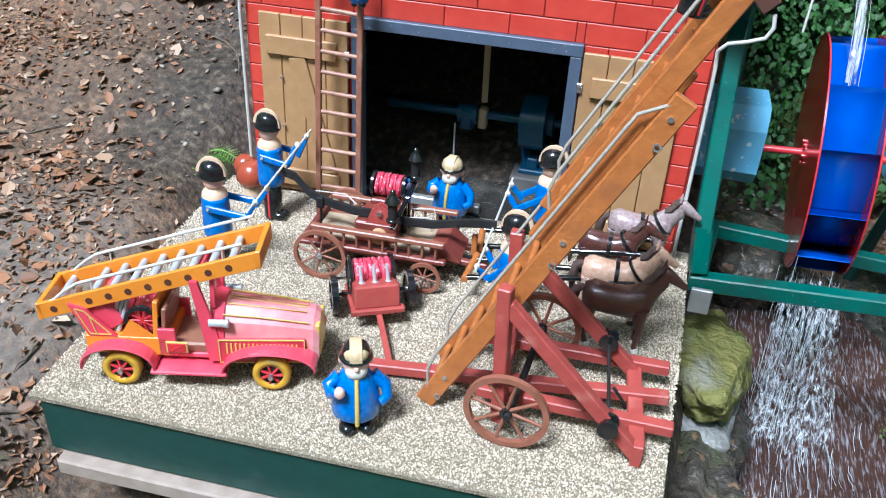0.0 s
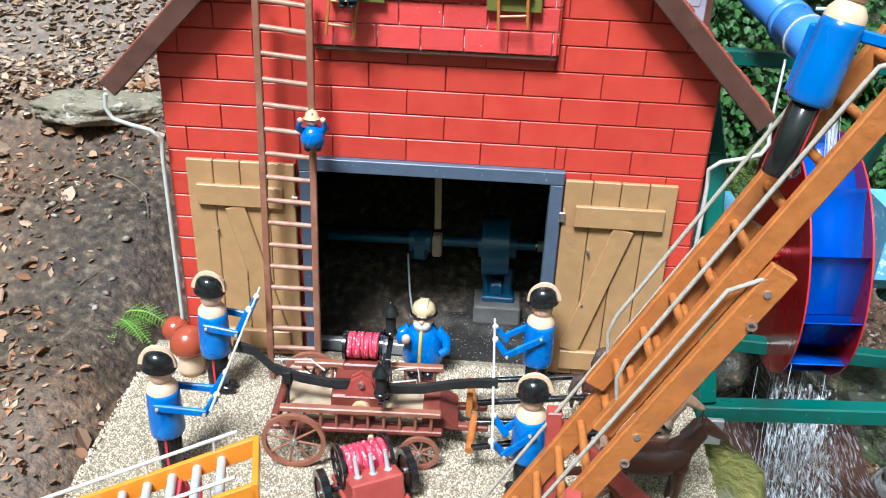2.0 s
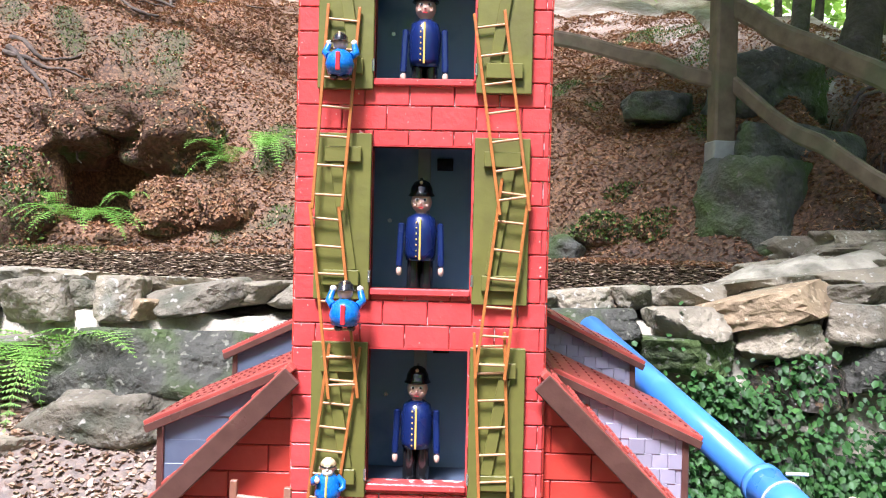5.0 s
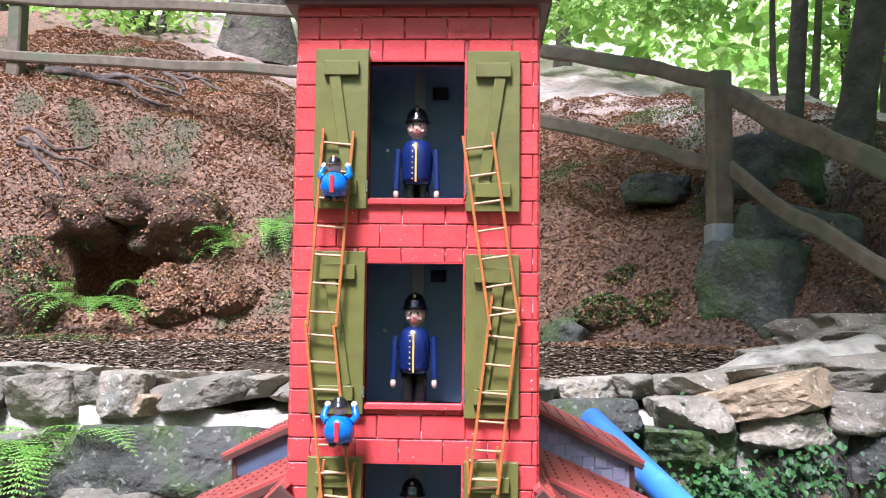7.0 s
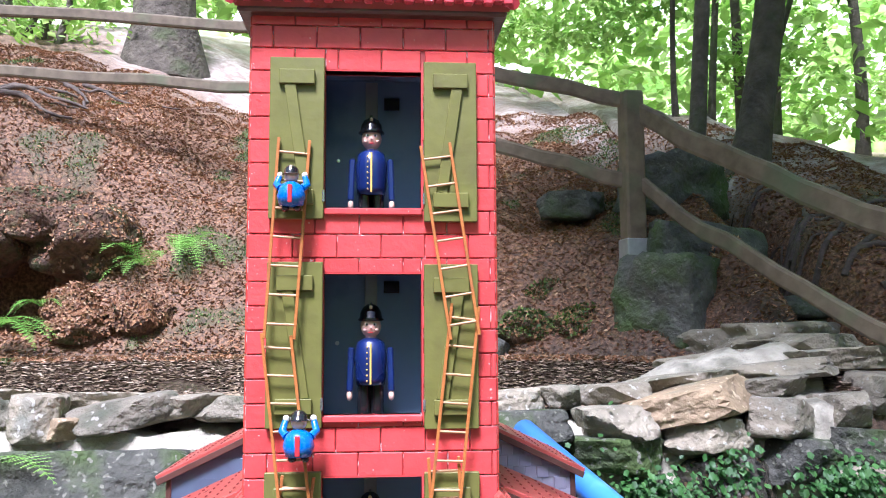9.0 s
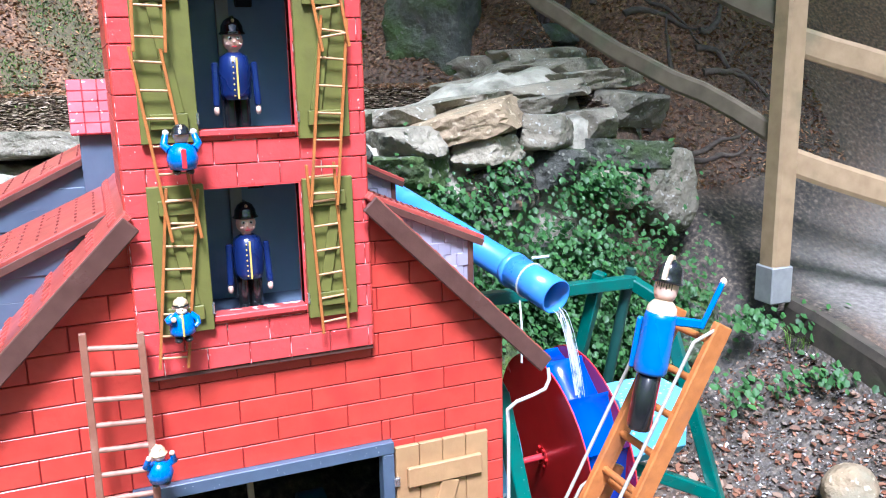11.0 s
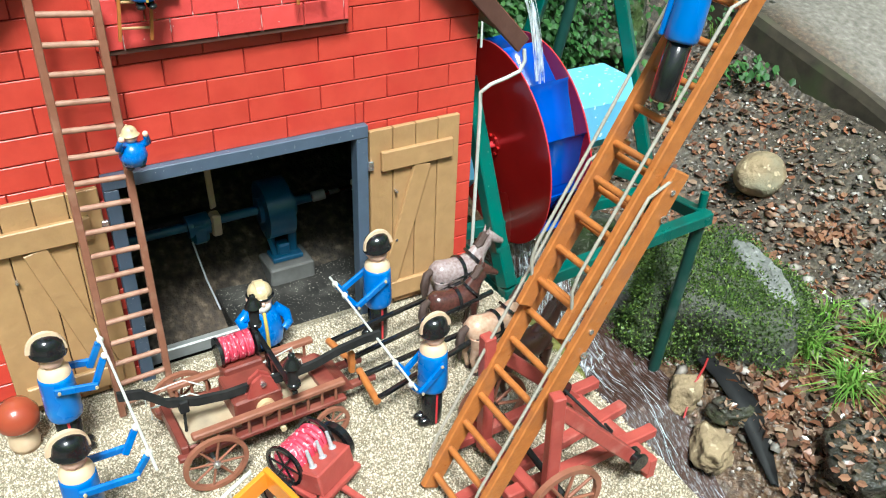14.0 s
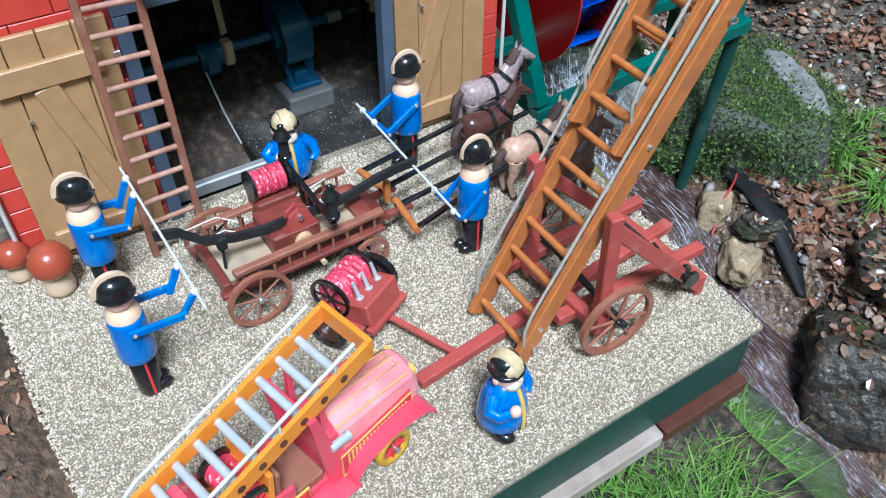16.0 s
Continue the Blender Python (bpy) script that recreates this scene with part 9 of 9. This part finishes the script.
for x, z in ((0.580, 0.185), (1.100, 0.212)):
    bl = thing("bearing_block", "pale blue painted wooden bearing block on the frame", "bearing block", Matrix.Translation((x, 0.318, z)), "bearing blocks")
    prof = ((-0.062, -0.098), (0.062, -0.098), (0.090, -0.062), (0.090, 0.045), (0.062, 0.098), (-0.062, 0.098), (-0.090, 0.045), (-0.090, -0.062))
    part("housing", Kit().loft([[(sx, y, zz) for y, zz in prof] for sx in (-0.105, 0.105)], 0, False), PALE_BLUE, bl)
    part("bolt", Kit().rod((0.02, -0.089, -0.078), (0.02, -0.096, -0.082), 0.006, n=8), DULL_BLACK, bl)
pipe = thing("water_pipe", "bright blue plastic pipe with sleeve joint, tied by wire", "pipe", Matrix.Translation((0.778, 0.225, 0.64)))
PA, PB = Vector((0.498, 1.34, 0.918)), Vector((0.778, 0.225, 0.640))
pd = (PA - PB).normalized()
rel = Vector((0.778, 0.225, 0.64))


def hollow_tube(a, b, r, t, n=28):
    q = (b - a).to_track_quat("Z", "Y")
    ring = [Vector((math.cos(i * math.tau / n), math.sin(i * math.tau / n), 0)) for i in range(n)]
    return Kit().loft([[a + q @ (p * r) for p in ring], [b + q @ (p * r) for p in ring], [b + q @ (p * (r - t)) for p in ring], [a + q @ (p * (r - t)) for p in ring]], 0, True, closed=True)


part("long_pipe", hollow_tube(PA - rel, PB + pd * 0.14 - rel, 0.041, 0.004), PIPE, pipe)
part("sleeve", hollow_tube(PB + pd * 0.17 - rel, PB - rel, 0.046, 0.004), PIPE, pipe, "paler blue pipe sleeve")
part("sleeve_lip", hollow_tube(PB + pd * 0.178 - rel, PB + pd * 0.160 - rel, 0.0485, 0.006), PIPE, pipe)
part("tie_wire", Kit().ring(PB + pd * 0.10 - rel, pd, 0.0475, 0.004, 0.004, 24).tube([PB + pd * 0.10 - rel + Vector((-0.03, 0, -0.05)), PB + pd * 0.08 - rel + Vector((-0.045, -0.01, -0.10)), PB + pd * 0.08 - rel + Vector((-0.05, -0.02, -0.20))], 0.003, 6), WIRE, pipe, "pale tie wire")
part("tie_stub", Kit().rod(PB + pd * 0.12 - rel + Vector((0.02, 0, 0.05)), PB + pd * 0.12 - rel + Vector((0.06, -0.02, 0.055)), 0.004, n=6), WHITE, pipe)


def stream_strands(name, paths, label, mat, seed, r=0.003):
    rnd = random.Random(seed)
    k = Kit()
    for pts in paths:
        rr = r * rnd.uniform(0.5, 1.4)
        k.tube(pts, rr, 6, 0, radii=[rr * (0.5 + 0.8 * abs(noise.noise((i * 0.9, seed, rr * 900)))) for i in range(len(pts))])
    return solid(name, k, mat, label, "water", kind="stuff")


rnd = random.Random(77)
jets = []
for j in range(16):
    ox, oz = rnd.gauss(0, 0.006), rnd.gauss(0, 0.004)
    p0 = PB + Vector((ox, -0.004, -0.031 + oz))
    v = Vector((rnd.gauss(0.17, 0.02), -0.28 + rnd.gauss(0, 0.02), -0.10))
    pts = []
    for i in range(12):
        t = i * 0.024
        p = p0 + v * t + Vector((0, 0, -4.9 * t * t))
        if p.z < 0.36:
            break
        pts.append(p)
    jets.append(pts)
jet = Kit()
for j in range(2):
    path = [PB + Vector((0.007 * (j - 0.5), -0.004, -0.034)) + Vector((0.16 + 0.03 * j, -0.26 - 0.03 * j, -0.10)) * t + Vector((0, 0, -4.9 * t * t)) for t in (i * 0.018 for i in range(14))]
    jet.tube([p for p in path if p.z > 0.36], 0.01, 10, 0, radii=[0.0065 - 0.0002 * i for i in range(len([p for p in path if p.z > 0.36]))])
solid("water_jet", jet, JET, "bright water pouring from the pipe's mouth", "water", kind="stuff")
stream_strands("water_jet", jets[:5], "loose strands of the pouring water", FOAM, 1, 0.0011)
falls = []
for j in range(110):
    x = WC.x + rnd.uniform(-0.058, 0.066)
    y = WC.y - rnd.uniform(0.02, 0.24)
    z = WC.z - math.sqrt(max(0.01, WR * WR - (y - WC.y) ** 2)) + rnd.uniform(-0.03, 0.03)
    z0 = z - 0.55 * rnd.random() ** 1.3
    l = rnd.uniform(0.03, 0.20)
    sway = rnd.gauss(0, 0.012)
    falls.append([(x + sway * (z - z0 + l * f) + rnd.gauss(0, 0.0012), y - 0.16 * (z - z0 + l * f), max(-0.52, z0 - l * f)) for f in (0, 0.25, 0.5, 0.75, 1)])
stream_strands("falling_water", falls, "thin strands of water falling from the wheel", FOAM, 2, 0.0008)
veil = Kit()
for j in range(4):
    y0, xo = 0.10 + 0.034 * j, rnd.uniform(-0.012, 0.02)
    rings = []
    for q in range(15):
        f = q / 14
        z = -0.07 - 0.012 * j - f * (0.34 + 0.03 * j)
        rings.append([(WC.x + xo + (-0.055 - 0.02 * f) + (0.12 + 0.07 * f) * w / 8 + 0.006 * noise.noise((w, f * 4, j)), y0 - 0.16 * f - 0.03 * f * f + 0.010 * noise.noise((w * 0.7, f * 3, j + 9)), z - 0.10 * f * noise.noise((w * 1.3, j * 5, 2))) for w in range(9)])
    veil.add([p for r in rings for p in r], [(a * 9 + w, a * 9 + w + 1, a * 9 + w + 10, a * 9 + w + 9) for a in range(14) for w in range(8)], 0, True)
solid("water_curtain", veil, VEIL, "white streaks of water shed by the wheel", "water", kind="stuff")
# the stream below
k = Kit()
nu, nv = 48, 230
vs = []
for j in range(nv + 1):
    y = 0.75 - 2.6 * j / nv
    cx = stream_x(y)
    for i in range(nu + 1):
        u = i / nu * 2 - 1
        x = cx + u * (0.27 + 0.04 * noise.noise((y * 2, 1, 1)))
        z = ground_z(cx, y) + 0.028 + 0.012 * noise.noise((x * 12, y * 5, 0)) + 0.009 * noise.noise((x * 30, y * 14, 3)) + 0.004 * noise.noise((x * 70, y * 34, 6))
        vs.append((x, y, z))
k.add(vs, [(j * (nu + 1) + i, j * (nu + 1) + i + 1, (j + 1) * (nu + 1) + i + 1, (j + 1) * (nu + 1) + i) for j in range(nv) for i in range(nu)], 0, True)
solid("stream", k, RUN, "shallow brown stream with white ripples and painted glitter", "water", kind="structure")
foam = []
for j in range(110):
    y = rnd.gauss(0.02, 0.26)
    x = stream_x(y) + rnd.gauss(0, 0.10)
    l = rnd.uniform(0.04, 0.13)
    foam.append([(x + 0.003 * math.sin(5 * f + j), y - l * f, ground_z(stream_x(y - l * f), y - l * f) + 0.040 + 0.006 * math.sin(3 * f + j)) for f in (0, 0.3, 0.6, 1)])
stream_strands("foam", foam, "white broken water where the wheel empties", FOAM, 3, 0.0007)
# black pond liner strip and a red rod in the stream
k = Kit()
line = [(x, y, land_z(x, y) + 0.016) for x, y in ((1.335, 0.05), (1.325, -0.04), (1.315, -0.13), (1.300, -0.23), (1.285, -0.33), (1.27, -0.42), (1.252, -0.505))]
k.loft([[(x - w, y + 0.01, z + 0.004), (x - 0.3 * w, y, z + 0.010), (x + w, y - 0.01, z + 0.006), (x + w, y - 0.01, z + 0.001), (x - 0.3 * w, y, z + 0.005), (x - w, y + 0.01, z - 0.001)] for (x, y, z), w in zip(line, (0.020, 0.026, 0.031, 0.035, 0.036, 0.028, 0.005))], 0, True)
solid("liner_strip", k, LINER, "torn strip of wet black pond liner", "pond liner")
solid("thin_stick", Kit().tube([(1.150, -0.235, -0.555), (1.215, -0.195, -0.475), (1.265, -0.175, -0.455), (1.305, -0.150, -0.455)], 0.0035, 7), RUST_ROD, "thin reddish stick beside the stream", "stick")

# ---- bricks of the station and its tower ----
CH = 0.0472
for i in range(25):
    z0 = -0.016 + i * CH
    holes = [(-DOOR, DOOR, -0.1, DOOR_Z)]
    if z0 + CH > TB:
        holes.append((-TW - 0.001, TW + 0.001, TB, 2.0))
    edge = (EAVE + HW - 0.004)
    lay_course(z0, z0 + CH, -HW, HW, 0.141, -HW - (0.0 if i % 2 else 0.0705) - 0.03, holes, [(1, 1, edge), (-1, 1, edge)], house, RED, 0.001, -0.0035, 0.0022, 0.0012)
TC = 0.0417
start_z = TB
n_course = int((TT - TB) / TC) + 1
for i in range(n_course):
    z0 = start_z + i * TC
    z1 = min(z0 + TC, TT)
    off = 0.0 if i % 2 else 0.0385
    lay_course(z0, z1, -TW, TW, 0.077, -TW - off, WIN, [], tower, RED_T, TY + 0.002, TY - 0.0035, 0.0022, 0.0013)
sides = Kit()
for sg in (-1, 1):
    for i in range(n_course):
        z0 = start_z + i * TC
        z1 = min(z0 + TC, TT)
        for q in range(6):
            a = -0.02 + q * 0.077 - (0.0 if i % 2 else 0.0385)
            b = min(a + 0.077, 0.38)
            a = max(a, -0.021)
            if b - a > 0.01:
                sides.box((sg * (TW + 0.0005), (a + b) / 2, (z0 + z1) / 2), (0.005, b - a - 0.0022, z1 - z0 - 0.0022), None, 0.001)
    for i in range(15):
        z0 = -0.016 + i * CH
        for q in range(8):
            a = 0.003 + q * 0.141 - (0.0 if i % 2 else 0.07)
            b = min(a + 0.141, DEPTH)
            a = max(a, 0.003)
            if b - a > 0.01 and z0 + CH < EAVE + 0.03:
                sides.box((sg * (HW + 0.0005), (a + b) / 2, z0 + CH / 2), (0.006, b - a - 0.0022, CH - 0.0022), None, 0.001)
part("side_bricks", sides, RED, house, "red painted brick courses of the side walls", kind="stuff")
